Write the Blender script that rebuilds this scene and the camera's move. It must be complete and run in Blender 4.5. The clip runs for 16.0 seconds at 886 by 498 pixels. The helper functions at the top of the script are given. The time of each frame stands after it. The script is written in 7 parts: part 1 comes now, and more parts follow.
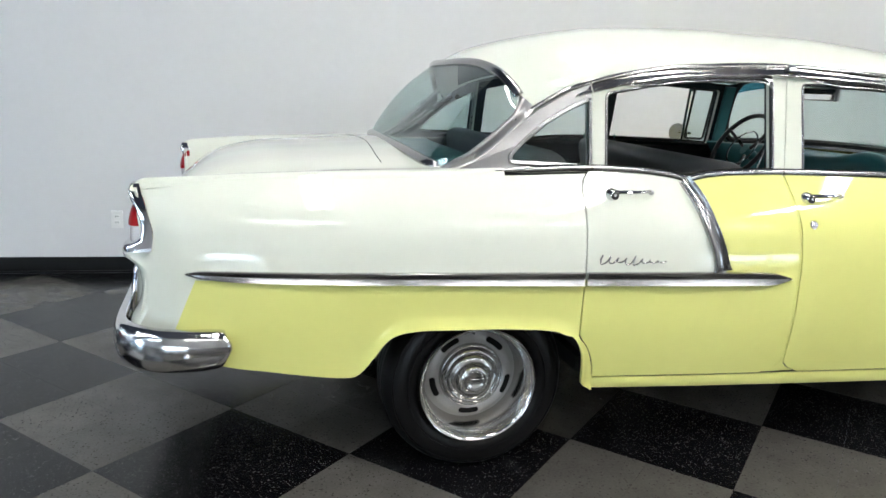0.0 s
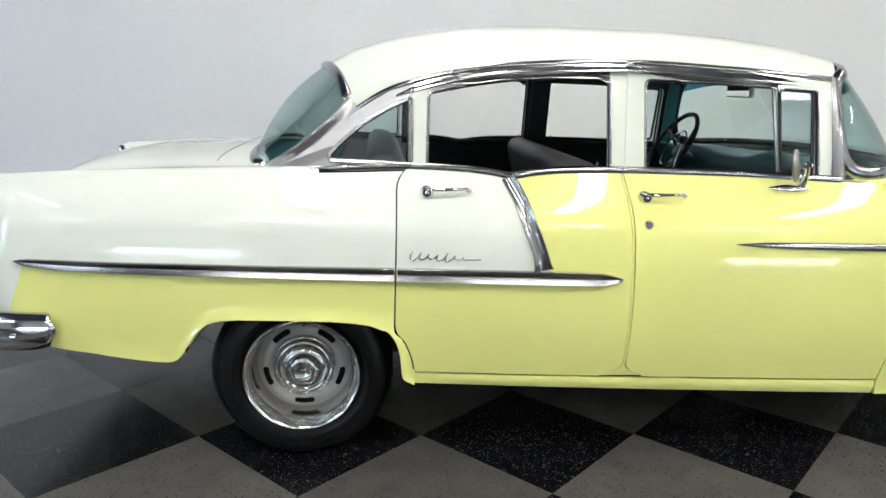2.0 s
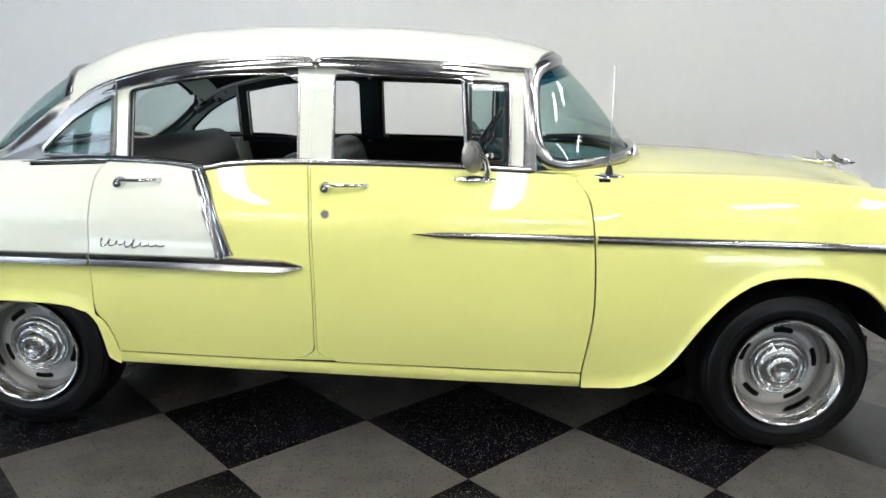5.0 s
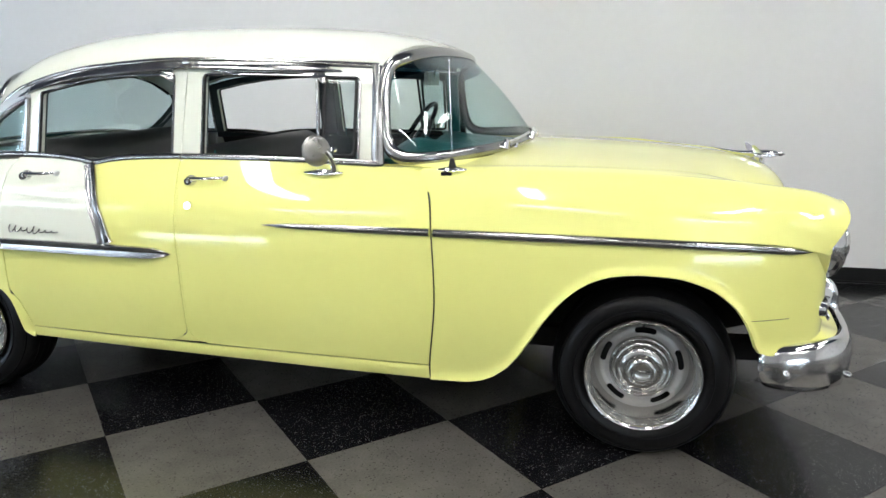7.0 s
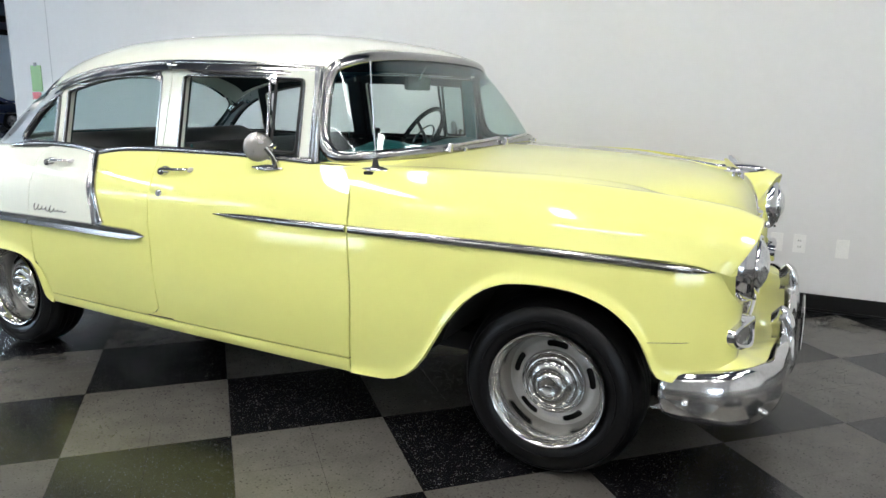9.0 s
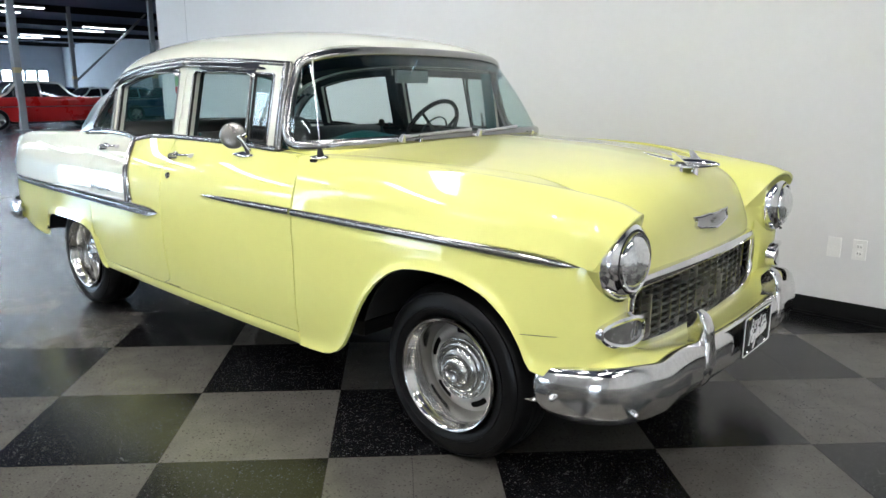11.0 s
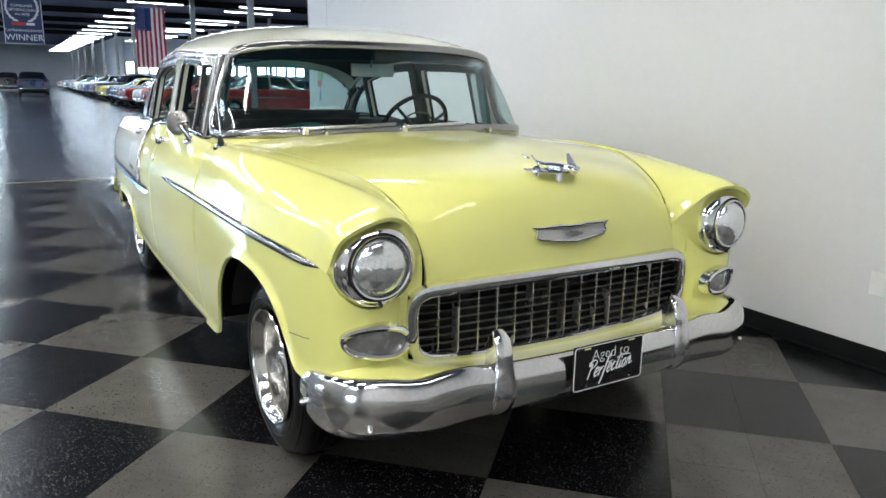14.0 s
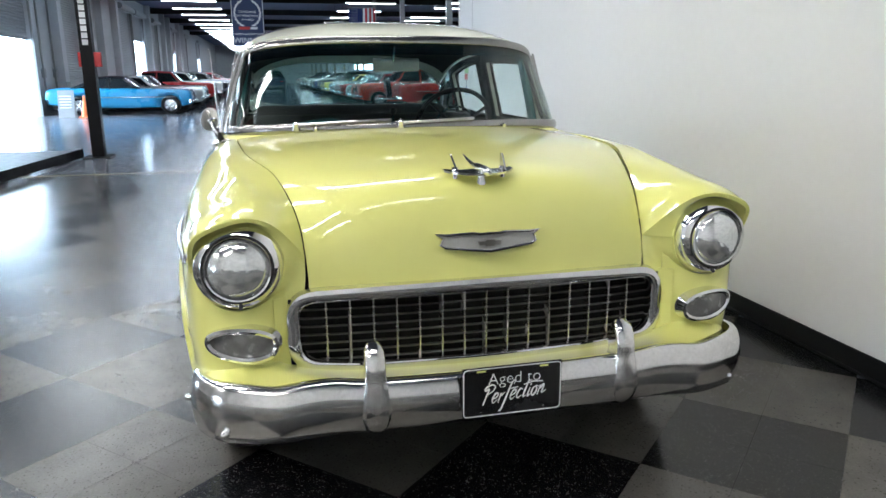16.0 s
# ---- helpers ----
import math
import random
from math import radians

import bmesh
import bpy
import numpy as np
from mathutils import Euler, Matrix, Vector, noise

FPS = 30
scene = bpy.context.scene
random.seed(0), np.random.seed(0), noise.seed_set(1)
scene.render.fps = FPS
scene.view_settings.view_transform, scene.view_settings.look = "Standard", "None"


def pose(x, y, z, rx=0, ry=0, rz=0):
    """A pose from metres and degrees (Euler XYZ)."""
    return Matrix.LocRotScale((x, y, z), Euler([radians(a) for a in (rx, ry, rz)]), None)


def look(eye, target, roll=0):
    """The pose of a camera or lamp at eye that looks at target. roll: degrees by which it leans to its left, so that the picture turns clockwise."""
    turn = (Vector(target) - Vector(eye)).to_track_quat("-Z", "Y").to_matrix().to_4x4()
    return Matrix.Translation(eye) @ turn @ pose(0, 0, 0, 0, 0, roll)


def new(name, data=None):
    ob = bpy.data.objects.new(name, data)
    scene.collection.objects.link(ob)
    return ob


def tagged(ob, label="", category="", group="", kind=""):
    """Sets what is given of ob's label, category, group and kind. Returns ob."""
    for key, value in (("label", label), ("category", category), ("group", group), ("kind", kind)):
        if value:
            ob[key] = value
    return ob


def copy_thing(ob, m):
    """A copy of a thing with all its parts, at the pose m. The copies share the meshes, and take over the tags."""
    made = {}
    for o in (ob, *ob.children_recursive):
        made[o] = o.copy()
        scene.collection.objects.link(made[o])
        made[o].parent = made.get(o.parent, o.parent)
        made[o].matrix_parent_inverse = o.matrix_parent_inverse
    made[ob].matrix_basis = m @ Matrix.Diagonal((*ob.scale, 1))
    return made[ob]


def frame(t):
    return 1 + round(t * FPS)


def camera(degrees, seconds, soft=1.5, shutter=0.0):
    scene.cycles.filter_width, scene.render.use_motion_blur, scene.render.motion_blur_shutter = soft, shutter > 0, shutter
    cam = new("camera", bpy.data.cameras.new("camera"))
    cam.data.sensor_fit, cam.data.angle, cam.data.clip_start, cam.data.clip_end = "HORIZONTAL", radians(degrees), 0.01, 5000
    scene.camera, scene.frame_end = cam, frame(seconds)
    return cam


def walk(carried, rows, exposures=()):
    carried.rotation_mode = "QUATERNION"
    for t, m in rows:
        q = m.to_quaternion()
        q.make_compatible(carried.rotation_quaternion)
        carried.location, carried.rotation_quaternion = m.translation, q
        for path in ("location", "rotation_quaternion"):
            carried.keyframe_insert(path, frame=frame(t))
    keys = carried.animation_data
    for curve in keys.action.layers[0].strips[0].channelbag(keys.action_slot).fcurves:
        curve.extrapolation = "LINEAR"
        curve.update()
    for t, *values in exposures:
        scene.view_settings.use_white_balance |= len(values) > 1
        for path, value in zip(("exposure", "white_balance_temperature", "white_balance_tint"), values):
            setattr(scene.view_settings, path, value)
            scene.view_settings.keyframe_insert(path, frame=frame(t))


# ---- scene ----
cam = camera(63.2, 16.0)
PATH = [
    (0, (-0.683, -3.112, 1.324), (-0.227, -1.216, 0.882), 2.9),
    (0.5, (-0.451, -3.194, 1.326), (-0.114, -1.271, 0.889), 2.6),
    (1, (-0.218, -3.251, 1.339), (0.05, -1.319, 0.896), 2.3),
    (1.5, (0.059, -3.297, 1.334), (0.247, -1.353, 0.902), 2.0),
    (2, (0.29, -3.332, 1.343), (0.45, -1.387, 0.906), 1.9),
    (2.5, (0.527, -3.367, 1.352), (0.661, -1.42, 0.912), 1.8),
    (3, (0.754, -3.398, 1.354), (0.852, -1.449, 0.913), 1.6),
    (3.5, (1.0, -3.42, 1.348), (1.058, -1.469, 0.912), 1.4),
    (4, (1.239, -3.44, 1.355), (1.251, -1.489, 0.915), 1.2),
    (4.5, (1.499, -3.453, 1.36), (1.462, -1.503, 0.915), 1.1),
    (5, (1.744, -3.466, 1.343), (1.651, -1.515, 0.913), 0.9),
    (5.2, (1.843, -3.463, 1.351), (1.723, -1.515, 0.916), 0.9),
    (7.3, (2.925, -3.355, 1.354), (2.41, -1.475, 0.908), -0.2),
    (7.5, (3.005, -3.339, 1.342), (2.451, -1.468, 0.907), 0.1),
    (8, (3.224, -3.283, 1.339), (2.558, -1.446, 0.915), 0.4),
    (8.5, (3.443, -3.202, 1.33), (2.657, -1.413, 0.903), 0.5),
    (9, (3.667, -3.1, 1.314), (2.774, -1.359, 0.9), 0.5),
    (9.2, (3.761, -3.06, 1.313), (2.83, -1.339, 0.9), 0.5),
    (11.3, (4.608, -2.58, 1.325), (3.266, -1.167, 0.874), 0.3),
    (11.5, (4.682, -2.511, 1.337), (3.306, -1.134, 0.876), 0.4),
    (12, (4.82, -2.36, 1.33), (3.371, -1.059, 0.874), 0.4),
    (12.5, (4.964, -2.173, 1.318), (3.465, -0.926, 0.872), 0.5),
    (13, (5.093, -1.977, 1.318), (3.544, -0.794, 0.872), 0.8),
    (13.5, (5.205, -1.776, 1.32), (3.596, -0.677, 0.868), 1.0),
    (14, (5.299, -1.562, 1.318), (3.621, -0.571, 0.869), 1.0),
    (14.5, (5.382, -1.329, 1.323), (3.651, -0.437, 0.865), 0.6),
    (15, (5.465, -1.068, 1.328), (3.668, -0.322, 0.865), 0.1),
    (15.5, (5.503, -0.855, 1.334), (3.659, -0.236, 0.869), -0.1),
    (16, (5.514, -0.616, 1.332), (3.624, -0.169, 0.858), -0.3),
]
walk(cam, [(t, look(eye, target, roll)) for t, eye, target, roll in PATH])

# world and light

world = bpy.data.worlds.new("world")
scene.world = world
world.use_nodes = True
wn = world.node_tree.nodes
sky = wn.new("ShaderNodeTexSky")
sky.sky_type, sky.sun_disc = "NISHITA", False
sky.sun_elevation, sky.sun_rotation = radians(38), radians(200)
wn["Background"].inputs["Strength"].default_value = 0.12
world.node_tree.links.new(sky.outputs["Color"], wn["Background"].inputs["Color"])
sun_data = bpy.data.lights.new("sun", "SUN")
sun_data.energy, sun_data.angle, sun_data.color = 3.0, radians(0.5), (1.0, 0.96, 0.9)
sun = new("sun", sun_data)
sun.matrix_world = look((0, -30, 24), (-4, 0, 0))

DAY_POWER = 30.0
TUBE_POWER = 24.0          # emission strength of the bay's tubes
HALL_TUBES = 54.0          # and of the hall's, seen from far off
BAY_POWER = 84.0          # watts of each lamp over the car

# ---- materials


def mat(name, base, rough=0.5, metal=0.0, coat=0.0, vary=0.08, scale=8.0, bump=0.0, bump_scale=60.0, rough_vary=0.05):
    """A principled surface with two scales of variation in colour and roughness, and a fine relief."""
    m = bpy.data.materials.new(name)
    m.use_nodes = True
    nt = m.node_tree
    b = nt.nodes["Principled BSDF"]
    b.inputs["Metallic"].default_value = metal
    b.inputs["Coat Weight"].default_value = coat
    b.inputs["Coat Roughness"].default_value = 0.04
    tc = nt.nodes.new("ShaderNodeTexCoord")
    n1 = nt.nodes.new("ShaderNodeTexNoise")
    n1.inputs["Scale"].default_value, n1.inputs["Detail"].default_value = scale, 4
    nt.links.new(tc.outputs["Object"], n1.inputs["Vector"])
    n2 = nt.nodes.new("ShaderNodeTexNoise")
    n2.inputs["Scale"].default_value, n2.inputs["Detail"].default_value = scale * 14, 3
    nt.links.new(tc.outputs["Object"], n2.inputs["Vector"])
    add = nt.nodes.new("ShaderNodeMath")
    add.operation = "ADD"
    nt.links.new(n1.outputs["Fac"], add.inputs[0])
    nt.links.new(n2.outputs["Fac"], add.inputs[1])
    ramp = nt.nodes.new("ShaderNodeMapRange")
    ramp.inputs["From Min"].default_value, ramp.inputs["From Max"].default_value = 0.6, 1.4
    ramp.inputs["To Min"].default_value, ramp.inputs["To Max"].default_value = 1 - vary, 1 + vary
    nt.links.new(add.outputs[0], ramp.inputs["Value"])
    hsv = nt.nodes.new("ShaderNodeHueSaturation")
    hsv.inputs["Color"].default_value = (*base, 1)
    nt.links.new(ramp.outputs[0], hsv.inputs["Value"])
    nt.links.new(hsv.outputs["Color"], b.inputs["Base Color"])
    rr = nt.nodes.new("ShaderNodeMapRange")
    rr.inputs["From Min"].default_value, rr.inputs["From Max"].default_value = 0.3, 0.7
    rr.inputs["To Min"].default_value, rr.inputs["To Max"].default_value = max(0.0, rough - rough_vary), rough + rough_vary
    nt.links.new(n1.outputs["Fac"], rr.inputs["Value"])
    nt.links.new(rr.outputs[0], b.inputs["Roughness"])
    if bump:
        n3 = nt.nodes.new("ShaderNodeTexNoise")
        n3.inputs["Scale"].default_value, n3.inputs["Detail"].default_value = bump_scale, 4
        nt.links.new(tc.outputs["Object"], n3.inputs["Vector"])
        bp = nt.nodes.new("ShaderNodeBump")
        bp.inputs["Strength"].default_value, bp.inputs["Distance"].default_value = bump, 0.004
        nt.links.new(n3.outputs["Fac"], bp.inputs["Height"])
        nt.links.new(bp.outputs["Normal"], b.inputs["Normal"])
    return m


def emit(name, color, strength):
    m = bpy.data.materials.new(name)
    m.use_nodes = True
    b = m.node_tree.nodes["Principled BSDF"]
    b.inputs["Base Color"].default_value = (0.9, 0.9, 0.9, 1)
    b.inputs["Emission Color"].default_value = (*color, 1)
    b.inputs["Emission Strength"].default_value = strength
    return m


def glass(name, tint, gloss):
    """Thin automotive glass: a clear, tinted pane with gloss that grows at flat angles."""
    m = bpy.data.materials.new(name)
    m.use_nodes = True
    nt = m.node_tree
    nt.nodes.clear()
    out = nt.nodes.new("ShaderNodeOutputMaterial")
    tr = nt.nodes.new("ShaderNodeBsdfTransparent")
    tr.inputs["Color"].default_value = (*tint, 1)
    gl = nt.nodes.new("ShaderNodeBsdfGlossy")
    gl.inputs["Roughness"].default_value = 0.02
    lw = nt.nodes.new("ShaderNodeLayerWeight")
    lw.inputs["Blend"].default_value = 0.5
    pw = nt.nodes.new("ShaderNodeMath")
    pw.operation = "POWER"
    pw.inputs[1].default_value = 3.2
    nt.links.new(lw.outputs["Facing"], pw.inputs[0])
    mr = nt.nodes.new("ShaderNodeMapRange")
    mr.inputs["To Min"].default_value, mr.inputs["To Max"].default_value = gloss, 0.45
    nt.links.new(pw.outputs[0], mr.inputs["Value"])
    mix = nt.nodes.new("ShaderNodeMixShader")
    nt.links.new(mr.outputs[0], mix.inputs["Fac"])
    nt.links.new(tr.outputs[0], mix.inputs[1])
    nt.links.new(gl.outputs[0], mix.inputs[2])
    nt.links.new(mix.outputs[0], out.inputs["Surface"])
    return m


YELLOW, CREAM_RGB = (0.775, 0.775, 0.255), (0.755, 0.780, 0.675)
yellow = mat("yellow_paint", YELLOW, 0.32, coat=1.0, vary=0.015, scale=1.5, rough_vary=0.03, bump=0.012, bump_scale=700)
cream = mat("cream_paint", CREAM_RGB, 0.32, coat=1.0, vary=0.015, scale=1.5, rough_vary=0.03, bump=0.012, bump_scale=700)


def two_tone():
    """Cream above the side moulding and behind the slanted one, and at the tail; yellow elsewhere."""
    m = mat("two_tone_paint", YELLOW, 0.32, coat=1.0, vary=0.015, scale=1.5, rough_vary=0.03, bump=0.012, bump_scale=700)
    nt = m.node_tree
    hsv = next(n for n in nt.nodes if n.type == "HUE_SAT")
    tc = next(n for n in nt.nodes if n.type == "TEX_COORD")
    sep = nt.nodes.new("ShaderNodeSeparateXYZ")
    nt.links.new(tc.outputs["Object"], sep.inputs[0])

    def math_node(op, a, b):
        n = nt.nodes.new("ShaderNodeMath")
        n.operation = op
        for k, v in enumerate((a, b)):
            if isinstance(v, (int, float)):
                n.inputs[k].default_value = v
            else:
                nt.links.new(v, n.inputs[k])
        return n.outputs[0]

    x, z = sep.outputs["X"], sep.outputs["Z"]
    slant = math_node("ADD", x, math_node("MULTIPLY", z, 0.42))          # the slanted moulding
    ahead = math_node("GREATER_THAN", slant, 1.162)
    below = math_node("LESS_THAN", z, 0.715)
    tail = math_node("SUBTRACT", x, math_node("MULTIPLY", z, 0.40))      # the paint's rear edge
    fore = math_node("GREATER_THAN", tail, -1.201)
    is_yellow = math_node("MAXIMUM", ahead, math_node("MULTIPLY", below, fore))
    mix = nt.nodes.new("ShaderNodeMix")
    mix.data_type = "RGBA"
    nt.links.new(is_yellow, mix.inputs["Factor"])
    mix.inputs["A"].default_value = (*CREAM_RGB, 1)
    mix.inputs["B"].default_value = (*YELLOW, 1)
    nt.links.new(mix.outputs["Result"], hsv.inputs["Color"])
    return m


twotone = two_tone()
for m in (yellow, cream, twotone):               # the coat alone shines
    bsdf = m.node_tree.nodes["Principled BSDF"]
    bsdf.inputs["Specular IOR Level"].default_value = 0.15
    bsdf.inputs["Coat Roughness"].default_value = 0.03
chrome = mat("chrome", (0.78, 0.78, 0.79), 0.09, metal=1.0, vary=0.04, scale=5, rough_vary=0.04)
old_chrome = mat("worn_chrome", (0.74, 0.735, 0.73), 0.13, metal=1.0, vary=0.16, scale=7, rough_vary=0.07, bump=0.014, bump_scale=14)
wheel_chrome = mat("polished_wheel_metal", (0.58, 0.57, 0.55), 0.16, metal=1.0, vary=0.05, scale=6, rough_vary=0.02)
brushed = mat("brushed_stainless", (0.40, 0.395, 0.39), 0.30, metal=1.0, vary=0.06, scale=14, rough_vary=0.04)
stainless = mat("stainless_trim", (0.36, 0.355, 0.35), 0.18, metal=1.0, vary=0.06, scale=9, rough_vary=0.05)
rubber = mat("tyre_rubber", (0.004, 0.004, 0.0045), 0.33, vary=0.25, scale=10, bump=0.1, bump_scale=160)
blackseal = mat("black_seal", (0.012, 0.012, 0.012), 0.6)
rubber.node_tree.nodes["Principled BSDF"].inputs["Specular IOR Level"].default_value = 0.26
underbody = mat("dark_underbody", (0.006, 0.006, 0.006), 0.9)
wheel_silver = mat("silver_wheel_paint", (0.42, 0.415, 0.40), 0.42, metal=0.5, vary=0.05)
red_lens = mat("red_lens", (0.32, 0.003, 0.006), 0.3, coat=0.12)
red_lens.node_tree.nodes["Principled BSDF"].inputs["Specular IOR Level"].default_value = 0.2
white_lens = mat("frosted_white_lens", (0.62, 0.62, 0.62), 0.25, coat=0.6)
park_lens = mat("ribbed_grey_lens", (0.15, 0.15, 0.145), 0.25, coat=0.8, vary=0.2, scale=40)
head_lens = mat("sealed_beam_lens", (0.78, 0.80, 0.80), 0.12, metal=0.8, vary=0.35, scale=9, bump=0.7, bump_scale=26)
teal = mat("teal_vinyl", (0.018, 0.12, 0.125), 0.38, vary=0.1, bump=0.06, bump_scale=300)
grey_vinyl = mat("grey_seat_vinyl", (0.10, 0.105, 0.105), 0.42, vary=0.12, bump=0.1, bump_scale=240)
dark_vinyl = mat("charcoal_vinyl", (0.020, 0.023, 0.024), 0.42, vary=0.15, bump=0.1, bump_scale=240)
headliner_mat = mat("dark_green_headliner", (0.012, 0.024, 0.024), 0.8, vary=0.15)
black_plastic = mat("black_plastic", (0.010, 0.011, 0.012), 0.3)
handle_metal = mat("worn_handle_chrome", (0.62, 0.62, 0.61), 0.30, metal=1.0, vary=0.06)
hub_metal = mat("satin_hub_metal", (0.52, 0.515, 0.50), 0.20, metal=1.0, vary=0.06, scale=8)
spun_metal = mat("spun_metal", (0.34, 0.33, 0.31), 0.30, metal=1.0, vary=0.08, scale=30)
mirror_glass = mat("mirror_glass", (0.85, 0.86, 0.86), 0.02, metal=1.0, vary=0.01)
plate_black = mat("plate_black", (0.006, 0.006, 0.007), 0.25, coat=0.5)
white_ink = mat("white_ink", (0.75, 0.75, 0.75), 0.5)
ws_glass = glass("green_windshield_glass", (0.86, 0.93, 0.92), 0.035)
shade_glass = glass("blue_shade_band_glass", (0.30, 0.55, 0.66), 0.01)
back_glass = glass("green_rear_glass", (0.84, 0.92, 0.91), 0.14)
vent_glass = glass("tinted_side_glass", (0.84, 0.90, 0.90), 0.025)

# ---- geometry helpers


def link(name, verts, faces, material, parent=None, label="", smooth=50):
    """One mesh object from vertices and faces; sharp where it bends by more than `smooth` degrees."""
    bm = bmesh.new()
    vs = [bm.verts.new(v) for v in verts]
    for f in faces:
        if len(set(f)) > 2:
            try:
                bm.faces.new([vs[i] for i in f])
            except ValueError:
                pass
    bmesh.ops.remove_doubles(bm, verts=bm.verts, dist=1e-5)
    bmesh.ops.recalc_face_normals(bm, faces=bm.faces)
    return part(name, bm, material, parent, label, smooth)


def part(name, bm, material, parent=None, label="", smooth=50):
    me = bpy.data.meshes.new(name)
    bm.to_mesh(me)
    bm.free()
    me.materials.append(material)
    me.polygons.foreach_set("use_smooth", [True] * len(me.polygons))
    me.set_sharp_from_angle(angle=radians(smooth))
    ob = new(name, me)
    ob.parent = parent
    if label:
        tagged(ob, label)
    return ob


def cub(x, xs, ys):
    """A smooth curve through (xs, ys), with no overshoot."""
    xs, ys = np.asarray(xs, float), np.asarray(ys, float)
    x = np.clip(np.asarray(x, float), xs[0], xs[-1])
    d = np.diff(ys) / np.diff(xs)
    m = np.concatenate([[d[0]], np.where(d[:-1] * d[1:] > 0, 2 * d[:-1] * d[1:] / (d[:-1] + d[1:] + 1e-12), 0), [d[-1]]])
    i = np.clip(np.searchsorted(xs, x) - 1, 0, len(xs) - 2)
    h = xs[i + 1] - xs[i]
    t = (x - xs[i]) / h
    return ((2 * t**3 - 3 * t**2 + 1) * ys[i] + (t**3 - 2 * t**2 + t) * h * m[i]
            + (-2 * t**3 + 3 * t**2) * ys[i + 1] + (t**3 - t**2) * h * m[i + 1])


def spl(c, n):
    """Resamples control points along the first axis to n points of a smooth curve through them."""
    c = np.asarray(c, float)
    e = np.concatenate([[2 * c[0] - c[1]], c, [2 * c[-1] - c[-2]]])
    u = np.linspace(0, len(c) - 1 - 1e-9, n)
    i = u.astype(int)
    t = (u - i).reshape((-1,) + (1,) * (c.ndim - 1))
    p0, p1, p2, p3 = e[i], e[i + 1], e[i + 2], e[i + 3]
    return 0.5 * (2 * p1 + (p2 - p0) * t + (2 * p0 - 5 * p1 + 4 * p2 - p3) * t**2 + (3 * p1 - p0 - 3 * p2 + p3) * t**3)


def net(c, nu, nv):
    return spl(spl(c, nu).swapaxes(0, 1), nv).swapaxes(0, 1)


def flip(p):
    q = np.array(p, float)
    q[..., 1] *= -1
    return q


def sheet(p, thick, centre):
    """Vertices and faces of a curved panel p[u][v] of that thickness, thickened towards `centre`."""
    p = np.asarray(p, float)
    du, dv = np.gradient(p, axis=0), np.gradient(p, axis=1)
    n = np.cross(du, dv)
    n /= np.linalg.norm(n, axis=2, keepdims=True) + 1e-12
    if np.sum(n * (np.asarray(centre, float) - p)) < 0:
        n = -n
    nu, nv = p.shape[:2]
    verts = np.concatenate([p.reshape(-1, 3), (p + n * thick).reshape(-1, 3)])
    k = nu * nv
    faces = []
    for i in range(nu - 1):
        for j in range(nv - 1):
            a, b, c, d = i * nv + j, (i + 1) * nv + j, (i + 1) * nv + j + 1, i * nv + j + 1
            faces += [(a, b, c, d), (a + k, d + k, c + k, b + k)]
    rim = [(i * nv, (i + 1) * nv) for i in range(nu - 1)] + [(i * nv + nv - 1, (i + 1) * nv + nv - 1) for i in range(nu - 1)]
    rim += [(j, j + 1) for j in range(nv - 1)] + [((nu - 1) * nv + j, (nu - 1) * nv + j + 1) for j in range(nv - 1)]
    faces += [(a, b, b + k, a + k) for a, b in rim]
    return verts, faces


def panel(name, p, material, parent, label="", thick=0.012, centre=(1.3, 0, 0.7), smooth=50):
    return link(name, *sheet(p, thick, centre), material, parent, label, smooth)


def sweep(path, prof, normal, scale=None, closed=False):
    """Carries the outline prof (out, across) along path. normal: the outward way at each point."""
    path = np.asarray(path, float)
    normal = np.broadcast_to(np.asarray(normal, float), path.shape)
    t = np.gradient(path, axis=0)
    if closed:
        t = np.roll(path, -1, 0) - np.roll(path, 1, 0)
    t /= np.linalg.norm(t, axis=1, keepdims=True) + 1e-12
    n = normal - t * np.sum(normal * t, axis=1, keepdims=True)
    n /= np.linalg.norm(n, axis=1, keepdims=True) + 1e-12
    b = np.cross(t, n)
    s = np.ones((len(path), 2)) if scale is None else np.asarray(scale, float)
    if s.ndim == 1:
        s = np.stack([s, s], 1)
    m = len(prof)
    verts = [path[i] + n[i] * prof[j][0] * s[i][0] + b[i] * prof[j][1] * s[i][1] for i in range(len(path)) for j in range(m)]
    faces = []
    last = len(path) if closed else len(path) - 1
    for i in range(last):
        for j in range(m):
            a, c = i * m, ((i + 1) % len(path)) * m
            faces.append((a + j, a + (j + 1) % m, c + (j + 1) % m, c + j))
    if not closed:
        faces += [tuple(range(m)), tuple(range((len(path) - 1) * m, len(path) * m))]
    return verts, faces


def oval(out, half, n=10):
    """A flat-backed half oval, `out` proud and 2*half wide."""
    return [(out * math.sin(math.pi * k / (n - 1)) if 0 < k < n - 1 else 0.0, half * math.cos(math.pi * k / (n - 1))) for k in range(n)] + [(-0.004, -half * 0.9), (-0.004, half * 0.9)]


def circle(r, n=10):
    return [(r * math.cos(2 * math.pi * k / n), r * math.sin(2 * math.pi * k / n)) for k in range(n)]


def tube(name, path, r, material, parent, label="", up=(0, 0.02, 1), n=8, scale=None):
    return link(name, *sweep(path, circle(r, n), up, scale), material, parent, label)


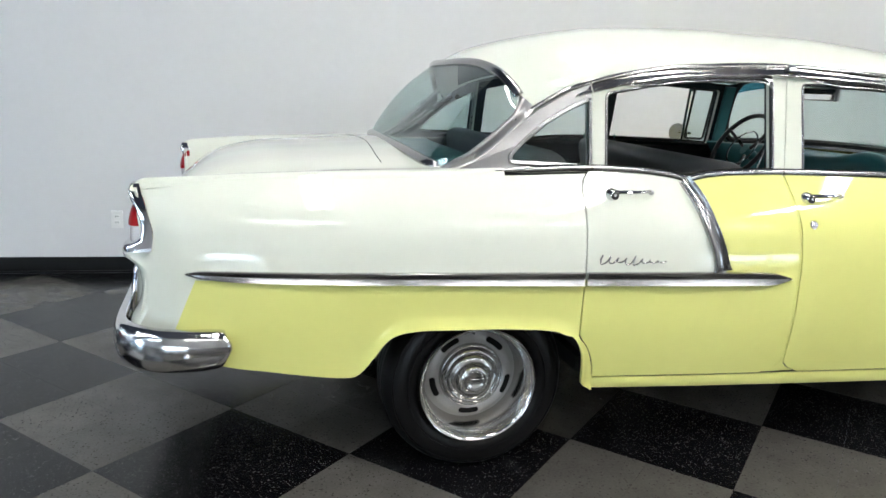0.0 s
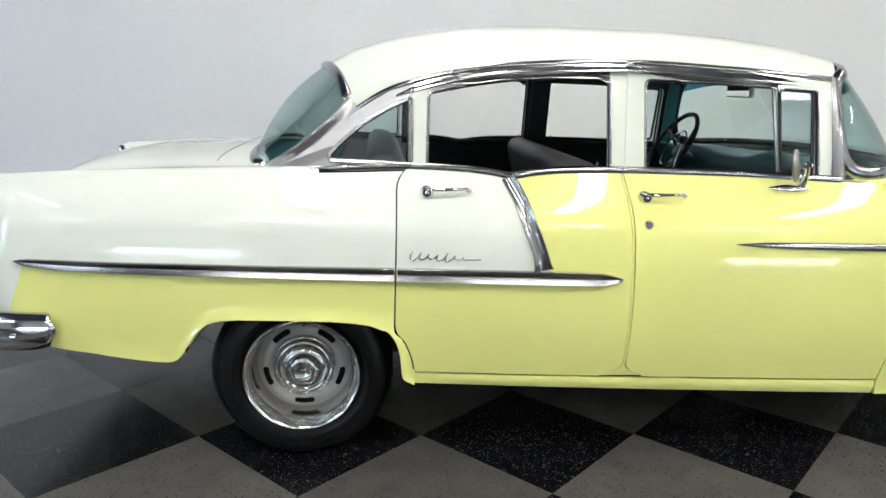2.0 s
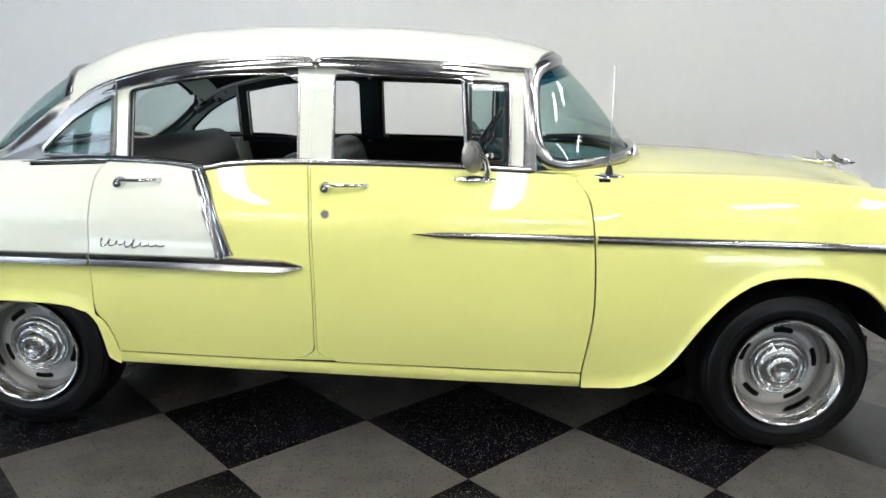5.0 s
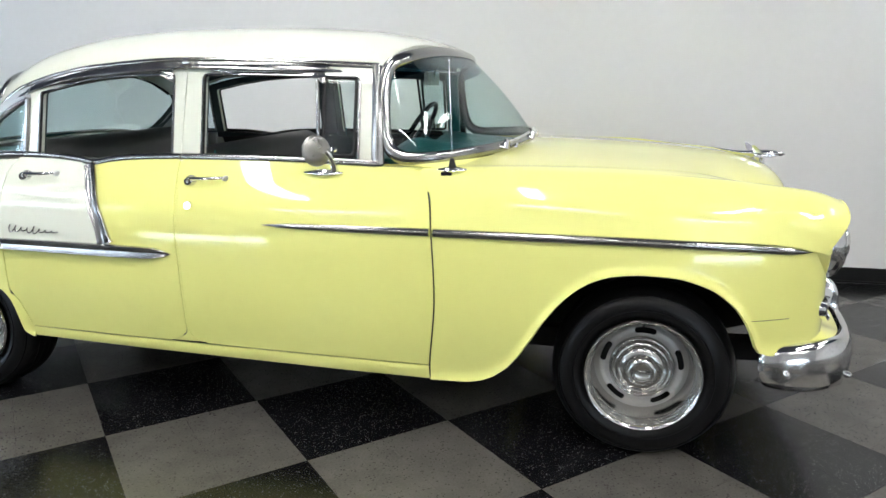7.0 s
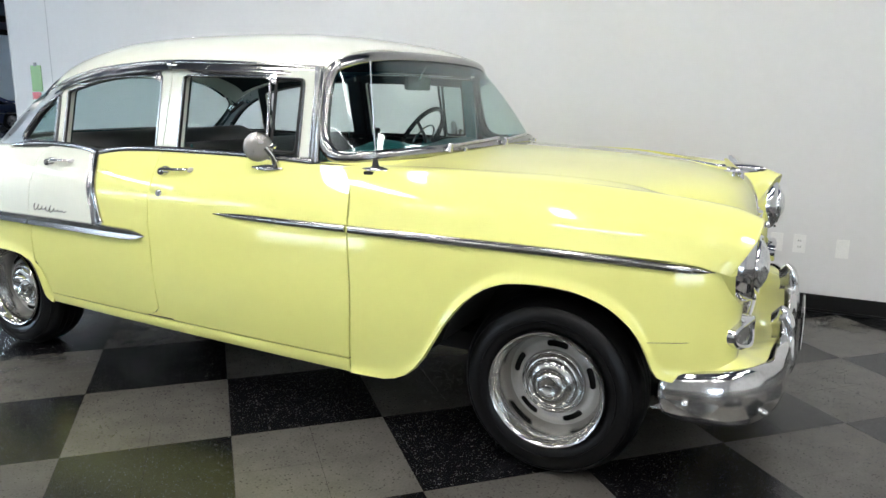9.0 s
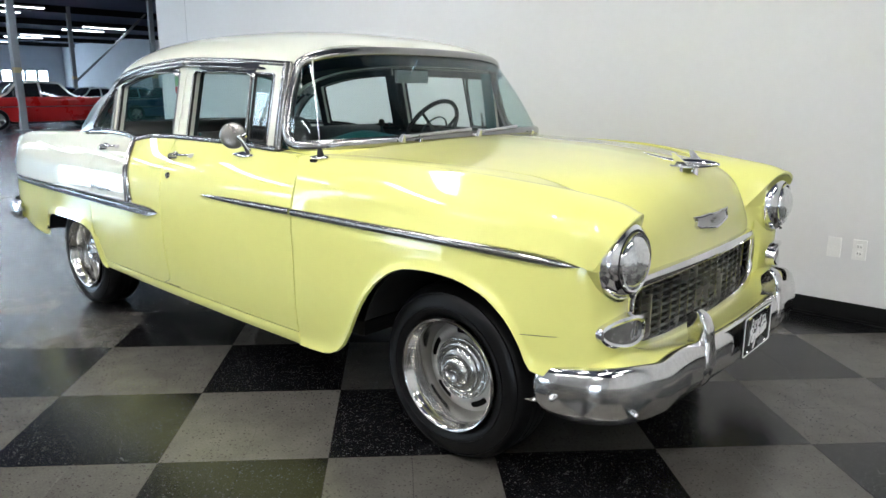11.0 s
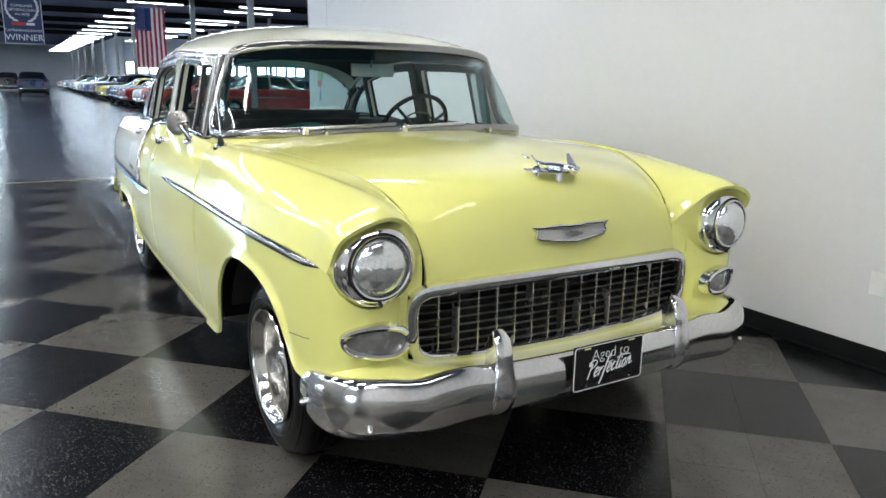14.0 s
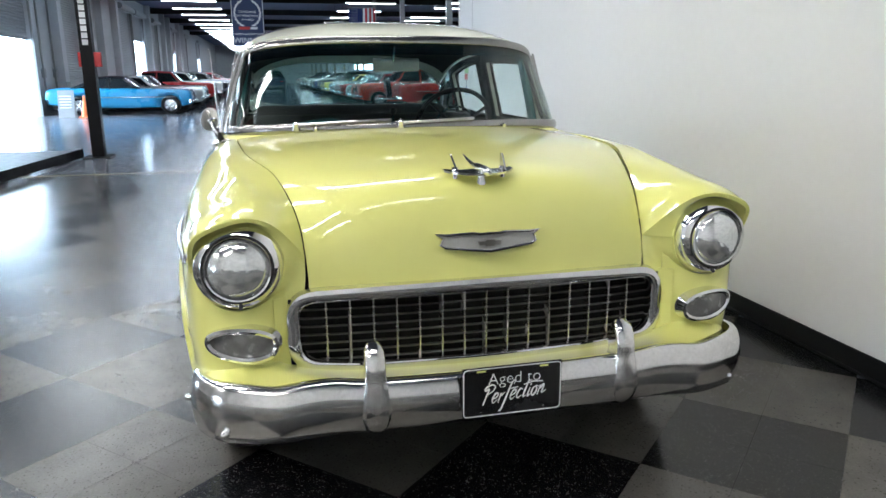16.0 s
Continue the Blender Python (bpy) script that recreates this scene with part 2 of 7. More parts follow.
def revolve(prof, centre, axis, n=48):
    """Turns prof, rows of (radius, height along axis), about the axis through centre."""
    axis = Vector(axis).normalized()
    a = axis.orthogonal().normalized()
    b = axis.cross(a)
    c = Vector(centre)
    verts, faces = [], []
    m = len(prof)
    for k in range(n):
        w = 2 * math.pi * k / n
        way = a * math.cos(w) + b * math.sin(w)
        verts += [c + way * r + axis * h for r, h in prof]
    for k in range(n):
        for j in range(m - 1):
            p, q = k * m, ((k + 1) % n) * m
            faces.append((p + j, q + j, q + j + 1, p + j + 1))
    return verts, faces


def ring_cut(outer, inner, extra=72):
    """Matching points of two outlines, seen from the inner one's middle."""
    outer, inner = np.asarray(outer, float), np.asarray(inner, float)
    c = (inner.max(0) + inner.min(0)) / 2
    ang = sorted({round(float(math.atan2(*(p - c)[::-1])), 5) for p in np.concatenate([outer, inner])} | {round(-math.pi + 2 * math.pi * (k + 0.5) / extra, 5) for k in range(extra)})

    def meet(poly, w):
        d = np.array([math.cos(w), math.sin(w)])
        best = None
        for a, b in zip(poly, np.roll(poly, -1, 0)):
            e = b - a
            den = d[0] * e[1] - d[1] * e[0]
            if abs(den) < 1e-12:
                continue
            t = ((a - c)[0] * e[1] - (a - c)[1] * e[0]) / den
            s = ((a - c)[0] * d[1] - (a - c)[1] * d[0]) / den
            if t > 0 and -1e-6 <= s <= 1 + 1e-6:
                best = t if best is None else max(best, t)
        return c + d * (best or 0)

    return [meet(outer, w) for w in ang], [meet(inner, w) for w in ang]


def rounded(poly, r, n=5):
    """An outline with its corners rounded by about r."""
    poly = [np.asarray(p, float) for p in poly]
    out = []
    for k, p in enumerate(poly):
        a, b = poly[k - 1], poly[(k + 1) % len(poly)]
        ra, rb = min(r, 0.45 * np.linalg.norm(a - p)), min(r, 0.45 * np.linalg.norm(b - p))
        s, e = p + (a - p) / np.linalg.norm(a - p) * ra, p + (b - p) / np.linalg.norm(b - p) * rb
        for t in np.linspace(0, 1, n):
            out.append((1 - t)**2 * s + 2 * t * (1 - t) * p + t**2 * e)
    return out


def box(bm, x0, y0, z0, x1, y1, z1, bevel=0.0):
    vs = [bm.verts.new(v) for v in ((x0, y0, z0), (x1, y0, z0), (x1, y1, z0), (x0, y1, z0), (x0, y0, z1), (x1, y0, z1), (x1, y1, z1), (x0, y1, z1))]
    fs = [bm.faces.new([vs[i] for i in f]) for f in ((3, 2, 1, 0), (4, 5, 6, 7), (0, 1, 5, 4), (1, 2, 6, 5), (2, 3, 7, 6), (3, 0, 4, 7))]
    if bevel:
        bmesh.ops.bevel(bm, geom=list({e for f in fs for e in f.edges}), offset=bevel, segments=2, affect="EDGES", profile=0.7)
    return bm


def slab(name, x0, y0, z0, x1, y1, z1, material, parent=None, label="", bevel=0.0):
    return part(name, box(bmesh.new(), x0, y0, z0, x1, y1, z1, bevel), material, parent, label, 30)


def thing(name, label, category, group=""):
    return tagged(new(name), label, category, group)

# ---- the photo bay: floor, wall and ceiling


def tile_material(name, base, fleck, fleck_amount, rough, vary, fine):
    """Vinyl composition tile: mottled, with flecks and a buffed shine."""
    m = mat(name, base, rough, vary=vary, scale=8.0, rough_vary=0.02)
    nt = m.node_tree
    hsv = next(n for n in nt.nodes if n.type == "HUE_SAT")
    tc = next(n for n in nt.nodes if n.type == "TEX_COORD")
    b = nt.nodes["Principled BSDF"]
    geo = nt.nodes.new("ShaderNodeNewGeometry")
    for n in [n for n in nt.nodes if n.type == "TEX_NOISE"]:
        nt.links.new(geo.outputs["Position"], n.inputs["Vector"])
    vo = nt.nodes.new("ShaderNodeTexVoronoi")
    vo.inputs["Scale"].default_value = fine
    nt.links.new(geo.outputs["Position"], vo.inputs["Vector"])
    sp = nt.nodes.new("ShaderNodeSeparateColor")
    nt.links.new(vo.outputs["Color"], sp.inputs[0])
    size = nt.nodes.new("ShaderNodeMath")
    size.operation = "MULTIPLY"
    size.inputs[1].default_value = 0.42
    nt.links.new(sp.outputs["Green"], size.inputs[0])
    near = nt.nodes.new("ShaderNodeMath")
    near.operation = "LESS_THAN"
    nt.links.new(vo.outputs["Distance"], near.inputs[0])
    nt.links.new(size.outputs[0], near.inputs[1])
    some = nt.nodes.new("ShaderNodeMath")
    some.operation = "GREATER_THAN"
    some.inputs[1].default_value = 1 - fleck_amount
    nt.links.new(sp.outputs["Red"], some.inputs[0])
    both = nt.nodes.new("ShaderNodeMath")
    both.operation = "MULTIPLY"
    nt.links.new(near.outputs[0], both.inputs[0])
    nt.links.new(some.outputs[0], both.inputs[1])
    b.inputs["Specular IOR Level"].default_value = 0.38
    info = nt.nodes.new("ShaderNodeObjectInfo")
    mr = nt.nodes.new("ShaderNodeMapRange")
    mr.inputs["To Min"].default_value, mr.inputs["To Max"].default_value = 0.86, 1.14
    nt.links.new(info.outputs["Random"], mr.inputs["Value"])
    tone = nt.nodes.new("ShaderNodeMix")
    tone.data_type, tone.blend_type = "RGBA", "MULTIPLY"
    tone.inputs["Factor"].default_value = 1.0
    nt.links.new(hsv.outputs["Color"], tone.inputs["A"])
    nt.links.new(mr.outputs[0], tone.inputs["B"])
    mix = nt.nodes.new("ShaderNodeMix")
    mix.data_type = "RGBA"
    nt.links.new(both.outputs[0], mix.inputs["Factor"])
    nt.links.new(tone.outputs["Result"], mix.inputs["A"])
    mix.inputs["B"].default_value = (*fleck, 1)
    nt.links.new(mix.outputs["Result"], b.inputs["Base Color"])
    return m


light_tile = tile_material("grey_vinyl_tile", (0.084, 0.080, 0.071), (0.044, 0.040, 0.034), 0.6, 0.25, 0.24, 95)
dark_tile = tile_material("black_vinyl_tile", (0.005, 0.005, 0.006), (0.15, 0.15, 0.143), 0.34, 0.23, 0.12, 175)
concrete = mat("polished_concrete", (0.175, 0.185, 0.215), 0.18, vary=0.12, scale=0.5, rough_vary=0.03, bump=0.0)
concrete.node_tree.nodes["Principled BSDF"].inputs["Specular IOR Level"].default_value = 0.32
wall_paint = mat("white_wall_paint", (0.74, 0.74, 0.735), 0.65, vary=0.02, scale=1.2, bump=0.05, bump_scale=220)
hall_wall = mat("grey_block_wall", (0.55, 0.56, 0.58), 0.75, vary=0.06, scale=1.5, bump=0.1, bump_scale=50)
base_rubber = mat("black_baseboard", (0.006, 0.006, 0.006), 0.55)
base_rubber.node_tree.nodes["Principled BSDF"].inputs["Specular IOR Level"].default_value = 0.2
dark_ceiling = mat("dark_ceiling_deck", (0.075, 0.088, 0.145), 0.8, vary=0.2)
plate_white = mat("white_outlet_plastic", (0.84, 0.84, 0.82), 0.35)
seam_grey = mat("grey_caulk", (0.45, 0.45, 0.45), 0.7)

X0, X1, Y0, Y1, TOP = -78.0, 9.5, -8.0, 30.0, 5.6
XF, YF = -112.0, 8.8        # the aisle runs on past the windowed end wall
EDGE_X = -5.19             # the tiles' edge; polished concrete beyond it

ground = tagged(slab("floor", XF - 40, Y0 - 60, -0.30, X1 + 30, Y1 + 30, -0.012, concrete), "polished grey concrete showroom floor", "floor", kind="structure")
part("hall_slab", box(bmesh.new(), XF, Y0, -0.011, EDGE_X, Y1, 0.0), concrete, ground, "polished grey concrete, shining with daylight")
slab("floor_strip", EDGE_X - 0.03, Y0, -0.010, EDGE_X + 0.02, Y1, 0.003, mat("worn_threshold_strip", (0.30, 0.27, 0.17), 0.4, vary=0.3), ground, "worn strip where the tiles end")

wn_ = tagged(slab("wall_north", -4.15, 1.91, 0.0, X1, 2.06, TOP, wall_paint), "smooth white painted partition wall", "wall", kind="structure")
slab("wall_end_cap", -4.175, 1.905, 0.0, -4.150, 2.065, TOP, wall_paint, wn_)
slab("wall_seam", -3.516, 1.9075, 0.11, -3.510, 1.911, TOP, seam_grey, wn_, "fine vertical seam")
bm = box(bmesh.new(), -4.15, 1.900, 0.003, X1, 1.910, 0.108, 0.004)
box(bm, -4.15, 1.890, 0.003, X1, 1.902, 0.016, 0.003)
tagged(part("baseboard", bm, base_rubber), "black rubber cove baseboard along the wall", "baseboard", kind="structure")
tagged(slab("wall_east", X1, Y0, 0, X1 + 0.2, 2.06, TOP, wall_paint), "plain white end wall", "wall", kind="structure")


def outlet(x, z, blank):
    o = thing("blank_wall_plate" if blank else "wall_outlet", "blank white wall plate" if blank else "white duplex power outlet on the wall", "outlet", "outlets on the wall")
    o.location = (x, 1.91, z)
    part("cover_plate", box(bmesh.new(), -0.036, -0.010, -0.058, 0.036, 0.0, 0.058, 0.003), plate_white, o)
    if not blank:
        for dz in (-0.02, 0.02):
            r = part("socket", box(bmesh.new(), -0.017, -0.013, dz - 0.014, 0.017, -0.009, dz + 0.014, 0.003), plate_white, o)
            for dx in (-0.007, 0.007):
                part("slot", box(bmesh.new(), dx - 0.0018, -0.0136, dz - 0.004, dx + 0.0018, -0.0128, dz + 0.006), base_rubber, r)
    part("screw", box(bmesh.new(), -0.003, -0.0115, -0.003, 0.003, -0.0095, 0.003), plate_white, o)


for x, z, blank in ((3.633, 0.424, False), (3.502, 0.424, True), (3.874, 0.412, True), (-1.690, 0.360, False)):
    outlet(x, z, blank)

# tiles: 24-inch squares of four, laid askew to the wall
TILE, C0 = 0.6096, (1.736, -1.147)
D = TILE / math.sqrt(2)


def tile_mesh(name, material):
    bm = bmesh.new()
    h, g, c = TILE / 2, 0.0002, 0.0004
    for sx in (-1, 1):
        for sy in (-1, 1):
            xs, ys = sorted((sx * g, sx * (h - g))), sorted((sy * g, sy * (h - g)))
            lo = [bm.verts.new((x, y, -0.012)) for x, y in ((xs[0], ys[0]), (xs[1], ys[0]), (xs[1], ys[1]), (xs[0], ys[1]))]
            mi = [bm.verts.new((v.co.x, v.co.y, -0.0012)) for v in lo]
            hi = [bm.verts.new((x, y, 0.0)) for x, y in ((xs[0] + c, ys[0] + c), (xs[1] - c, ys[0] + c), (xs[1] - c, ys[1] - c), (xs[0] + c, ys[1] - c))]
            bm.faces.new(hi)
            for a, b in ((lo, mi), (mi, hi)):
                for k in range(4):
                    bm.faces.new((a[k], a[(k + 1) % 4], b[(k + 1) % 4], b[k]))
    me = bpy.data.meshes.new(name)
    bm.to_mesh(me)
    bm.free()
    me.materials.append(material)
    return me


def lay_tiles():
    meshes = (tile_mesh("grey_tile", light_tile), tile_mesh("black_tile", dark_tile))
    cells = []
    for i in range(-30, 31):
        for j in range(-30, 31):
            x, y = C0[0] + D * (i + j + 1), C0[1] + D * (i - j)
            if EDGE_X - 0.2 < x < X1 + 0.3 and Y0 - 0.3 < y < 2.3:
                cells.append((x, y, (i - j) % 2))
    cells.sort(key=lambda c: (c[0] - 1.6)**2 * 0.55 + (c[1] + 1.4)**2)
    for x, y, dark in cells[:300]:
        ob = new("black_tile" if dark else "grey_tile", meshes[dark])
        ob.parent = ground
        ob.matrix_basis = pose(x, y, random.uniform(-0.0003, 0.0003), random.uniform(-0.03, 0.03), random.uniform(-0.03, 0.03), 45)
    for dark in (0, 1):
        verts, faces = [], []
        src = meshes[dark]
        for x, y, d in cells[300:]:
            if d == dark:
                m = pose(x, y, 0, 0, 0, 45)
                k = len(verts)
                verts += [tuple(m @ v.co) for v in src.vertices]
                faces += [tuple(k + i for i in f.vertices) for f in src.polygons]
        me = bpy.data.meshes.new("far_tiles")
        me.from_pydata(verts, [], faces)
        me.materials.append(src.materials[0])
        ob = new("far_tiles", me)
        ob.parent = ground
        tagged(ob, kind="stuff")


# ---- ceiling and lamps
tagged(slab("ceiling", XF, Y0, TOP, X1 + 0.2, Y1, TOP + 0.15, dark_ceiling), "dark painted roof deck", "ceiling", kind="structure")
fixture_white = mat("white_fixture_enamel", (0.7, 0.7, 0.7), 0.4)
tube_glow = emit("fluorescent_glow", (0.86, 0.94, 1.0), TUBE_POWER)
hall_glow = emit("cool_fluorescent_glow", (0.74, 0.87, 1.0), HALL_TUBES)
LAMP_Z = 4.62


def strip_light(x, y, glow):
    """An industrial strip: two tubes below a white reflector on two hangers; it runs along y."""
    o = thing("strip_light", "white fluorescent strip light hung from the dark ceiling", "light", "strip lights in rows")
    o.location = (x, y, LAMP_Z)
    verts, faces = sweep(np.array([(0, -1.2, 0), (0, 1.2, 0)]), [(0.0, -0.17), (0.075, -0.05), (0.075, 0.05), (0.0, 0.17), (0.004, 0.17), (0.080, 0.055), (0.080, -0.055), (0.004, -0.17)], (0, 0, 1))
    link("reflector", verts, faces, fixture_white, o)
    for dx in (-0.07, 0.07):
        link("tube", *revolve([(0.0, -1.19), (0.019, -1.18), (0.019, 1.18), (0.0, 1.19)], (dx, 0, 0.012), (0, 1, 0), 8), glow, o, "glowing fluorescent tube")
    for dy in (-0.9, 0.9):
        slab("hanger", -0.004, dy - 0.004, 0.078, 0.004, dy + 0.004, TOP - LAMP_Z, base_rubber, o)
    return o


first = strip_light(-14.7, -3.9, hall_glow)
for x, y in ([(-31.2 - 4.15 * k, -3.9) for k in range(19)] + [(-31.0 - 4.7 * k, 4.5) for k in range(17)] + [(-27.0, -3.9), (-22.9, -3.9), (-18.8, -3.9), (-26.3, 4.5), (-21.6, 4.5), (-16.9, 4.5)]
             + [(x - 9.3 * k, 9.3) for k in range(5) for x in (-30.2, -33.0)] + [(x - 9.6 * k, 17.1) for k in range(4) for x in (-39.1, -42.0)]
             + [(-24.7, 9.3), (-16.1, 9.3), (-24.7, 17.1)]):
    copy_thing(first, pose(x, y, LAMP_Z))
# over the bay, out of view: a row above the aisle, a few over the car, and one added along the far wall, turned along
# it
BAY = [(x, -3.6, 0, p) for x, p in ((-0.6, 0.90), (2.2, 0.98), (5.0, 1.12), (7.8, 0.66))]
# added row to brighten the car's side, turned to stay off its panes
BAY += [(x, -7.65, 90, p) for x, p in ((-1.0, 0.5), (2.5, 0.5), (6.0, 0.38))]
BAY += [(0.5, -0.5, 0, 0.5), (5.9, -0.5, 0, 0.34)]
BAY += [(-4.9, -4.4, 0, 0.3), (-7.0, -3.2, 0, 0.32), (-9.2, -4.4, 0, 0.5), (-11.4, -4.4, 0, 0.45)]
bay_strip = strip_light(*BAY[0][:2], tube_glow)
for x, y, turn, power in BAY:
    if (x, y) != BAY[0][:2]:
        copy_thing(bay_strip, pose(x, y, LAMP_Z, 0, 0, turn))
    d = bpy.data.lights.new("strip_lamp", "AREA")
    d.shape, d.size, d.size_y, d.energy = "RECTANGLE", 0.30, 2.4, BAY_POWER * power
    d.color = (1.0, 0.948, 0.890) if x > -3 else (0.90, 0.96, 1.0)
    new("strip_lamp", d).matrix_world = pose(x, y, LAMP_Z - 0.012, 0, 0, turn)

# ---- the car: x forward from the rear axle, z up, the passenger side at negative y

car = thing("sedan_car", "two-tone pale yellow and cream 1950s sedan with chrome trim", "car")


def plan_y(x):
    """Half the body's width at its widest."""
    return cub(x, [-1.06, -0.95, -0.7, -0.3, 0.3, 1.0, 1.7, 2.2, 2.95, 3.2, 3.36, 3.46],
               [0.800, 0.850, 0.887, 0.908, 0.926, 0.943, 0.945, 0.938, 0.930, 0.910, 0.885, 0.850])


def side_y(x, z):
    """Half-width of the body side at x and z."""
    return plan_y(x) + cub(z, [0.26, 0.32, 0.45, 0.60, 0.74, 0.85, 0.90, 0.95, 1.0, 1.04, 1.08],
                           [-0.050, -0.036, -0.012, 0.0, 0.0, -0.010, -0.024, -0.047, -0.080, -0.108, -0.136])


def belt(x):
    """Height of the window sill moulding, with its dip."""
    return cub(x, [-0.12, 0.1, 0.38, 0.55, 0.66, 0.725, 0.80, 0.92, 1.14, 1.5, 1.9, 2.05],
               [1.050, 1.058, 1.070, 1.066, 1.056, 1.046, 1.058, 1.069, 1.074, 1.072, 1.060, 1.052])


def house_y(z, x=1.2):
    """Half-width of the windows' plane, drawn in towards the tail."""
    return 0.812 - 0.22 * (np.asarray(z) - 1.07) - 0.058 * np.clip((0.9 - np.asarray(x)) / 0.8, 0, 1)**1.5


def rail_z(x):
    return cub(x, [0.13, 0.2, 0.3, 0.38, 0.54, 0.735, 1.14, 1.5, 1.95], [1.215, 1.268, 1.33, 1.36, 1.401, 1.43, 1.452, 1.442, 1.418])


def rail_y(x):
    return cub(x, [0.13, 0.38, 1.0, 1.6, 1.95], [0.662, 0.703, 0.724, 0.720, 0.692])


def low_z(x):
    """Lower edge of the front fender, over its wheel."""
    return cub(x, [2.15, 2.29, 2.345, 2.41, 2.468, 2.569, 2.648, 2.727, 2.804, 2.90, 2.995, 3.109, 3.205, 3.256, 3.295, 3.33],
               [0.262, 0.264, 0.276, 0.312, 0.376, 0.535, 0.628, 0.684, 0.710, 0.718, 0.713, 0.682, 0.614, 0.542, 0.455, 0.445])


def tail_low_z(x):
    """Lower edge of the rear quarter, over its wheel."""
    return cub(x, [-1.10, -0.915, -0.880, -0.850, -0.66, -0.445, -0.42, -0.40, -0.37, -0.345, -0.31, -0.26, -0.20, 0.0, 0.14, 0.236, 0.296, 0.34],
               [0.545, 0.515, 0.49, 0.437, 0.411, 0.388, 0.397, 0.420, 0.466, 0.503, 0.534, 0.548, 0.553, 0.553, 0.549, 0.539, 0.520, 0.520])


def tail_x(z):
    """Rear edge of the quarter, drawn in below the lamps."""
    return cub(z, [0.50, 0.555, 0.575, 0.61, 0.666, 0.725, 0.755, 0.778, 0.79, 0.805, 0.84, 0.90, 0.98], [-1.092, -1.088, -1.076, -1.060, -1.050, -1.058, -1.082, -1.106, -1.086, -1.048, -1.036, -1.052, -1.080])


PILLARS = []
GAP = 0.0025


def side_panel(name, xa, xb, za, zb, sgn, material, label="", nu=40, nv=26, lip=False):
    """A panel of the body side between front and rear edges x(z), and lower and upper edges z(x)."""
    u, v = np.meshgrid(np.linspace(0, 1, nu), np.linspace(0, 1, nv), indexing="ij")
    x = xa(0.7) + (xb(0.7) - xa(0.7)) * u
    for _ in range(40):
        z = za(x) + (zb(x) - za(x)) * v
        x = 0.6 * x + 0.4 * (xa(z) + (xb(z) - xa(z)) * u)
    y = side_y(x, z)
    if lip:                                     # the rolled lip round the wheel opening
        y = y + 0.014 * np.exp(-((z - za(x)) / 0.022)**2 - (np.clip(x - 0.296, 0, 1) / 0.022)**2) * np.clip((z - 0.3) * 6, 0, 1) * np.clip((x + 0.72) / 0.08, 0, 1)
    p = np.stack([x, -sgn * y, z], 2)
    return panel(name, p, material, car, label)


def rdoor_back(z):
    return cub(z, [0.34, 0.367, 0.393, 0.43, 0.484, 0.512, 0.54, 1.0, 1.03, 1.08], [0.399, 0.396, 0.392, 0.381, 0.355, 0.329, 0.326, 0.326, 0.332, 0.372])


def b_gap(z):
    return cub(z, [0.33, 0.39, 0.53, 0.898, 1.08], [1.154, 1.154, 1.155, 1.143, 1.120])


def rdoor_front(z):
    return b_gap(z) - 0.0062 - 0.085 * np.clip((0.405 - np.asarray(z)) / 0.062, 0, 1)**2.6


def fdoor_back(z):
    return b_gap(z) + 0.0062 + 0.075 * np.clip((0.400 - np.asarray(z)) / 0.060, 0, 1)**2.6


def fdoor_front(z):
    return cub(z, [0.32, 0.60, 0.835, 0.94, 0.99, 1.03, 1.07], [2.145, 2.173, 2.162, 2.150, 2.134, 2.100, 2.045])


def door_low(x):
    return 0.366 - 0.0205 * np.asarray(x)


def on_side(x, z, sgn, out=0.0):
    return np.stack([np.asarray(x, float), -sgn * (side_y(np.asarray(x, float), np.asarray(z, float)) + out), np.asarray(z, float)], -1)


def trim(name, xs, zs, half, out, sgn, parent, label, n=40, taper=(0.12, 0.12), material=None):
    """A moulding laid along the body side."""
    u = np.linspace(0, 1, n)
    x = np.interp(u, np.linspace(0, 1, len(xs)), xs)
    z = cub(x, xs, zs)
    h = np.interp(u, np.linspace(0, 1, len(half)), half)
    if taper[0]:
        h = h * np.clip(u / taper[0], 0.02, 1)**0.6
    if taper[1]:
        h = h * np.clip((1 - u) / taper[1], 0.02, 1)**0.6
    prof = oval(out, 1.0, 12)
    if max(half) > 0.019:                       # a rolled upper half over a flat lower ledge
        prof = [(k * out, a * sgn) for k, a in ((0.0, -1.0), (0.75, -0.96), (0.95, -0.86), (0.90, -0.64), (0.62, -0.18), (0.50, 0.0), (0.52, 0.06), (0.96, 0.80), (1.0, 0.88), (0.88, 0.96), (0.0, 1.0), (-0.25, 0.9), (-0.25, -0.9))]
    path = on_side(x, z, sgn, 0.001)
    return link(name, *sweep(path, prof, (0, -sgn, 0.05), np.stack([np.clip(h / max(half), 0.25, 1), h], 1)), material or stainless, parent, label)


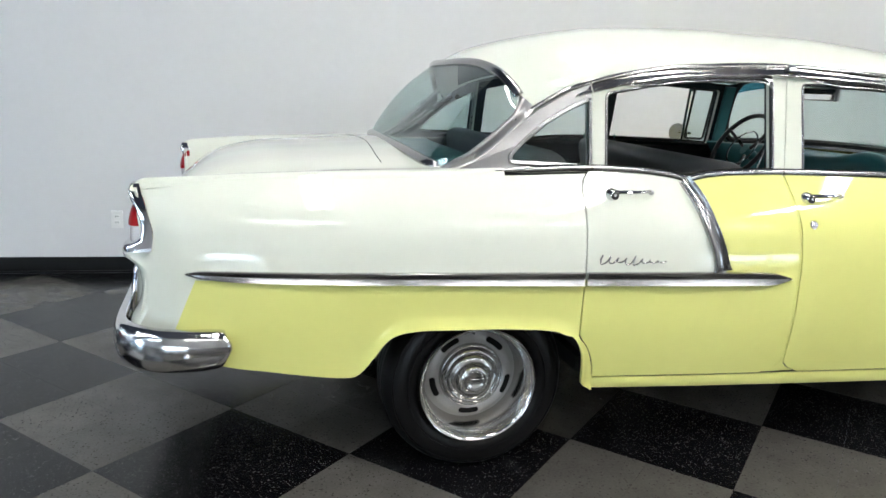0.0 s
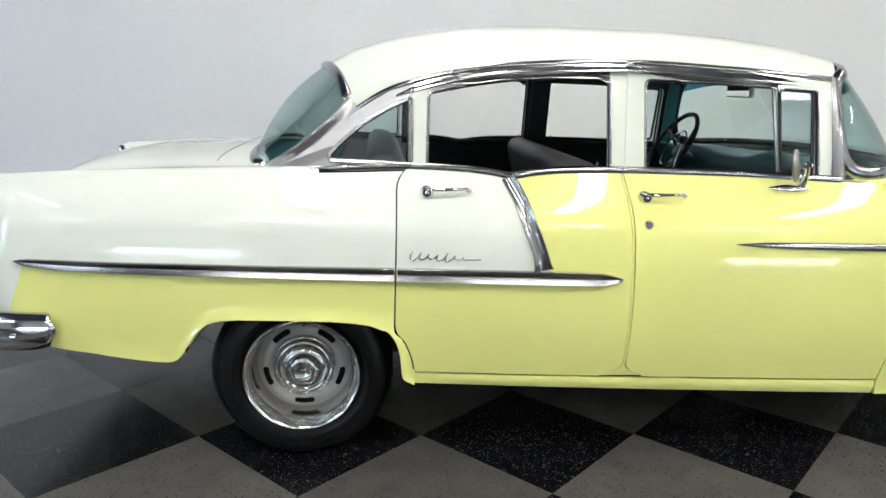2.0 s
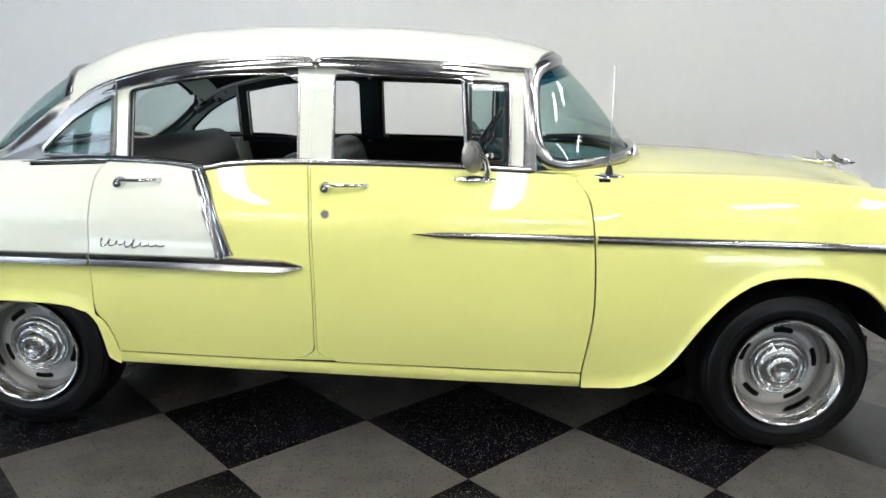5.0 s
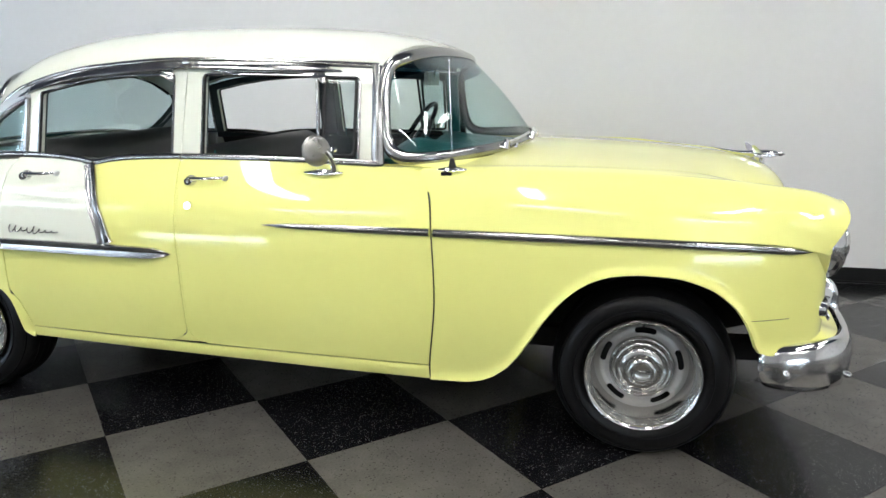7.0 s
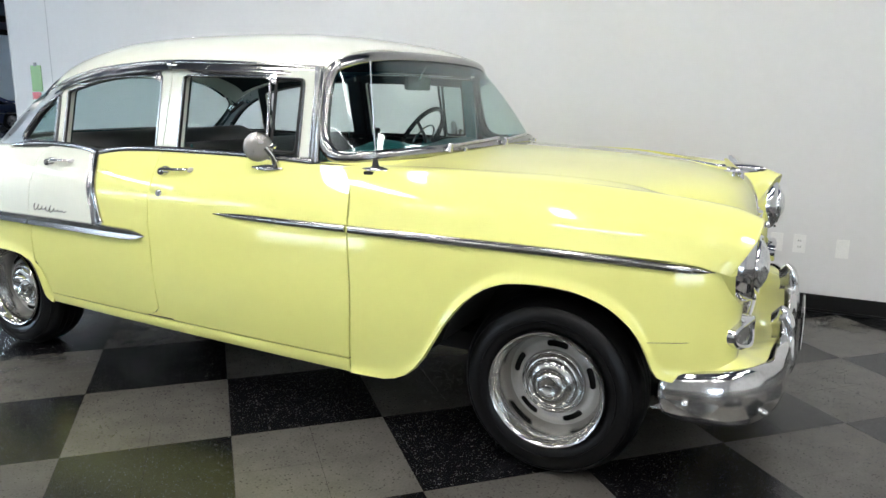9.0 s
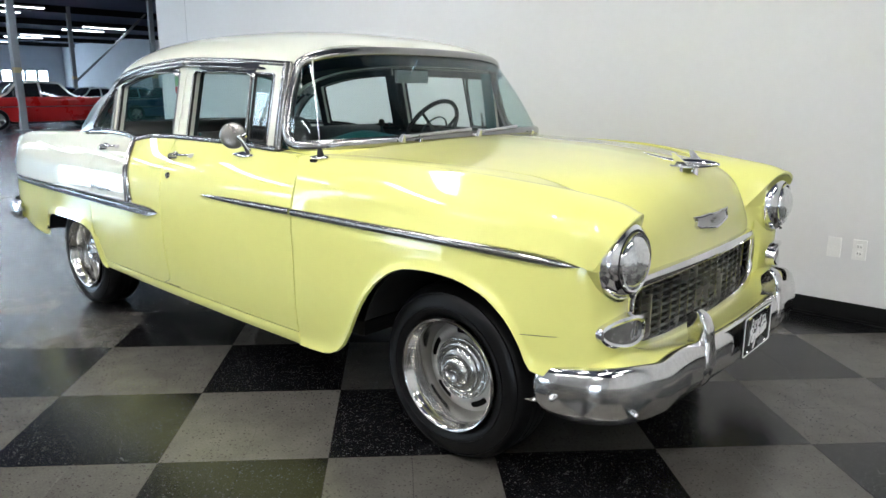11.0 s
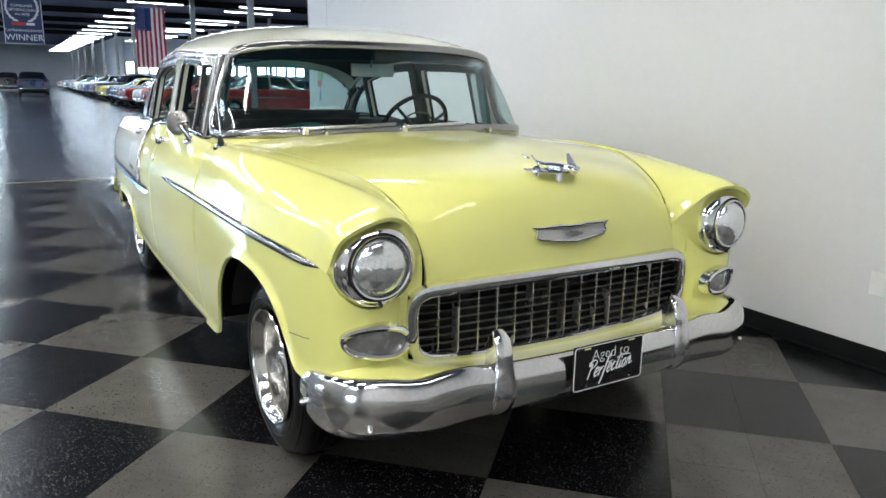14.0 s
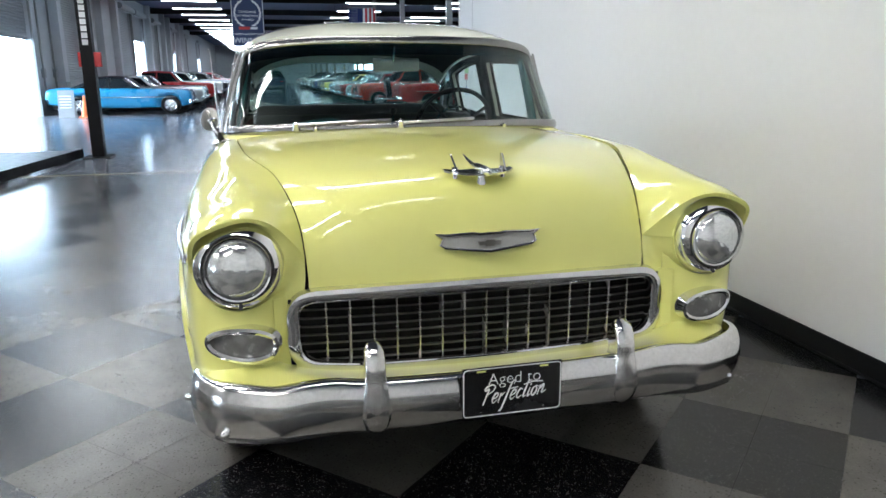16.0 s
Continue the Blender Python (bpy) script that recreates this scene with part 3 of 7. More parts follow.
def side(sgn):
    """All that the two sides of the body share. sgn 1: the passenger side."""
    # doors and quarter
    rd = side_panel("rear_door", lambda z: rdoor_back(z) + GAP, rdoor_front, door_low, lambda x: belt(x) - 0.004, sgn, twotone, "rear door, cream behind a slanted chrome moulding, yellow ahead", 44, 36)
    fd = side_panel("front_door", fdoor_back, lambda z: fdoor_front(z) - GAP, door_low, lambda x: belt(x) - 0.004, sgn, yellow, "pale yellow front door", 44, 36)
    qp = side_panel("quarter_panel", tail_x, lambda z: rdoor_back(np.maximum(z, 0.520)) - GAP,
                    tail_low_z, lambda x: cub(x, [-1.09, -0.97, -0.84, -0.63, -0.28, 0.0, 0.37], [0.968, 0.988, 1.003, 1.018, 1.031, 1.042, 1.058]), sgn, twotone, "cream rear quarter panel, yellow below its moulding", 110, 30, True)
    # sill below the doors, and the narrow piece behind the rear door
    x, v = np.meshgrid(np.linspace(0.4015, 2.142, 40), np.linspace(0, 1, 8), indexing="ij")
    z = (0.322 - 0.0285 * x) * (1 - v) + (door_low(x) - 0.006) * v
    panel("rocker_panel", np.stack([x, -sgn * (side_y(x, z) + 0.004 * np.sin(np.pi * v) * np.clip((x - 0.41) / 0.1, 0, 1)), z], 2), yellow, car, "yellow sill panel below the doors")
    vf, zf = np.meshgrid(np.linspace(0, 1, 6), 0.346 + 0.715 * np.linspace(0, 1, 50)**1.8, indexing="ij")
    xf = (rdoor_front(zf) + 0.0026) * (1 - vf) + (fdoor_back(zf) - 0.0026) * vf
    panel("door_post", np.stack([xf, -sgn * (side_y(xf, zf) - 0.002), zf], 2), yellow, car, "narrow yellow door post between the doors")
    zz = np.linspace(0, 1, 26)**0.8 * 0.2115 + 0.3085
    left = cub(zz, [0.3085, 0.312, 0.325, 0.336, 0.40, 0.44, 0.472, 0.50, 0.520], [0.396, 0.380, 0.366, 0.358, 0.350, 0.343, 0.333, 0.316, 0.296])
    right = np.where(zz > 0.362, rdoor_back(zz) - GAP, 0.4015)
    uu = np.linspace(0, 1, 9)[:, None]
    xq = left[None] * (1 - uu) + right[None] * uu
    zq = np.broadcast_to(zz, xq.shape)
    panel("lower_quarter", np.stack([xq, -sgn * (side_y(xq, zq) + 0.014 * np.exp(-((xq - left) / 0.020)**2)), zq], 2), yellow, car, "yellow dogleg ahead of the rear wheel opening")
    # side mouldings
    trim("rear_moulding", [-0.945, -0.80, -0.45, 0.0, 0.322], [0.733, 0.729, 0.724, 0.721, 0.719], [0.010, 0.017, 0.020, 0.022, 0.0235], 0.016, sgn, qp, "polished side moulding", taper=(0.07, 0.0))
    trim("door_moulding", [0.331, 0.6, 0.85, 1.0, 1.118], [0.719, 0.717, 0.715, 0.713, 0.711], [0.0235, 0.0245, 0.025, 0.0235, 0.020], 0.017, sgn, rd, "polished side moulding with a spear tip", taper=(0.0, 0.16))
    trim("fender_moulding", [2.171, 2.5, 2.9, 3.2, 3.435], [0.834, 0.831, 0.827, 0.818, 0.803], [0.015, 0.016, 0.016, 0.015, 0.012], 0.014, sgn, car, "slim polished fender moulding", taper=(0.0, 0.08))
    trim("door_spear", [1.513, 1.7, 1.9, 2.156], [0.841, 0.839, 0.837, 0.835], [0.008, 0.012, 0.014, 0.015], 0.013, sgn, fd, "slim polished spear moulding", taper=(0.18, 0.0))
    zs = np.linspace(1.045, 0.742, 24)
    xs = cub(zs[::-1], [0.742, 0.80, 0.90, 0.98, 1.045], [0.833, 0.818, 0.778, 0.748, 0.712])[::-1]
    w = np.interp(zs, [0.742, 0.76, 0.80, 1.0, 1.045], [0.036, 0.029, 0.026, 0.026, 0.024])
    link("slanted_moulding", *sweep(on_side(xs, zs, sgn, 0.001), [(0, -1), (0.010, -0.97), (0.013, -0.88), (0.011, -0.74), (0.006, -0.6), (0.0045, 0.0), (0.006, 0.6), (0.011, 0.74), (0.013, 0.88), (0.010, 0.97), (0, 1), (-0.004, 0.9), (-0.004, -0.9)], (0, -sgn, 0.05), np.stack([np.ones_like(w), w], 1)), stainless, rd, "slanted polished moulding between cream and yellow")
    # sill moulding of the windows
    for nm, a, b, owner in (("belt_moulding", 0.03, 0.372, qp), ("belt_moulding", 0.378, 1.118, rd), ("belt_moulding", 1.126, 1.935, fd)):
        x = np.linspace(a, b, 40)
        z = belt(x)
        link(nm, *sweep(np.stack([x, -sgn * (side_y(x, z) - 0.006), z + 0.003], 1), oval(0.014, 0.015), (0, -sgn, 0.35), np.clip((x - a) / 0.12, 0.15, 1) if a < 0.1 else None), stainless, owner, "polished window sill moulding")
    # sill ledge from the skin to the windows
    x, v = np.meshgrid(np.linspace(0.0, 1.95, 40), np.linspace(0, 1, 3), indexing="ij")
    z = belt(x) + 0.006 * v
    panel("window_sill", np.stack([x, -sgn * ((side_y(x, z) - 0.004) * (1 - v) + 0.735 * v), z], 2), blackseal, car, thick=0.008)

    # window frames
    def frame_ring(name, outer, inner, material, label, out=0.0, thick=0.035):
        o, i = ring_cut(outer, inner)
        n = len(o)
        verts, faces = [], []
        for loop, d in ((o, out), (i, out), (i, out - thick), (o, out - thick)):
            verts += [(p[0], -sgn * (house_y(p[1], p[0]) + d), p[1]) for p in loop]
        for k in range(n):
            m = (k + 1) % n
            for a in range(4):
                b = (a + 1) % 4
                faces.append((a * n + k, a * n + m, b * n + m, b * n + k))
        return link(name, verts, faces, material, car, label, 30)

    top = lambda x, d: float(rail_z(x)) - d
    rwin = rounded([(0.432, 1.066), (0.700, 1.056), (1.080, 1.070), (1.078, 1.398), (0.90, 1.393), (0.75, 1.382), (0.60, 1.360), (0.434, 1.325)], 0.018)
    frame_ring("rear_window_frame", [(0.384, 1.035), (1.115, 1.035), (1.135, top(1.135, 0.012)), (0.95, top(0.95, 0.012)), (0.735, top(0.735, 0.012)), (0.54, top(0.54, 0.012)), (0.384, top(0.384, 0.012))], rwin, cream, "cream rear door window frame, its glass rolled down")
    frame_ring("inner_frame", [(0.39, 1.037), (1.11, 1.037), (1.13, top(1.13, 0.014)), (0.95, top(0.95, 0.014)), (0.735, top(0.735, 0.014)), (0.54, top(0.54, 0.014)), (0.39, top(0.39, 0.014))], rwin, headliner_mat, "dark inner window frame", -0.036, 0.008)
    fwin = rounded([(1.208, 1.070), (1.858, 1.060), (1.854, 1.376), (1.5, 1.390), (1.205, 1.394)], 0.022)
    frame_ring("front_window_frame", [(1.130, 1.035), (1.905, 1.03), (1.915, top(1.915, 0.012)), (1.5, top(1.5, 0.012)), (1.142, top(1.142, 0.012))], fwin, cream, "cream front door window frame, its glass rolled down")
    frame_ring("inner_frame", [(1.136, 1.037), (1.90, 1.033), (1.910, top(1.910, 0.014)), (1.5, top(1.5, 0.014)), (1.147, top(1.147, 0.014))], fwin, headliner_mat, "dark inner window frame", -0.036, 0.008)
    qwin = rounded([(0.096, 1.083), (0.372, 1.078), (0.372, 1.304), (0.295, 1.268), (0.210, 1.215), (0.140, 1.153), (0.092, 1.104)], 0.012)
    frame_ring("quarter_window_surround", [(-0.12, 1.046), (0.10, 1.052), (0.379, 1.060), (0.379, top(0.379, 0.006)), (0.30, 1.326), (0.185, 1.255), (0.105, 1.190), (0.03, 1.125), (-0.04, 1.078)], qwin, brushed, "brushed stainless surround of the small rear quarter window", 0.004)
    # bright reveals and dark seals inside the openings
    for nm, loop, mt, half, out in (("window_reveal", qwin, stainless, 0.009, 0.010),):
        pts = np.array([(p[0], -sgn * (house_y(p[1], p[0]) + 0.003), p[1]) for p in loop])
        link(nm, *sweep(pts, [(0, -half), (out, -half * 0.6), (out, half * 0.6), (0, half), (-0.004, 0)], (0, -sgn, 0.3), closed=True), mt, car, "bright window reveal")
    for nm, loop in (("window_seal", rwin), ("window_seal", fwin)):
        pts = np.array([(p[0], -sgn * (house_y(p[1], p[0]) - 0.007), p[1]) for p in loop])
        link(nm, *sweep(pts, circle(0.0075, 6), (0, -sgn, 0.3), closed=True), blackseal, car, "black rubber seal")
    for loop in (rwin, fwin):
        pts = np.array([(p[0], -sgn * (house_y(p[1], p[0]) + 0.001), p[1]) for p in loop])
        link("window_reveal", *sweep(pts, [(0, -0.005), (0.004, -0.003), (0.004, 0.003), (0, 0.005), (-0.006, 0)], (0, -sgn, 0.3), closed=True), stainless, car, "bright edge of the door opening")
    # upper door mouldings over the openings
    for a, b, low in ((0.470, 1.074, ([0.44, 0.455, 0.60, 0.75, 0.90, 1.08], [1.326, 1.331, 1.360, 1.381, 1.390, 1.392])), (1.210, 1.716, ([1.2, 1.3, 1.5, 1.72], [1.393, 1.392, 1.389, 1.380]))):
        x, v = np.meshgrid(np.linspace(a, b, 44), np.linspace(0, 1, 11), indexing="ij")
        over = np.clip((x - b + 0.055) / 0.05, 0, 1)
        z0 = cub(x, *low) - 0.026 * over**2
        z1 = rail_z(x) - 0.030
        z0 = z1 - (z1 - z0) * np.clip((x - a) / 0.13, 0.04, 1)**0.6
        z = z0 * (1 - v) + z1 * v
        y = house_y(z, x) + 0.002 + 0.016 * np.exp(-(v / 0.30)**2) * np.clip((b - x) / 0.008, 0.1, 1) * np.clip((x - a) / 0.15, 0, 1) + 0.006 * np.sin(math.pi * v)
        panel("vent_visor", np.stack([x, -sgn * y, z], 2), stainless, car, "brushed steel header moulding over the door window", 0.003, (1.2, 0, 1.3))
    # drip rail
    for a, b in ((0.145, 0.377), (0.383, 1.135), (1.145, 1.918)):
        x = np.linspace(a, b, 36)
        link("drip_rail", *sweep(np.stack([x, -sgn * (rail_y(x) + 0.012), rail_z(x) - 0.016], 1), [(0, -0.024), (0.012, -0.023), (0.016, -0.017), (0.015, -0.010), (0.010, -0.007), (0.011, 0.008), (0.015, 0.012), (0.016, 0.020), (0.010, 0.024), (0, 0.024), (-0.004, 0.02), (-0.004, -0.02)], (0, -sgn, 0.25)), stainless, car, "polished drip rail")
    x = np.linspace(1.128, 1.152, 4)
    link("rail_joint", *sweep(np.stack([x, -sgn * (rail_y(x) + 0.014), rail_z(x) - 0.012], 1), oval(0.022, 0.022), (0, -sgn, 0.25)), chrome, car)
    # windscreen pillar, bright
    zs = np.linspace(1.05, 1.425, 16)
    xs = np.interp(zs, [1.05, 1.10, 1.36, 1.425], [1.945, 1.935, 1.912, 1.905])
    PILLARS.append((sgn, xs, zs))
    z, v = np.meshgrid(np.linspace(1.04, 1.425, 10), np.linspace(0, 1, 4), indexing="ij")
    panel("centre_post", np.stack([1.106 + 0.050 * v, -sgn * (house_y(z) - 0.005), z], 2), cream, car, "cream door post", 0.01)
    # vent pane and its bar
    z = np.linspace(1.082, 1.388, 8)
    link("vent_bar", *sweep(np.stack([1.700 - 0.06 * (z - 1.08), -sgn * (house_y(z) + 0.001), z], 1), oval(0.007, 0.007), (0, -sgn, 0.3)), stainless, car, "bright vent window bar")
    xv, zv = np.meshgrid(np.linspace(1.70, 1.846, 6), np.linspace(1.08, 1.384, 8), indexing="ij")
    vp = panel("vent_pane", np.stack([xv, -sgn * (house_y(zv) - 0.008), zv], 2), vent_glass, car, "tinted vent pane", 0.004)
    vp.visible_shadow = False
    loop = rounded([(1.714, 1.092), (1.836, 1.090), (1.838, 1.372), (1.708, 1.378)], 0.02)
    pts = np.array([(p[0], -sgn * (house_y(p[1], p[0]) - 0.006), p[1]) for p in loop])
    link("vent_frame", *sweep(pts, circle(0.0065, 6), (0, -sgn, 0.3), closed=True), blackseal, car)
    o, i = ring_cut(qwin, [(0.24, 1.13), (0.26, 1.13), (0.26, 1.15), (0.24, 1.15)])
    verts = [(p[0], -sgn * (house_y(p[1], p[0]) - 0.010), p[1]) for p in o] + [(0.25, -sgn * (house_y(1.14, 0.25) - 0.010), 1.14)]
    verts += [(v[0], v[1] + sgn * 0.004, v[2]) for v in verts]
    n = len(o)
    qg = link("quarter_pane", verts, [(k, (k + 1) % n, n) for k in range(n)] + [(n + 1 + (k + 1) % n, n + 1 + k, 2 * n + 1) for k in range(n)] + [(k, (k + 1) % n, n + 1 + (k + 1) % n, n + 1 + k) for k in range(n)], vent_glass, car, "tinted quarter pane")
    qg.visible_shadow = False
    # door handles and lock
    for owner, x0, z0 in ((rd, 0.412, 0.992), (fd, 1.176, 0.990)):
        base = on_side(x0 + 0.016, z0, sgn)
        link("handle_base", *revolve([(0.0, 0.030), (0.012, 0.029), (0.017, 0.022), (0.019, 0.010), (0.024, 0.004), (0.024, -0.01)], base, (0, -sgn, 0.06), 24), old_chrome, owner, "chrome push button base")
        link("button_recess", *revolve([(0.007, 0.0300), (0.0075, 0.0308), (0.0135, 0.0296), (0.0140, 0.0270)], base, (0, -sgn, 0.06), 20), blackseal, owner)
        u = np.linspace(0, 1, 18)
        bar = on_side(x0 + 0.015 + 0.150 * u, z0 + 0.012 + 0.004 * u, sgn, 0.0)
        bar[:, 1] -= sgn * (0.030 + 0.008 * np.sin(np.pi * u) - 0.026 * u**8)
        link("door_handle", *sweep(bar, circle(0.008, 8), (0, -sgn, 0.1), np.stack([np.interp(u, [0, 0.1, 0.8, 1], [1.0, 1.3, 0.8, 0.6]), np.interp(u, [0, 0.1, 0.8, 1], [1.0, 1.0, 0.75, 0.6])], 1)), chrome, owner, "chrome pull handle")
        end = on_side(x0 + 0.160, z0 + 0.012, sgn)
        link("handle_foot", *revolve([(0.0, 0.020), (0.008, 0.016), (0.011, 0.004), (0.011, -0.008)], end, (0, -sgn, 0.06), 16), handle_metal, owner)
    link("door_lock", *revolve([(0.0, 0.009), (0.006, 0.009), (0.0065, 0.006), (0.013, 0.006), (0.016, 0.002), (0.016, -0.008)], on_side(1.198, 0.902, sgn), (0, -sgn, 0.05), 24), chrome, fd, "round chrome door lock")
    # script badge, as a plain wavy ribbon
    u = np.linspace(0, 1, 150)
    w = np.stack([0.365 + 0.250 * u, np.zeros_like(u), 0.785 + 0.016 * np.sin(u * 52) * np.interp(u, [0, 0.12, 0.35, 0.55, 0.6, 1], [1.0, 0.9, 0.35, 1.2, 0.5, 0.1]) - 0.008 * u], 1)
    w[:, 0] += 0.006 * np.cos(u * 52) + 0.5 * (w[:, 2] - 0.783)
    w[:, 1] = -sgn * (side_y(w[:, 0], w[:, 2]) + 0.004)
    tube("script_badge", w, 0.0023, stainless, rd, "slim chrome script badge", (0, -sgn, 0.1), 6)
    return rd, fd, qp


for s in (1, -1):
    side(s)

# roof
s, u = np.meshgrid(np.linspace(-1, 1, 41), np.linspace(0, 1, 44), indexing="ij")
a = np.abs(s)
ROOF_ZC = ([0.02, 0.08, 0.17, 0.41, 0.65, 1.0, 1.36, 1.73, 1.93, 2.03, 2.09], [1.410, 1.446, 1.494, 1.558, 1.592, 1.606, 1.604, 1.583, 1.553, 1.523, 1.488])


def roof_point(s, u):
    a = np.abs(s)
    x0, x1 = 0.035 + 0.13 * a**2.2, 2.085 - 0.145 * a**2.4
    x = x0 + (x1 - x0) * u
    zc, zr = cub(x, *ROOF_ZC), rail_z(x)
    zz = zr + (zc - zr) * (1 - a**2.9)**0.60
    return np.stack([x, rail_y(x) * s * (1 + 0.012 * (1 - a**8)), zz], -1)


sv = np.sin(np.linspace(-1, 1, 61) * math.pi / 2)
ss, uu = np.meshgrid(sv, np.linspace(0, 1, 46), indexing="ij")
panel("roof", roof_point(ss, uu), cream, car, "smooth cream roof", 0.012, (1, 0, 0.9))
panel("headliner", roof_point(ss * 0.97, uu * 0.92 + 0.065) - np.array([0, 0, 0.03]), headliner_mat, car, "dark green headliner", 0.006, (1, 0, 0.9))

# windscreen
def screen(s, v):
    """Across s from -1 to 1, up v from 0 to 1."""
    a = np.abs(s)
    top = np.stack([1.930 + 0.145 * (1 - a**2.4), 0.695 * np.sin(s * math.pi / 2), 1.484 - 0.072 * a**2.6], -1)
    ang = s * math.pi / 2
    bot = np.stack([1.955 + 0.455 * np.cos(ang)**0.75, 0.800 * np.sign(s) * np.abs(np.sin(ang))**0.82, 1.106 - 0.036 * a**2], -1)
    v = np.asarray(v)[..., None]
    p = bot * (1 - v) + top * v
    p[..., 0] += (0.025 * np.sin(math.pi * v[..., 0])) * (1 - a**4)
    p[..., 1] += np.sign(s) * a**2 * 0.012 * np.sin(math.pi * v[..., 0])
    return p


sv, vv = np.meshgrid(np.linspace(-1, 1, 65), np.linspace(0, 1, 14), indexing="ij")
ws = panel("windscreen", screen(sv, vv), ws_glass, car, "green-tinted wraparound windscreen", 0.004)
ws.visible_shadow = False
sb, vb = np.meshgrid(np.linspace(-0.96, 0.96, 49), np.linspace(0.84, 0.97, 5), indexing="ij")
shade = panel("shade_band", screen(sb, vb) - np.array([0.010, 0, 0.006]), shade_glass, ws, "blue tinted shade band", 0.001)
shade.visible_shadow = False
sx = np.linspace(-1, 1, 65)
edge = np.concatenate([screen(sx, 0 * sx), screen(np.ones(8), np.linspace(0, 1, 10)[1:-1]), screen(sx[::-1], 0 * sx + 1), screen(-np.ones(8), np.linspace(1, 0, 10)[1:-1])])
mid = edge.mean(0)
for _ in range(10):                              # rounds the corners
    edge = 0.5 * edge + 0.25 * (np.roll(edge, 1, 0) + np.roll(edge, -1, 0))
for sgn, xs, zs in PILLARS:
    vv3, ww = np.meshgrid(np.linspace(0, 1, 20), np.linspace(0, 1, 14), indexing="ij")
    inner = screen(np.full(vv3.shape, 1.0), vv3)
    za = 1.056 + 0.372 * vv3
    outer = np.stack([np.interp(za, [1.05, 1.10, 1.36, 1.425], [1.912, 1.908, 1.903, 1.900]), house_y(za) + 0.004, za], -1)
    p = outer * (1 - ww[..., None]) + inner * ww[..., None]
    bulge = 0.020 * np.sin(math.pi * ww)**0.8 - 0.007 * np.exp(-((ww - 0.42) / 0.10)**2)
    p[..., 0] += 0.9 * bulge
    p[..., 1] = -sgn * (p[..., 1] + 0.75 * bulge)
    panel("pillar_moulding", p, stainless, car, "wide brushed windscreen pillar moulding", 0.004, (1.6, 0, 1.2))
link("windscreen_moulding", *sweep(edge, oval(0.016, 0.026), edge - mid + np.array([0.35, 0, 0.15]), closed=True), stainless, car, "polished windscreen surround")
inner = edge + (mid - edge) * 0.03
link("windscreen_seal", *sweep(inner, circle(0.012, 6), edge - mid, closed=True), blackseal, car, "black windscreen rubber")

# rear window
GLASS_SIDE = [(-0.140, 0.690, 1.052), (-0.105, 0.728, 1.080), (-0.050, 0.738, 1.114), (0.012, 0.736, 1.163), (0.066, 0.728, 1.210), (0.116, 0.708, 1.255), tuple(roof_point(np.array(0.955), np.array(0.0)))]
PILLAR_FORE = [(-0.130, 1.046), (-0.078, 1.062), (-0.030, 1.083), (0.030, 1.125), (0.085, 1.172), (0.135, 1.216), (0.187, 1.258)]


def glass_side(v):
    v = np.asarray(v, float)
    return np.stack([cub(v, np.linspace(0, 1, 7), [g[k] for g in GLASS_SIDE]) for k in range(3)], -1)


def rear_glass(s, v):
    a = np.abs(s)
    top = roof_point(s * 0.955, 0 * s) - np.array([0.004, 0, 0.002])
    bot = np.stack([-0.212 + 0.072 * a**3.0, 0.690 * np.sin(s * math.pi / 2), 1.090 - 0.040 * a**2.5], -1)
    v = np.asarray(v)[..., None]
    p = bot * (1 - v) + top * v
    b = np.sin(math.pi * v[..., 0])
    p[..., 0] -= 0.030 * b * (1 - a**3)
    p[..., 2] += 0.022 * b * (1 - a**3)
    side_edge = glass_side(v[..., 0])
    line = np.array(GLASS_SIDE[0]) * (1 - v) + np.array(GLASS_SIDE[-1]) * v
    shift = (side_edge - line) * (a**4)[..., None]
    shift[..., 1] *= np.sign(s)
    return p + shift


bg = panel("rear_window", rear_glass(sv, vv), back_glass, car, "green-tinted wraparound rear window", 0.004)
bg.visible_shadow = False
edge = np.concatenate([rear_glass(sx, 0 * sx), rear_glass(np.ones(8), np.linspace(0, 1, 10)[1:-1]), rear_glass(sx[::-1], 0 * sx + 1), rear_glass(-np.ones(8), np.linspace(1, 0, 10)[1:-1])])
mid = edge.mean(0)
for _ in range(4):
    edge = 0.5 * edge + 0.25 * (np.roll(edge, 1, 0) + np.roll(edge, -1, 0))
for sgn in (1, -1):                              # the bright rear pillars from the glass to the quarter windows
    v, w = np.meshgrid(np.linspace(0, 1, 30), np.linspace(0, 1, 12), indexing="ij")
    rear = glass_side(v)
    zf = cub(v, np.linspace(0, 1, 7), [g[1] for g in PILLAR_FORE])
    fore = np.stack([cub(v, np.linspace(0, 1, 7), [g[0] for g in PILLAR_FORE]) + 0.012, house_y(zf, 0.1) + 0.005, zf], -1)
    p = rear * (1 - w[..., None]) + fore * w[..., None]
    bulge = 0.012 * np.sin(math.pi * np.clip(w / 0.55, 0, 1)) - 0.006 * np.sin(math.pi * np.clip((w - 0.5) / 0.5, 0, 1))
    p += np.stack([-0.55 * bulge, 0.8 * bulge, 0.3 * bulge], -1)
    panel("pillar_trim", p * np.array([1, -sgn * 0.965, 1]) + np.array([0.012, 0, -0.006]), headliner_mat, car, "dark inner pillar trim", 0.004, (0.3, 0, 1.1))
    p[..., 1] *= -sgn
    panel("rear_pillar_cover", p, brushed, car, "brushed stainless rear pillar", 0.004, (0.3, 0, 1.1))
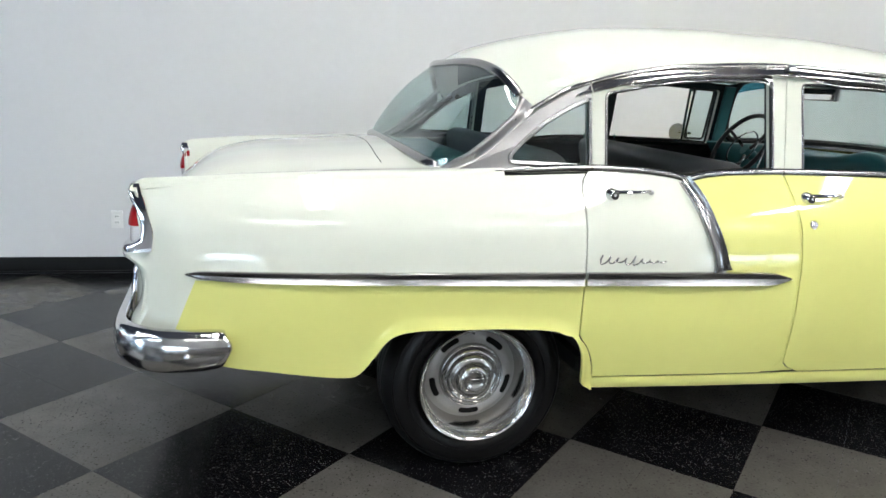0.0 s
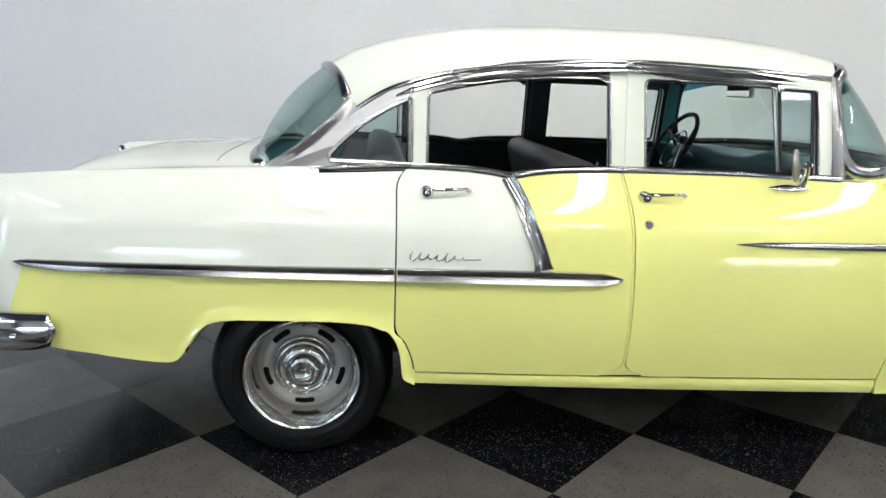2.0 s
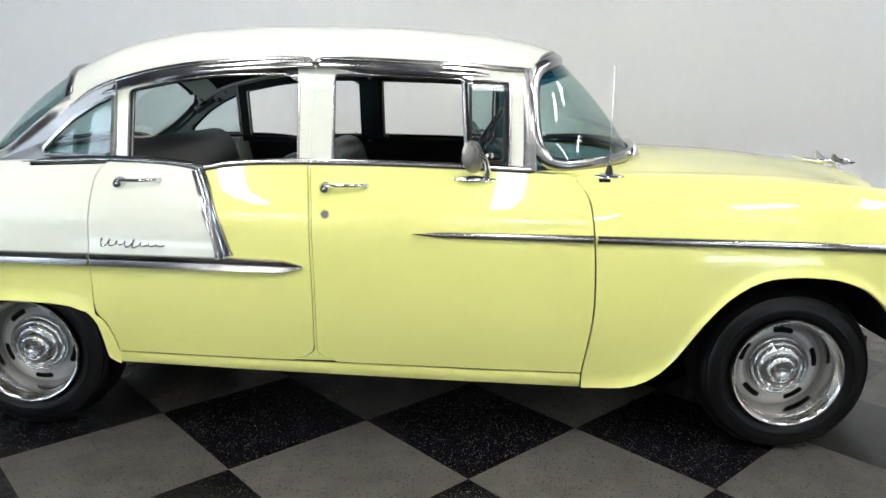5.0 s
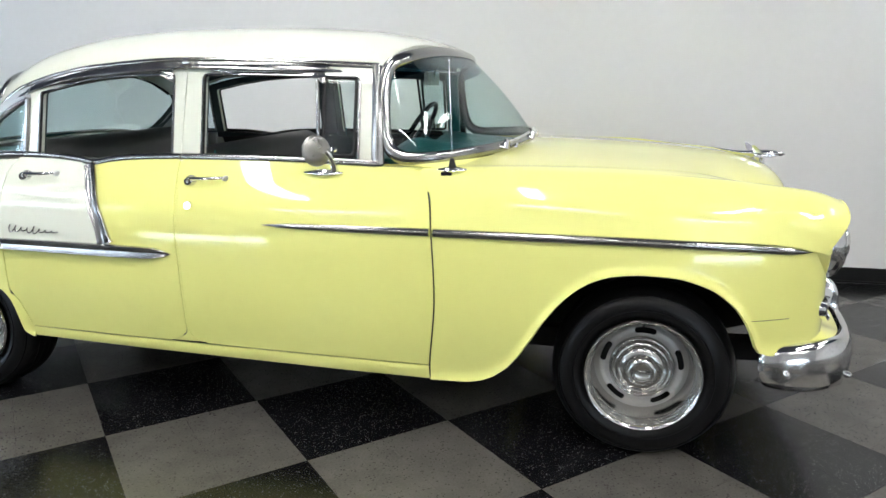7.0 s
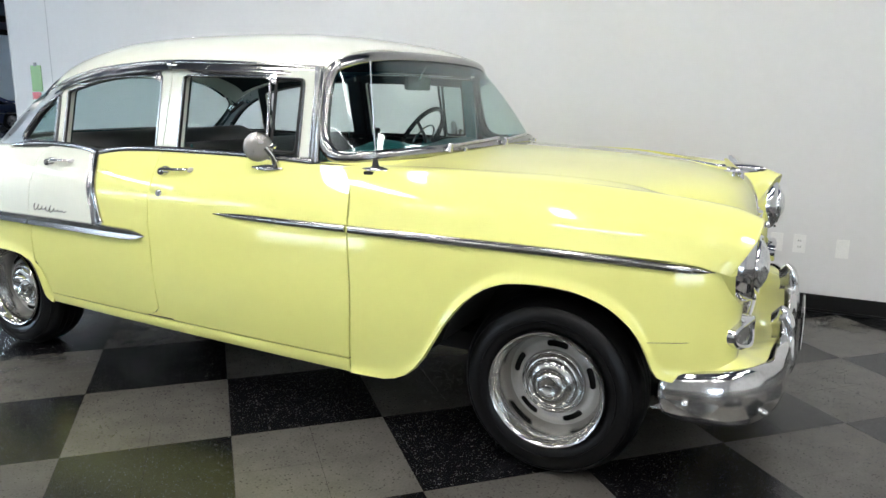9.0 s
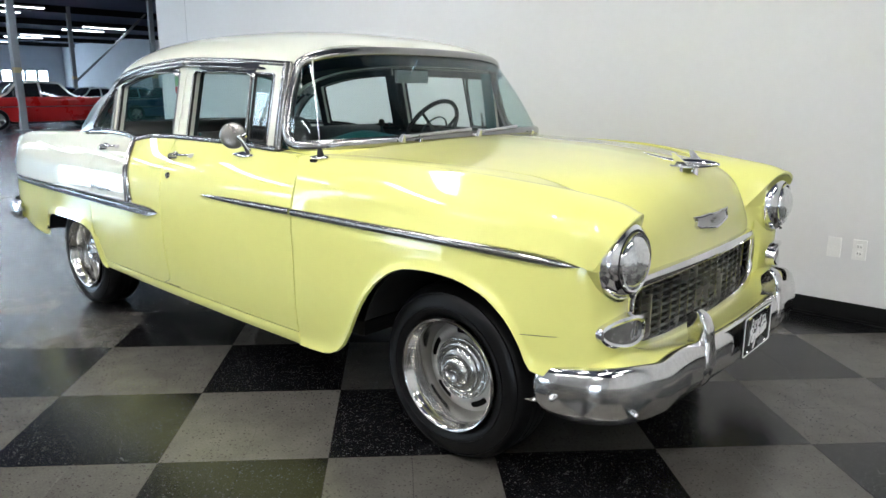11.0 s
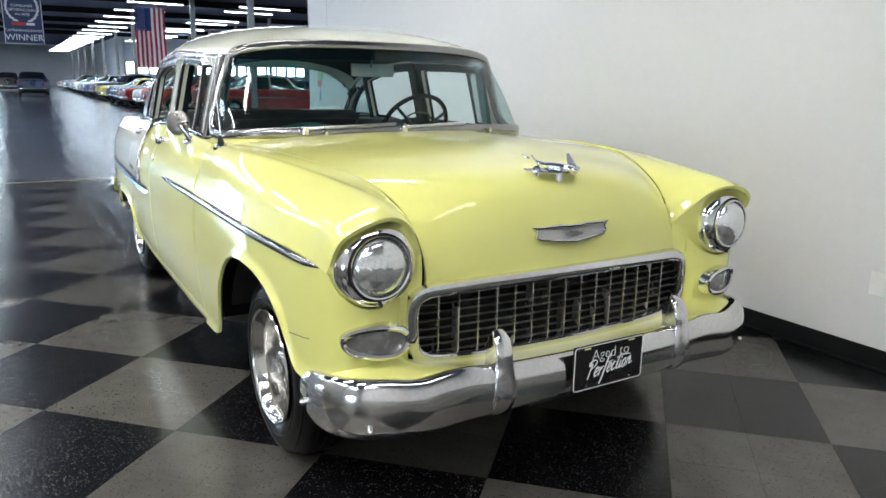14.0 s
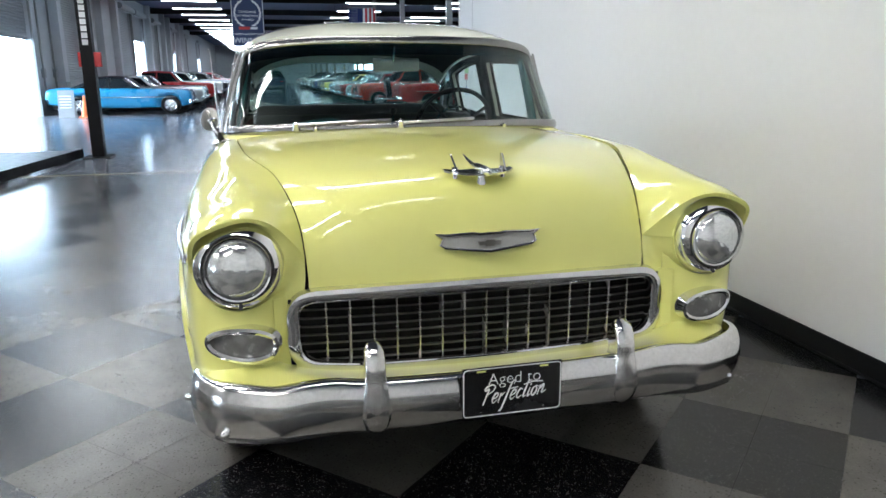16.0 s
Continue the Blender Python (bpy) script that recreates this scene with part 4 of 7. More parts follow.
for v0, out in ((0.0, (-0.6, 0, 0.6)), (1.0, (-0.5, 0, 0.8))):
    arc = rear_glass(sx, 0 * sx + v0)
    link("rear_window_moulding", *sweep(arc, oval(0.014, 0.019), (arc - mid) * np.array([0, 0.6, 0]) + np.array(out)), stainless, car, "polished rear window surround")

# hood and front fenders
HOOD = [
    [(2.440, 0, 1.106), (2.430, 0.2, 1.104), (2.395, 0.4, 1.096), (2.320, 0.6, 1.080), (2.245, 0.742, 1.060)],
    [(2.620, 0, 1.098), (2.615, 0.18, 1.095), (2.60, 0.37, 1.087), (2.56, 0.57, 1.075), (2.52, 0.730, 1.060)],
    [(2.900, 0, 1.082), (2.900, 0.17, 1.078), (2.90, 0.35, 1.069), (2.90, 0.53, 1.061), (2.89, 0.690, 1.050)],
    [(3.150, 0, 1.058), (3.150, 0.16, 1.054), (3.15, 0.33, 1.044), (3.15, 0.49, 1.031), (3.14, 0.615, 1.021)],
    [(3.330, 0, 1.036), (3.330, 0.15, 1.033), (3.325, 0.31, 1.022), (3.32, 0.45, 0.998), (3.31, 0.570, 0.958)],
    [(3.432, 0, 1.003), (3.430, 0.15, 1.000), (3.424, 0.30, 0.986), (3.412, 0.44, 0.950), (3.398, 0.548, 0.888)],
    [(3.480, 0, 0.930), (3.477, 0.15, 0.927), (3.470, 0.30, 0.913), (3.456, 0.44, 0.875), (3.443, 0.540, 0.815)],
    [(3.501, 0, 0.822), (3.498, 0.15, 0.820), (3.490, 0.30, 0.811), (3.476, 0.44, 0.788), (3.462, 0.537, 0.756)],
    [(3.506, 0, 0.722), (3.503, 0.15, 0.721), (3.494, 0.30, 0.719), (3.480, 0.44, 0.716), (3.464, 0.537, 0.712)],
]
for k, lift in ((1, 0.004), (2, 0.008), (3, 0.008), (4, 0.005)):          # the crown of the hood
    HOOD[k] = [(x, y, z + lift * max(0.0, 1 - (y / 0.6)**2)) for x, y, z in HOOD[k]]
half = net(HOOD, 48, 22)
hood_p = np.concatenate([flip(half)[:, :0:-1], half], axis=1)
hood = panel("hood", hood_p, yellow, car, "pale yellow hood rolling down to the grille", 0.014, (2.9, 0, 0.4))

HEAD_X = 3.497            # the headlights' seat
HEAD_Y = {1: 0.728, -1: 0.750}          # the driver's fender stands a little wider
FENDER = [
    [(2.250, 0.7455, 1.060), (2.190, 0.776, 1.056), (2.135, 0.803, 1.051), (2.100, 0.832, 1.036), (2.1475, 0.884, 0.965), (2.1655, 0.931, 0.840)],
    [(2.52, 0.7335, 1.060), (2.52, 0.765, 1.059), (2.52, 0.793, 1.055), (2.52, 0.826, 1.040), (2.52, 0.891, 0.965), (2.52, 0.928, 0.840)],
    [(2.890, 0.6935, 1.050), (2.90, 0.722, 1.047), (2.90, 0.752, 1.042), (2.90, 0.790, 1.030), (2.90, 0.880, 0.958), (2.90, 0.924, 0.840)],
    [(3.140, 0.6185, 1.021), (3.17, 0.652, 1.017), (3.18, 0.696, 1.016), (3.19, 0.748, 1.012), (3.19, 0.856, 0.953), (3.19, 0.904, 0.835)],
    [(3.310, 0.5735, 0.958), (3.342, 0.602, 0.970), (3.372, 0.652, 0.987), (3.386, 0.722, 0.992), (3.382, 0.836, 0.941), (3.350, 0.882, 0.825)],
    [(3.399, 0.5515, 0.888), (3.440, 0.586, 0.920), (3.466, 0.646, 0.966), (3.480, 0.724, 0.978), (3.476, 0.840, 0.928), (3.430, 0.874, 0.812)],
    [(3.444, 0.5435, 0.814), (3.486, 0.584, 0.876), (3.526, 0.643, 0.936), (3.552, 0.726, 0.954), (3.542, 0.842, 0.904), (3.480, 0.864, 0.798)],
]
WRAP = [(2.1655, 0.938), (2.6, 0.934), (2.95, 0.930), (3.2, 0.910), (3.36, 0.885), (3.458, 0.852), (3.503, 0.800), (3.515, 0.735), (3.500, 0.662), (3.470, 0.606)]
for sgn in (1, -1):
    up = net(FENDER, 54, 26)
    hy0, spread = HEAD_Y[sgn], HEAD_Y[sgn] - 0.728
    up[..., 1] += spread * np.clip((up[..., 0] - 2.5) / 0.9, 0, 1) * np.clip((up[..., 1] - 0.55) / 0.15, 0, 1)
    up[..., 2] += 0.3 * spread * np.clip((up[..., 0] - 2.4) / 0.5, 0, 1) * np.clip((up[..., 1] - 0.58) / 0.1, 0, 1)
    up[..., 1] *= -sgn
    fender = panel("front_fender", up, yellow, car, "pale yellow front fender hooded over its headlight", 0.012, (2.9, 0, 0.6))
    edge = up[-1]
    ang = np.arctan2(edge[:, 2] - 0.812, np.abs(edge[:, 1]) - hy0)
    inner = np.stack([np.full(len(ang), HEAD_X), -sgn * (hy0 + 0.1242 * np.cos(ang)), 0.812 + 0.1242 * np.sin(ang)], 1)
    f = np.linspace(0, 1, 7)[None, :, None]
    rim = edge[:, None] * (1 - f) + inner[:, None] * f
    rim[..., 0] += (0.020 * np.sin(np.pi * f[..., 0])) * np.clip((edge[:, None, 0] - HEAD_X) / 0.09, 0, 1)
    panel("headlight_brow", rim, yellow, fender, "yellow brow round the headlight", 0.006, (3.2, -sgn * hy0, 0.812))
    base = spl(WRAP, 90)
    q = np.linspace(0, 1, 24)
    rows = []
    for bx, by in base:
        top_z = float(np.interp(bx, [2.1655, 2.9, 3.19, 3.35, 3.42, 3.462], [0.838, 0.838, 0.833, 0.823, 0.810, 0.796])) if by > 0.845 else (0.812 - math.sqrt(max(0.0, 0.1265**2 - (by - 0.728)**2)) if abs(by - 0.728) < 0.1255 else 0.796)
        bot_z = float(low_z(bx)) if by > 0.86 else 0.455 + 0.025 * (0.86 - by) / 0.25
        zz = bot_z + (top_z - bot_z) * q
        tuck = cub(zz, [0.26, 0.32, 0.45, 0.60, 0.74, 0.84], [-0.050, -0.036, -0.012, 0.0, 0.0, -0.008])
        lip = 0.014 * np.exp(-((zz - bot_z) / 0.022)**2) if by > 0.86 else 0 * zz
        back = np.interp(bx, [2.1655, 2.35], [1, 0])
        xx = bx + back * (fdoor_front(zz) - 2.162) if back > 0 else np.full_like(zz, bx)
        rows.append(np.stack([xx, -sgn * (by + tuck + lip + spread * float(np.clip((bx - 2.5) / 0.9, 0, 1) * np.clip((by - 0.60) / 0.1, 0, 1))), zz], 1))
    panel("fender_side", np.array(rows), yellow, fender, "lower fender with its wheel opening", 0.012, (2.9, 0, 0.6))

# cowl between hood, fenders and windscreen
sv2, vv2 = np.meshgrid(np.linspace(-1, 1, 49), np.linspace(0, 1, 5), indexing="ij")
cowl_back = screen(sv2, 0 * sv2) - np.array([0.002, 0, 0.010])
hy = 0.80 * np.sign(sv2) * np.abs(np.sin(sv2 * math.pi / 2))**0.82
hx = cub(np.abs(hy), [0, 0.2, 0.4, 0.6, 0.742, 0.80], [2.436, 2.426, 2.391, 2.316, 2.241, 2.170])
hz = cub(np.abs(hy), [0, 0.2, 0.4, 0.6, 0.742, 0.80], [1.102, 1.100, 1.092, 1.076, 1.057, 1.052])
front = np.stack([hx, hy, hz], -1)
panel("cowl", cowl_back * (1 - vv2[..., None]) + front * vv2[..., None], yellow, car, "yellow cowl below the windscreen", 0.008, (2.0, 0, 0.4))
for sgn in (1, -1):
    x, z = np.meshgrid(np.linspace(2.03, 2.17, 8), np.linspace(0.97, 1.052, 6), indexing="ij")
    panel("cowl_corner", np.stack([x, -sgn * (side_y(x, z) - 0.012), z], 2), yellow, car, thick=0.004)
    x, v = np.meshgrid(np.linspace(1.94, 2.12, 10), np.linspace(0, 1, 5), indexing="ij")
    y1 = side_y(x, belt(x)) - 0.004
    panel("cowl_side", np.stack([x, -sgn * (0.76 * (1 - v) + y1 * v), belt(x) + 0.004 * (1 - v) - 0.004], 2), yellow, car, thick=0.006)

# trunk lid and rear deck
DECK = [
    [(-0.215, 0, 1.090), (-0.205, 0.25, 1.088), (-0.16, 0.50, 1.074), (-0.09, 0.70, 1.058), (0.02, 0.80, 1.055), (0.06, 0.862, 1.046), (0.06, 0.880, 1.035)],
    [(-0.32, 0, 1.084), (-0.32, 0.25, 1.081), (-0.31, 0.50, 1.069), (-0.28, 0.68, 1.052), (-0.22, 0.785, 1.046), (-0.20, 0.845, 1.040), (-0.20, 0.872, 1.026)],
    [(-0.55, 0, 1.066), (-0.55, 0.25, 1.063), (-0.55, 0.48, 1.050), (-0.54, 0.64, 1.030), (-0.52, 0.750, 1.032), (-0.52, 0.815, 1.030), (-0.52, 0.852, 1.014)],
    [(-0.77, 0, 1.050), (-0.77, 0.25, 1.046), (-0.77, 0.46, 1.028), (-0.77, 0.61, 0.990), (-0.77, 0.715, 1.012), (-0.77, 0.782, 1.018), (-0.77, 0.828, 1.000)],
    [(-0.94, 0, 0.995), (-0.94, 0.25, 0.990), (-0.94, 0.45, 0.968), (-0.93, 0.59, 0.925), (-0.94, 0.690, 0.985), (-0.95, 0.750, 1.006), (-0.95, 0.805, 0.987)],
    [(-1.05, 0, 0.86), (-1.05, 0.25, 0.855), (-1.045, 0.45, 0.84), (-1.04, 0.58, 0.84), (-1.044, 0.670, 0.965), (-1.047, 0.725, 0.994), (-1.047, 0.770, 0.975)],
    [(-1.10, 0, 0.70), (-1.10, 0.25, 0.70), (-1.09, 0.45, 0.70), (-1.07, 0.58, 0.71), (-1.035, 0.665, 0.74), (-1.030, 0.715, 0.745), (-1.032, 0.795, 0.735)],
    [(-1.11, 0, 0.55), (-1.11, 0.25, 0.55), (-1.10, 0.45, 0.55), (-1.08, 0.58, 0.55), (-1.07, 0.665, 0.55), (-1.062, 0.72, 0.55), (-1.052, 0.790, 0.55)],
]
DECK = [[(-0.9 + (x + 0.9) * 1.25 if x < -0.9 else x, y, z) for x, y, z in row] for row in DECK]      # the tail's length
DECK.insert(6, [(x - 0.006, y, z - 0.035) for x, y, z in DECK[5]])
for row in DECK[:6]:
    x = row[-1][0]
    zq = float(cub(x, [-1.09, -0.97, -0.84, -0.63, -0.28, 0.0, 0.37], [0.968, 0.988, 1.003, 1.018, 1.031, 1.042, 1.058]))
    ye = float(side_y(x, zq)) - 0.0005
    row[-1], row[-2], row[-3] = (x, ye, zq), (x, ye - 0.0115, zq + 0.0135), (x, ye - 0.047, zq + 0.0195)
half = net(DECK, 60, 36)
panel("rear_deck", np.concatenate([flip(half)[:, :0:-1], half], axis=1), cream, car, "cream trunk lid and rear deck between raised quarters", 0.012, (-0.5, 0, 0.5))
for sgn in (1, -1):
    u = np.linspace(0, 1, 20)
    seam = np.stack([-0.300 - 0.030 * u + 0.035 * np.clip(u - 0.75, 0, 1), -sgn * (0.02 + 0.62 * u), np.zeros(20)], 1)
    for k in range(20):
        d = np.sum((half[..., :2] - np.abs(seam[k, :2]) * np.array([-1, 1]))**2, axis=2)
        near = np.argsort(d.ravel())[:4]
        wgt = 1 / (d.ravel()[near] + 1e-6)
        seam[k, 2] = np.sum(half.reshape(-1, 3)[near, 2] * wgt) / np.sum(wgt) + 0.0004
    tube("trunk_seam", spl(seam[::3], 40), 0.0018, blackseal, car, "", (0, 0, 1), 6)
    zt, vv = np.meshgrid(np.linspace(0.545, 0.792, 24), np.linspace(0, 1, 10), indexing="ij")
    xe = tail_x(zt)
    panel("tail_corner", np.stack([xe - 0.042 * np.sin(vv * math.pi / 2)**0.8, -sgn * (side_y(xe, zt) - 0.001 - 0.16 * vv**1.6), zt], 2), cream, car, "", 0.006, (-0.8, -sgn * 0.5, 0.66))
    # tail light: a chrome housing that widens downwards round a red lens over a clear one
    zz, vv = np.meshgrid(np.linspace(0, 1, 22), np.linspace(0, 1, 17), indexing="ij")
    zt = 0.792 + 0.198 * zz
    fore = cub(zt, [0.79, 0.80, 0.841, 0.906, 0.95, 0.990], [-1.050, -1.042, -1.038, -1.054, -1.068, -1.080])
    aft = cub(zt, [0.79, 0.80, 0.813, 0.825, 0.866, 0.91, 0.94, 0.965, 0.990], [-1.122, -1.128, -1.126, -1.082, -1.076, -1.088, -1.104, -1.114, -1.106])
    ang = vv * math.pi
    hw = cub(zt, [0.79, 0.83, 0.90, 0.96, 0.990], [0.070, 0.076, 0.066, 0.046, 0.030])
    yc = side_y(-1.05, zt) - hw + 0.003
    xx = fore + (aft - fore) * np.clip(np.sin(ang), 0, 1)**0.35
    yy = yc + hw * np.sign(np.cos(ang)) * np.abs(np.cos(ang))**0.45 + 0.008
    tl = panel("tail_light", np.stack([xx, -sgn * yy, zt], 2), chrome, car, "chrome tail light housing with a red lens", 0.006, (-0.9, -sgn * 0.73, 0.88), 60)
    panel("housing_foot", np.array([[(-1.04 - 0.070 * f, -sgn * (0.735 + 0.07 * g), 0.793) for g in np.linspace(-1, 1, 7)] for f in np.linspace(0, 1, 5)]), chrome, tl, "", 0.004, (-1.03, -sgn * 0.73, 1.0))
    for nm, z0, z1, m in (("red_tail_lens", 0.866, 0.958, red_lens), ("backup_lens", 0.816, 0.864, white_lens)):
        zz, vv = np.meshgrid(np.linspace(0, 1, 14), np.linspace(0, 1, 13), indexing="ij")
        ang = vv * math.pi
        zt = z0 + (z1 - z0) * zz
        wide = 0.058 * (np.clip(1 - zz**2.2, 0.0, 1)**0.5 if nm == "red_tail_lens" else 1 - 0.1 * np.abs(zz - 0.5))
        out = 0.038 * np.clip(1 - zz**1.7, 0.02, 1)**0.7 if nm == "red_tail_lens" else 0.032 + 0 * zz
        xx = -1.056 - (out + 0.014) * np.sin(ang)**0.5
        panel(nm, np.stack([xx - 0.010, -sgn * (side_y(-1.05, zt) - 0.072 + 1.08 * wide * np.cos(ang)), zt], 2), m, tl, "", 0.004, (-0.95, -sgn * 0.73, 0.88))
link("trunk_handle", *sweep(np.stack([np.full(12, -1.160), np.linspace(-0.16, 0.16, 12), np.full(12, 0.70)], 1), oval(0.016, 0.02), (-1, 0, 0)), chrome, car, "chrome trunk handle")

# ---- the car's face, bumpers, wheels and small fittings

# grille
grille_dark = mat("dull_dark_metal", (0.14, 0.14, 0.135), 0.35, metal=0.8)


def grille_x(y):
    return 3.494 - 0.040 * (np.abs(y) / 0.6)**2.4


grille_bar_metal = mat("aged_bar_metal", (0.52, 0.51, 0.48), 0.25, metal=0.9)
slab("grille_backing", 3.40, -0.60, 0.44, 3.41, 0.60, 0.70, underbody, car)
grille = link("grille", *(lambda pts: sweep(pts, [(0.020, -0.018), (0.026, 0.0), (0.020, 0.018), (0, 0.024), (-0.014, 0.018), (-0.014, -0.018), (0, -0.024)], (1, 0, 0), closed=True))(
    np.array([(float(grille_x(p[0])) + 0.004, p[0], p[1]) for p in rounded([(-0.585, 0.486), (-0.4, 0.470), (0, 0.466), (0.4, 0.470), (0.585, 0.486), (0.590, 0.700), (0.3, 0.709), (0, 0.711), (-0.3, 0.709), (-0.590, 0.700)], 0.075, 7)])), chrome, car, "chrome frame round an egg-crate grille")
for k in range(15):
    y = -0.56 + 1.12 * (k + 1) / 16
    z0, z1 = 0.478 + (0.012 if abs(y) > 0.5 else 0), 0.702 - (0.008 if abs(y) > 0.5 else 0)
    zz = np.linspace(z0, z1, 5)
    link("grille_bar", *sweep(np.stack([np.full(5, float(grille_x(y)) - 0.012), np.full(5, y), zz], 1), [(0.007, -0.0024), (0.007, 0.0024), (-0.002, 0.0028), (-0.03, 0.002), (-0.03, -0.002), (-0.002, -0.0028)], (1, 0, 0)), grille_bar_metal, grille)
for k in range(8):
    z = 0.492 + 0.0262 * k
    yy = np.linspace(-0.575, 0.575, 31)
    link("grille_slat", *sweep(np.stack([grille_x(yy) - 0.016, yy, np.full(31, z)], 1), [(0.002, -0.0015), (0.002, 0.0015), (-0.012, 0.0012), (-0.012, -0.0012)], (1, 0, 0)), grille_dark, grille)
# yellow valance round the grille
yy, vv = np.meshgrid(np.linspace(-0.62, 0.62, 41), np.linspace(0, 1, 8), indexing="ij")
zlow = 0.400 + 0.0 * yy
panel("front_valance", np.stack([grille_x(yy) + 0.02 * np.sin(np.pi * vv) + 0.006 * (1 - vv), yy, zlow * (1 - vv) + 0.462 * vv + 0.012 * vv * (np.abs(yy) / 0.6)**4], 2), yellow, car, "yellow valance below the grille", 0.008, (3.2, 0, 0.45))
for sgn in (1, -1):
    zz, vv = np.meshgrid(np.linspace(0.40, 0.705, 16), np.linspace(0, 1, 6), indexing="ij")
    panel("grille_cheek", np.stack([3.458 * (1 - vv) + 3.486 * vv, -sgn * (0.604 * (1 - vv) + 0.645 * vv), zz], 2), yellow, car, "", 0.008, (3.2, 0, 0.6))
    # the hollow between the hood's corner and the headlight
    aa, vv = np.meshgrid(np.linspace(math.pi * 0.985, math.pi * 1.46, 22), np.linspace(0, 1, 10), indexing="ij")
    q = (aa - math.pi) / (0.46 * math.pi)
    rim_p = np.stack([np.full(aa.shape, HEAD_X) - 0.004 * q, HEAD_Y[sgn] + 0.1250 * np.cos(aa), 0.812 + 0.1250 * np.sin(aa)], -1)
    out_p = np.stack([3.446 + 0.016 * np.clip(q, 0, 1), 0.5435 + 0.012 * np.clip(q, 0, 1)**3, 0.812 - 0.118 * q], -1)
    p = rim_p * (1 - vv[..., None]) + out_p * vv[..., None]
    p[..., 0] -= 0.012 * np.sin(math.pi * vv)
    p[..., 1] *= -sgn
    panel("headlight_cheek", p, yellow, car, "", 0.006, (3.2, -sgn * 0.6, 0.75))

# splash pan from the body out to the bumper
BUMP = [  # x, y, top z, bottom z
    (3.312, 0.878, 0.464, 0.352), (3.325, 0.890, 0.472, 0.328), (3.41, 0.893, 0.486, 0.318), (3.50, 0.875, 0.498, 0.318), (3.572, 0.826, 0.504, 0.322), (3.612, 0.752, 0.502, 0.324),
    (3.638, 0.66, 0.494, 0.326), (3.646, 0.57, 0.505, 0.334), (3.652, 0.50, 0.508, 0.340), (3.658, 0.40, 0.498, 0.342), (3.665, 0.2, 0.494, 0.340), (3.668, 0.0, 0.492, 0.340),
]
half = spl(BUMP, 80)
tg = np.gradient(half[:, :2], axis=0)
nn = np.stack([-tg[:, 1], tg[:, 0]], 1) / np.linalg.norm(tg, axis=1, keepdims=True)
nn *= np.sign(np.sum(nn * (half[:, :2] - np.array([1.3, 0])), axis=1, keepdims=True))
keep = half[:, 0] > 3.40
pan_out = np.concatenate([half[:, :2] - nn * 0.040, half[:, 2:3] - 0.007], 1)[keep]
pan_in = spl([(3.36, 0.872, 0.500), (3.445, 0.838, 0.505), (3.495, 0.785, 0.510), (3.508, 0.715, 0.512), (3.492, 0.645, 0.508), (3.470, 0.59, 0.480), (3.478, 0.45, 0.462), (3.490, 0.22, 0.455), (3.496, 0.0, 0.452)], len(pan_out))
vv = np.linspace(0, 1, 7)[None, :, None]
pi, po = (np.concatenate([c, (c * np.array([1, -1, 1]))[-2::-1]]) for c in (pan_in, pan_out))
p = pi[:, None] * (1 - vv) + po[:, None] * vv
p[..., 2] += 0.012 * (1 - vv[..., 0])**3
panel("splash_pan", p, yellow, car, "yellow splash pan behind the bumper", 0.006, (3.5, 0, 0.0))

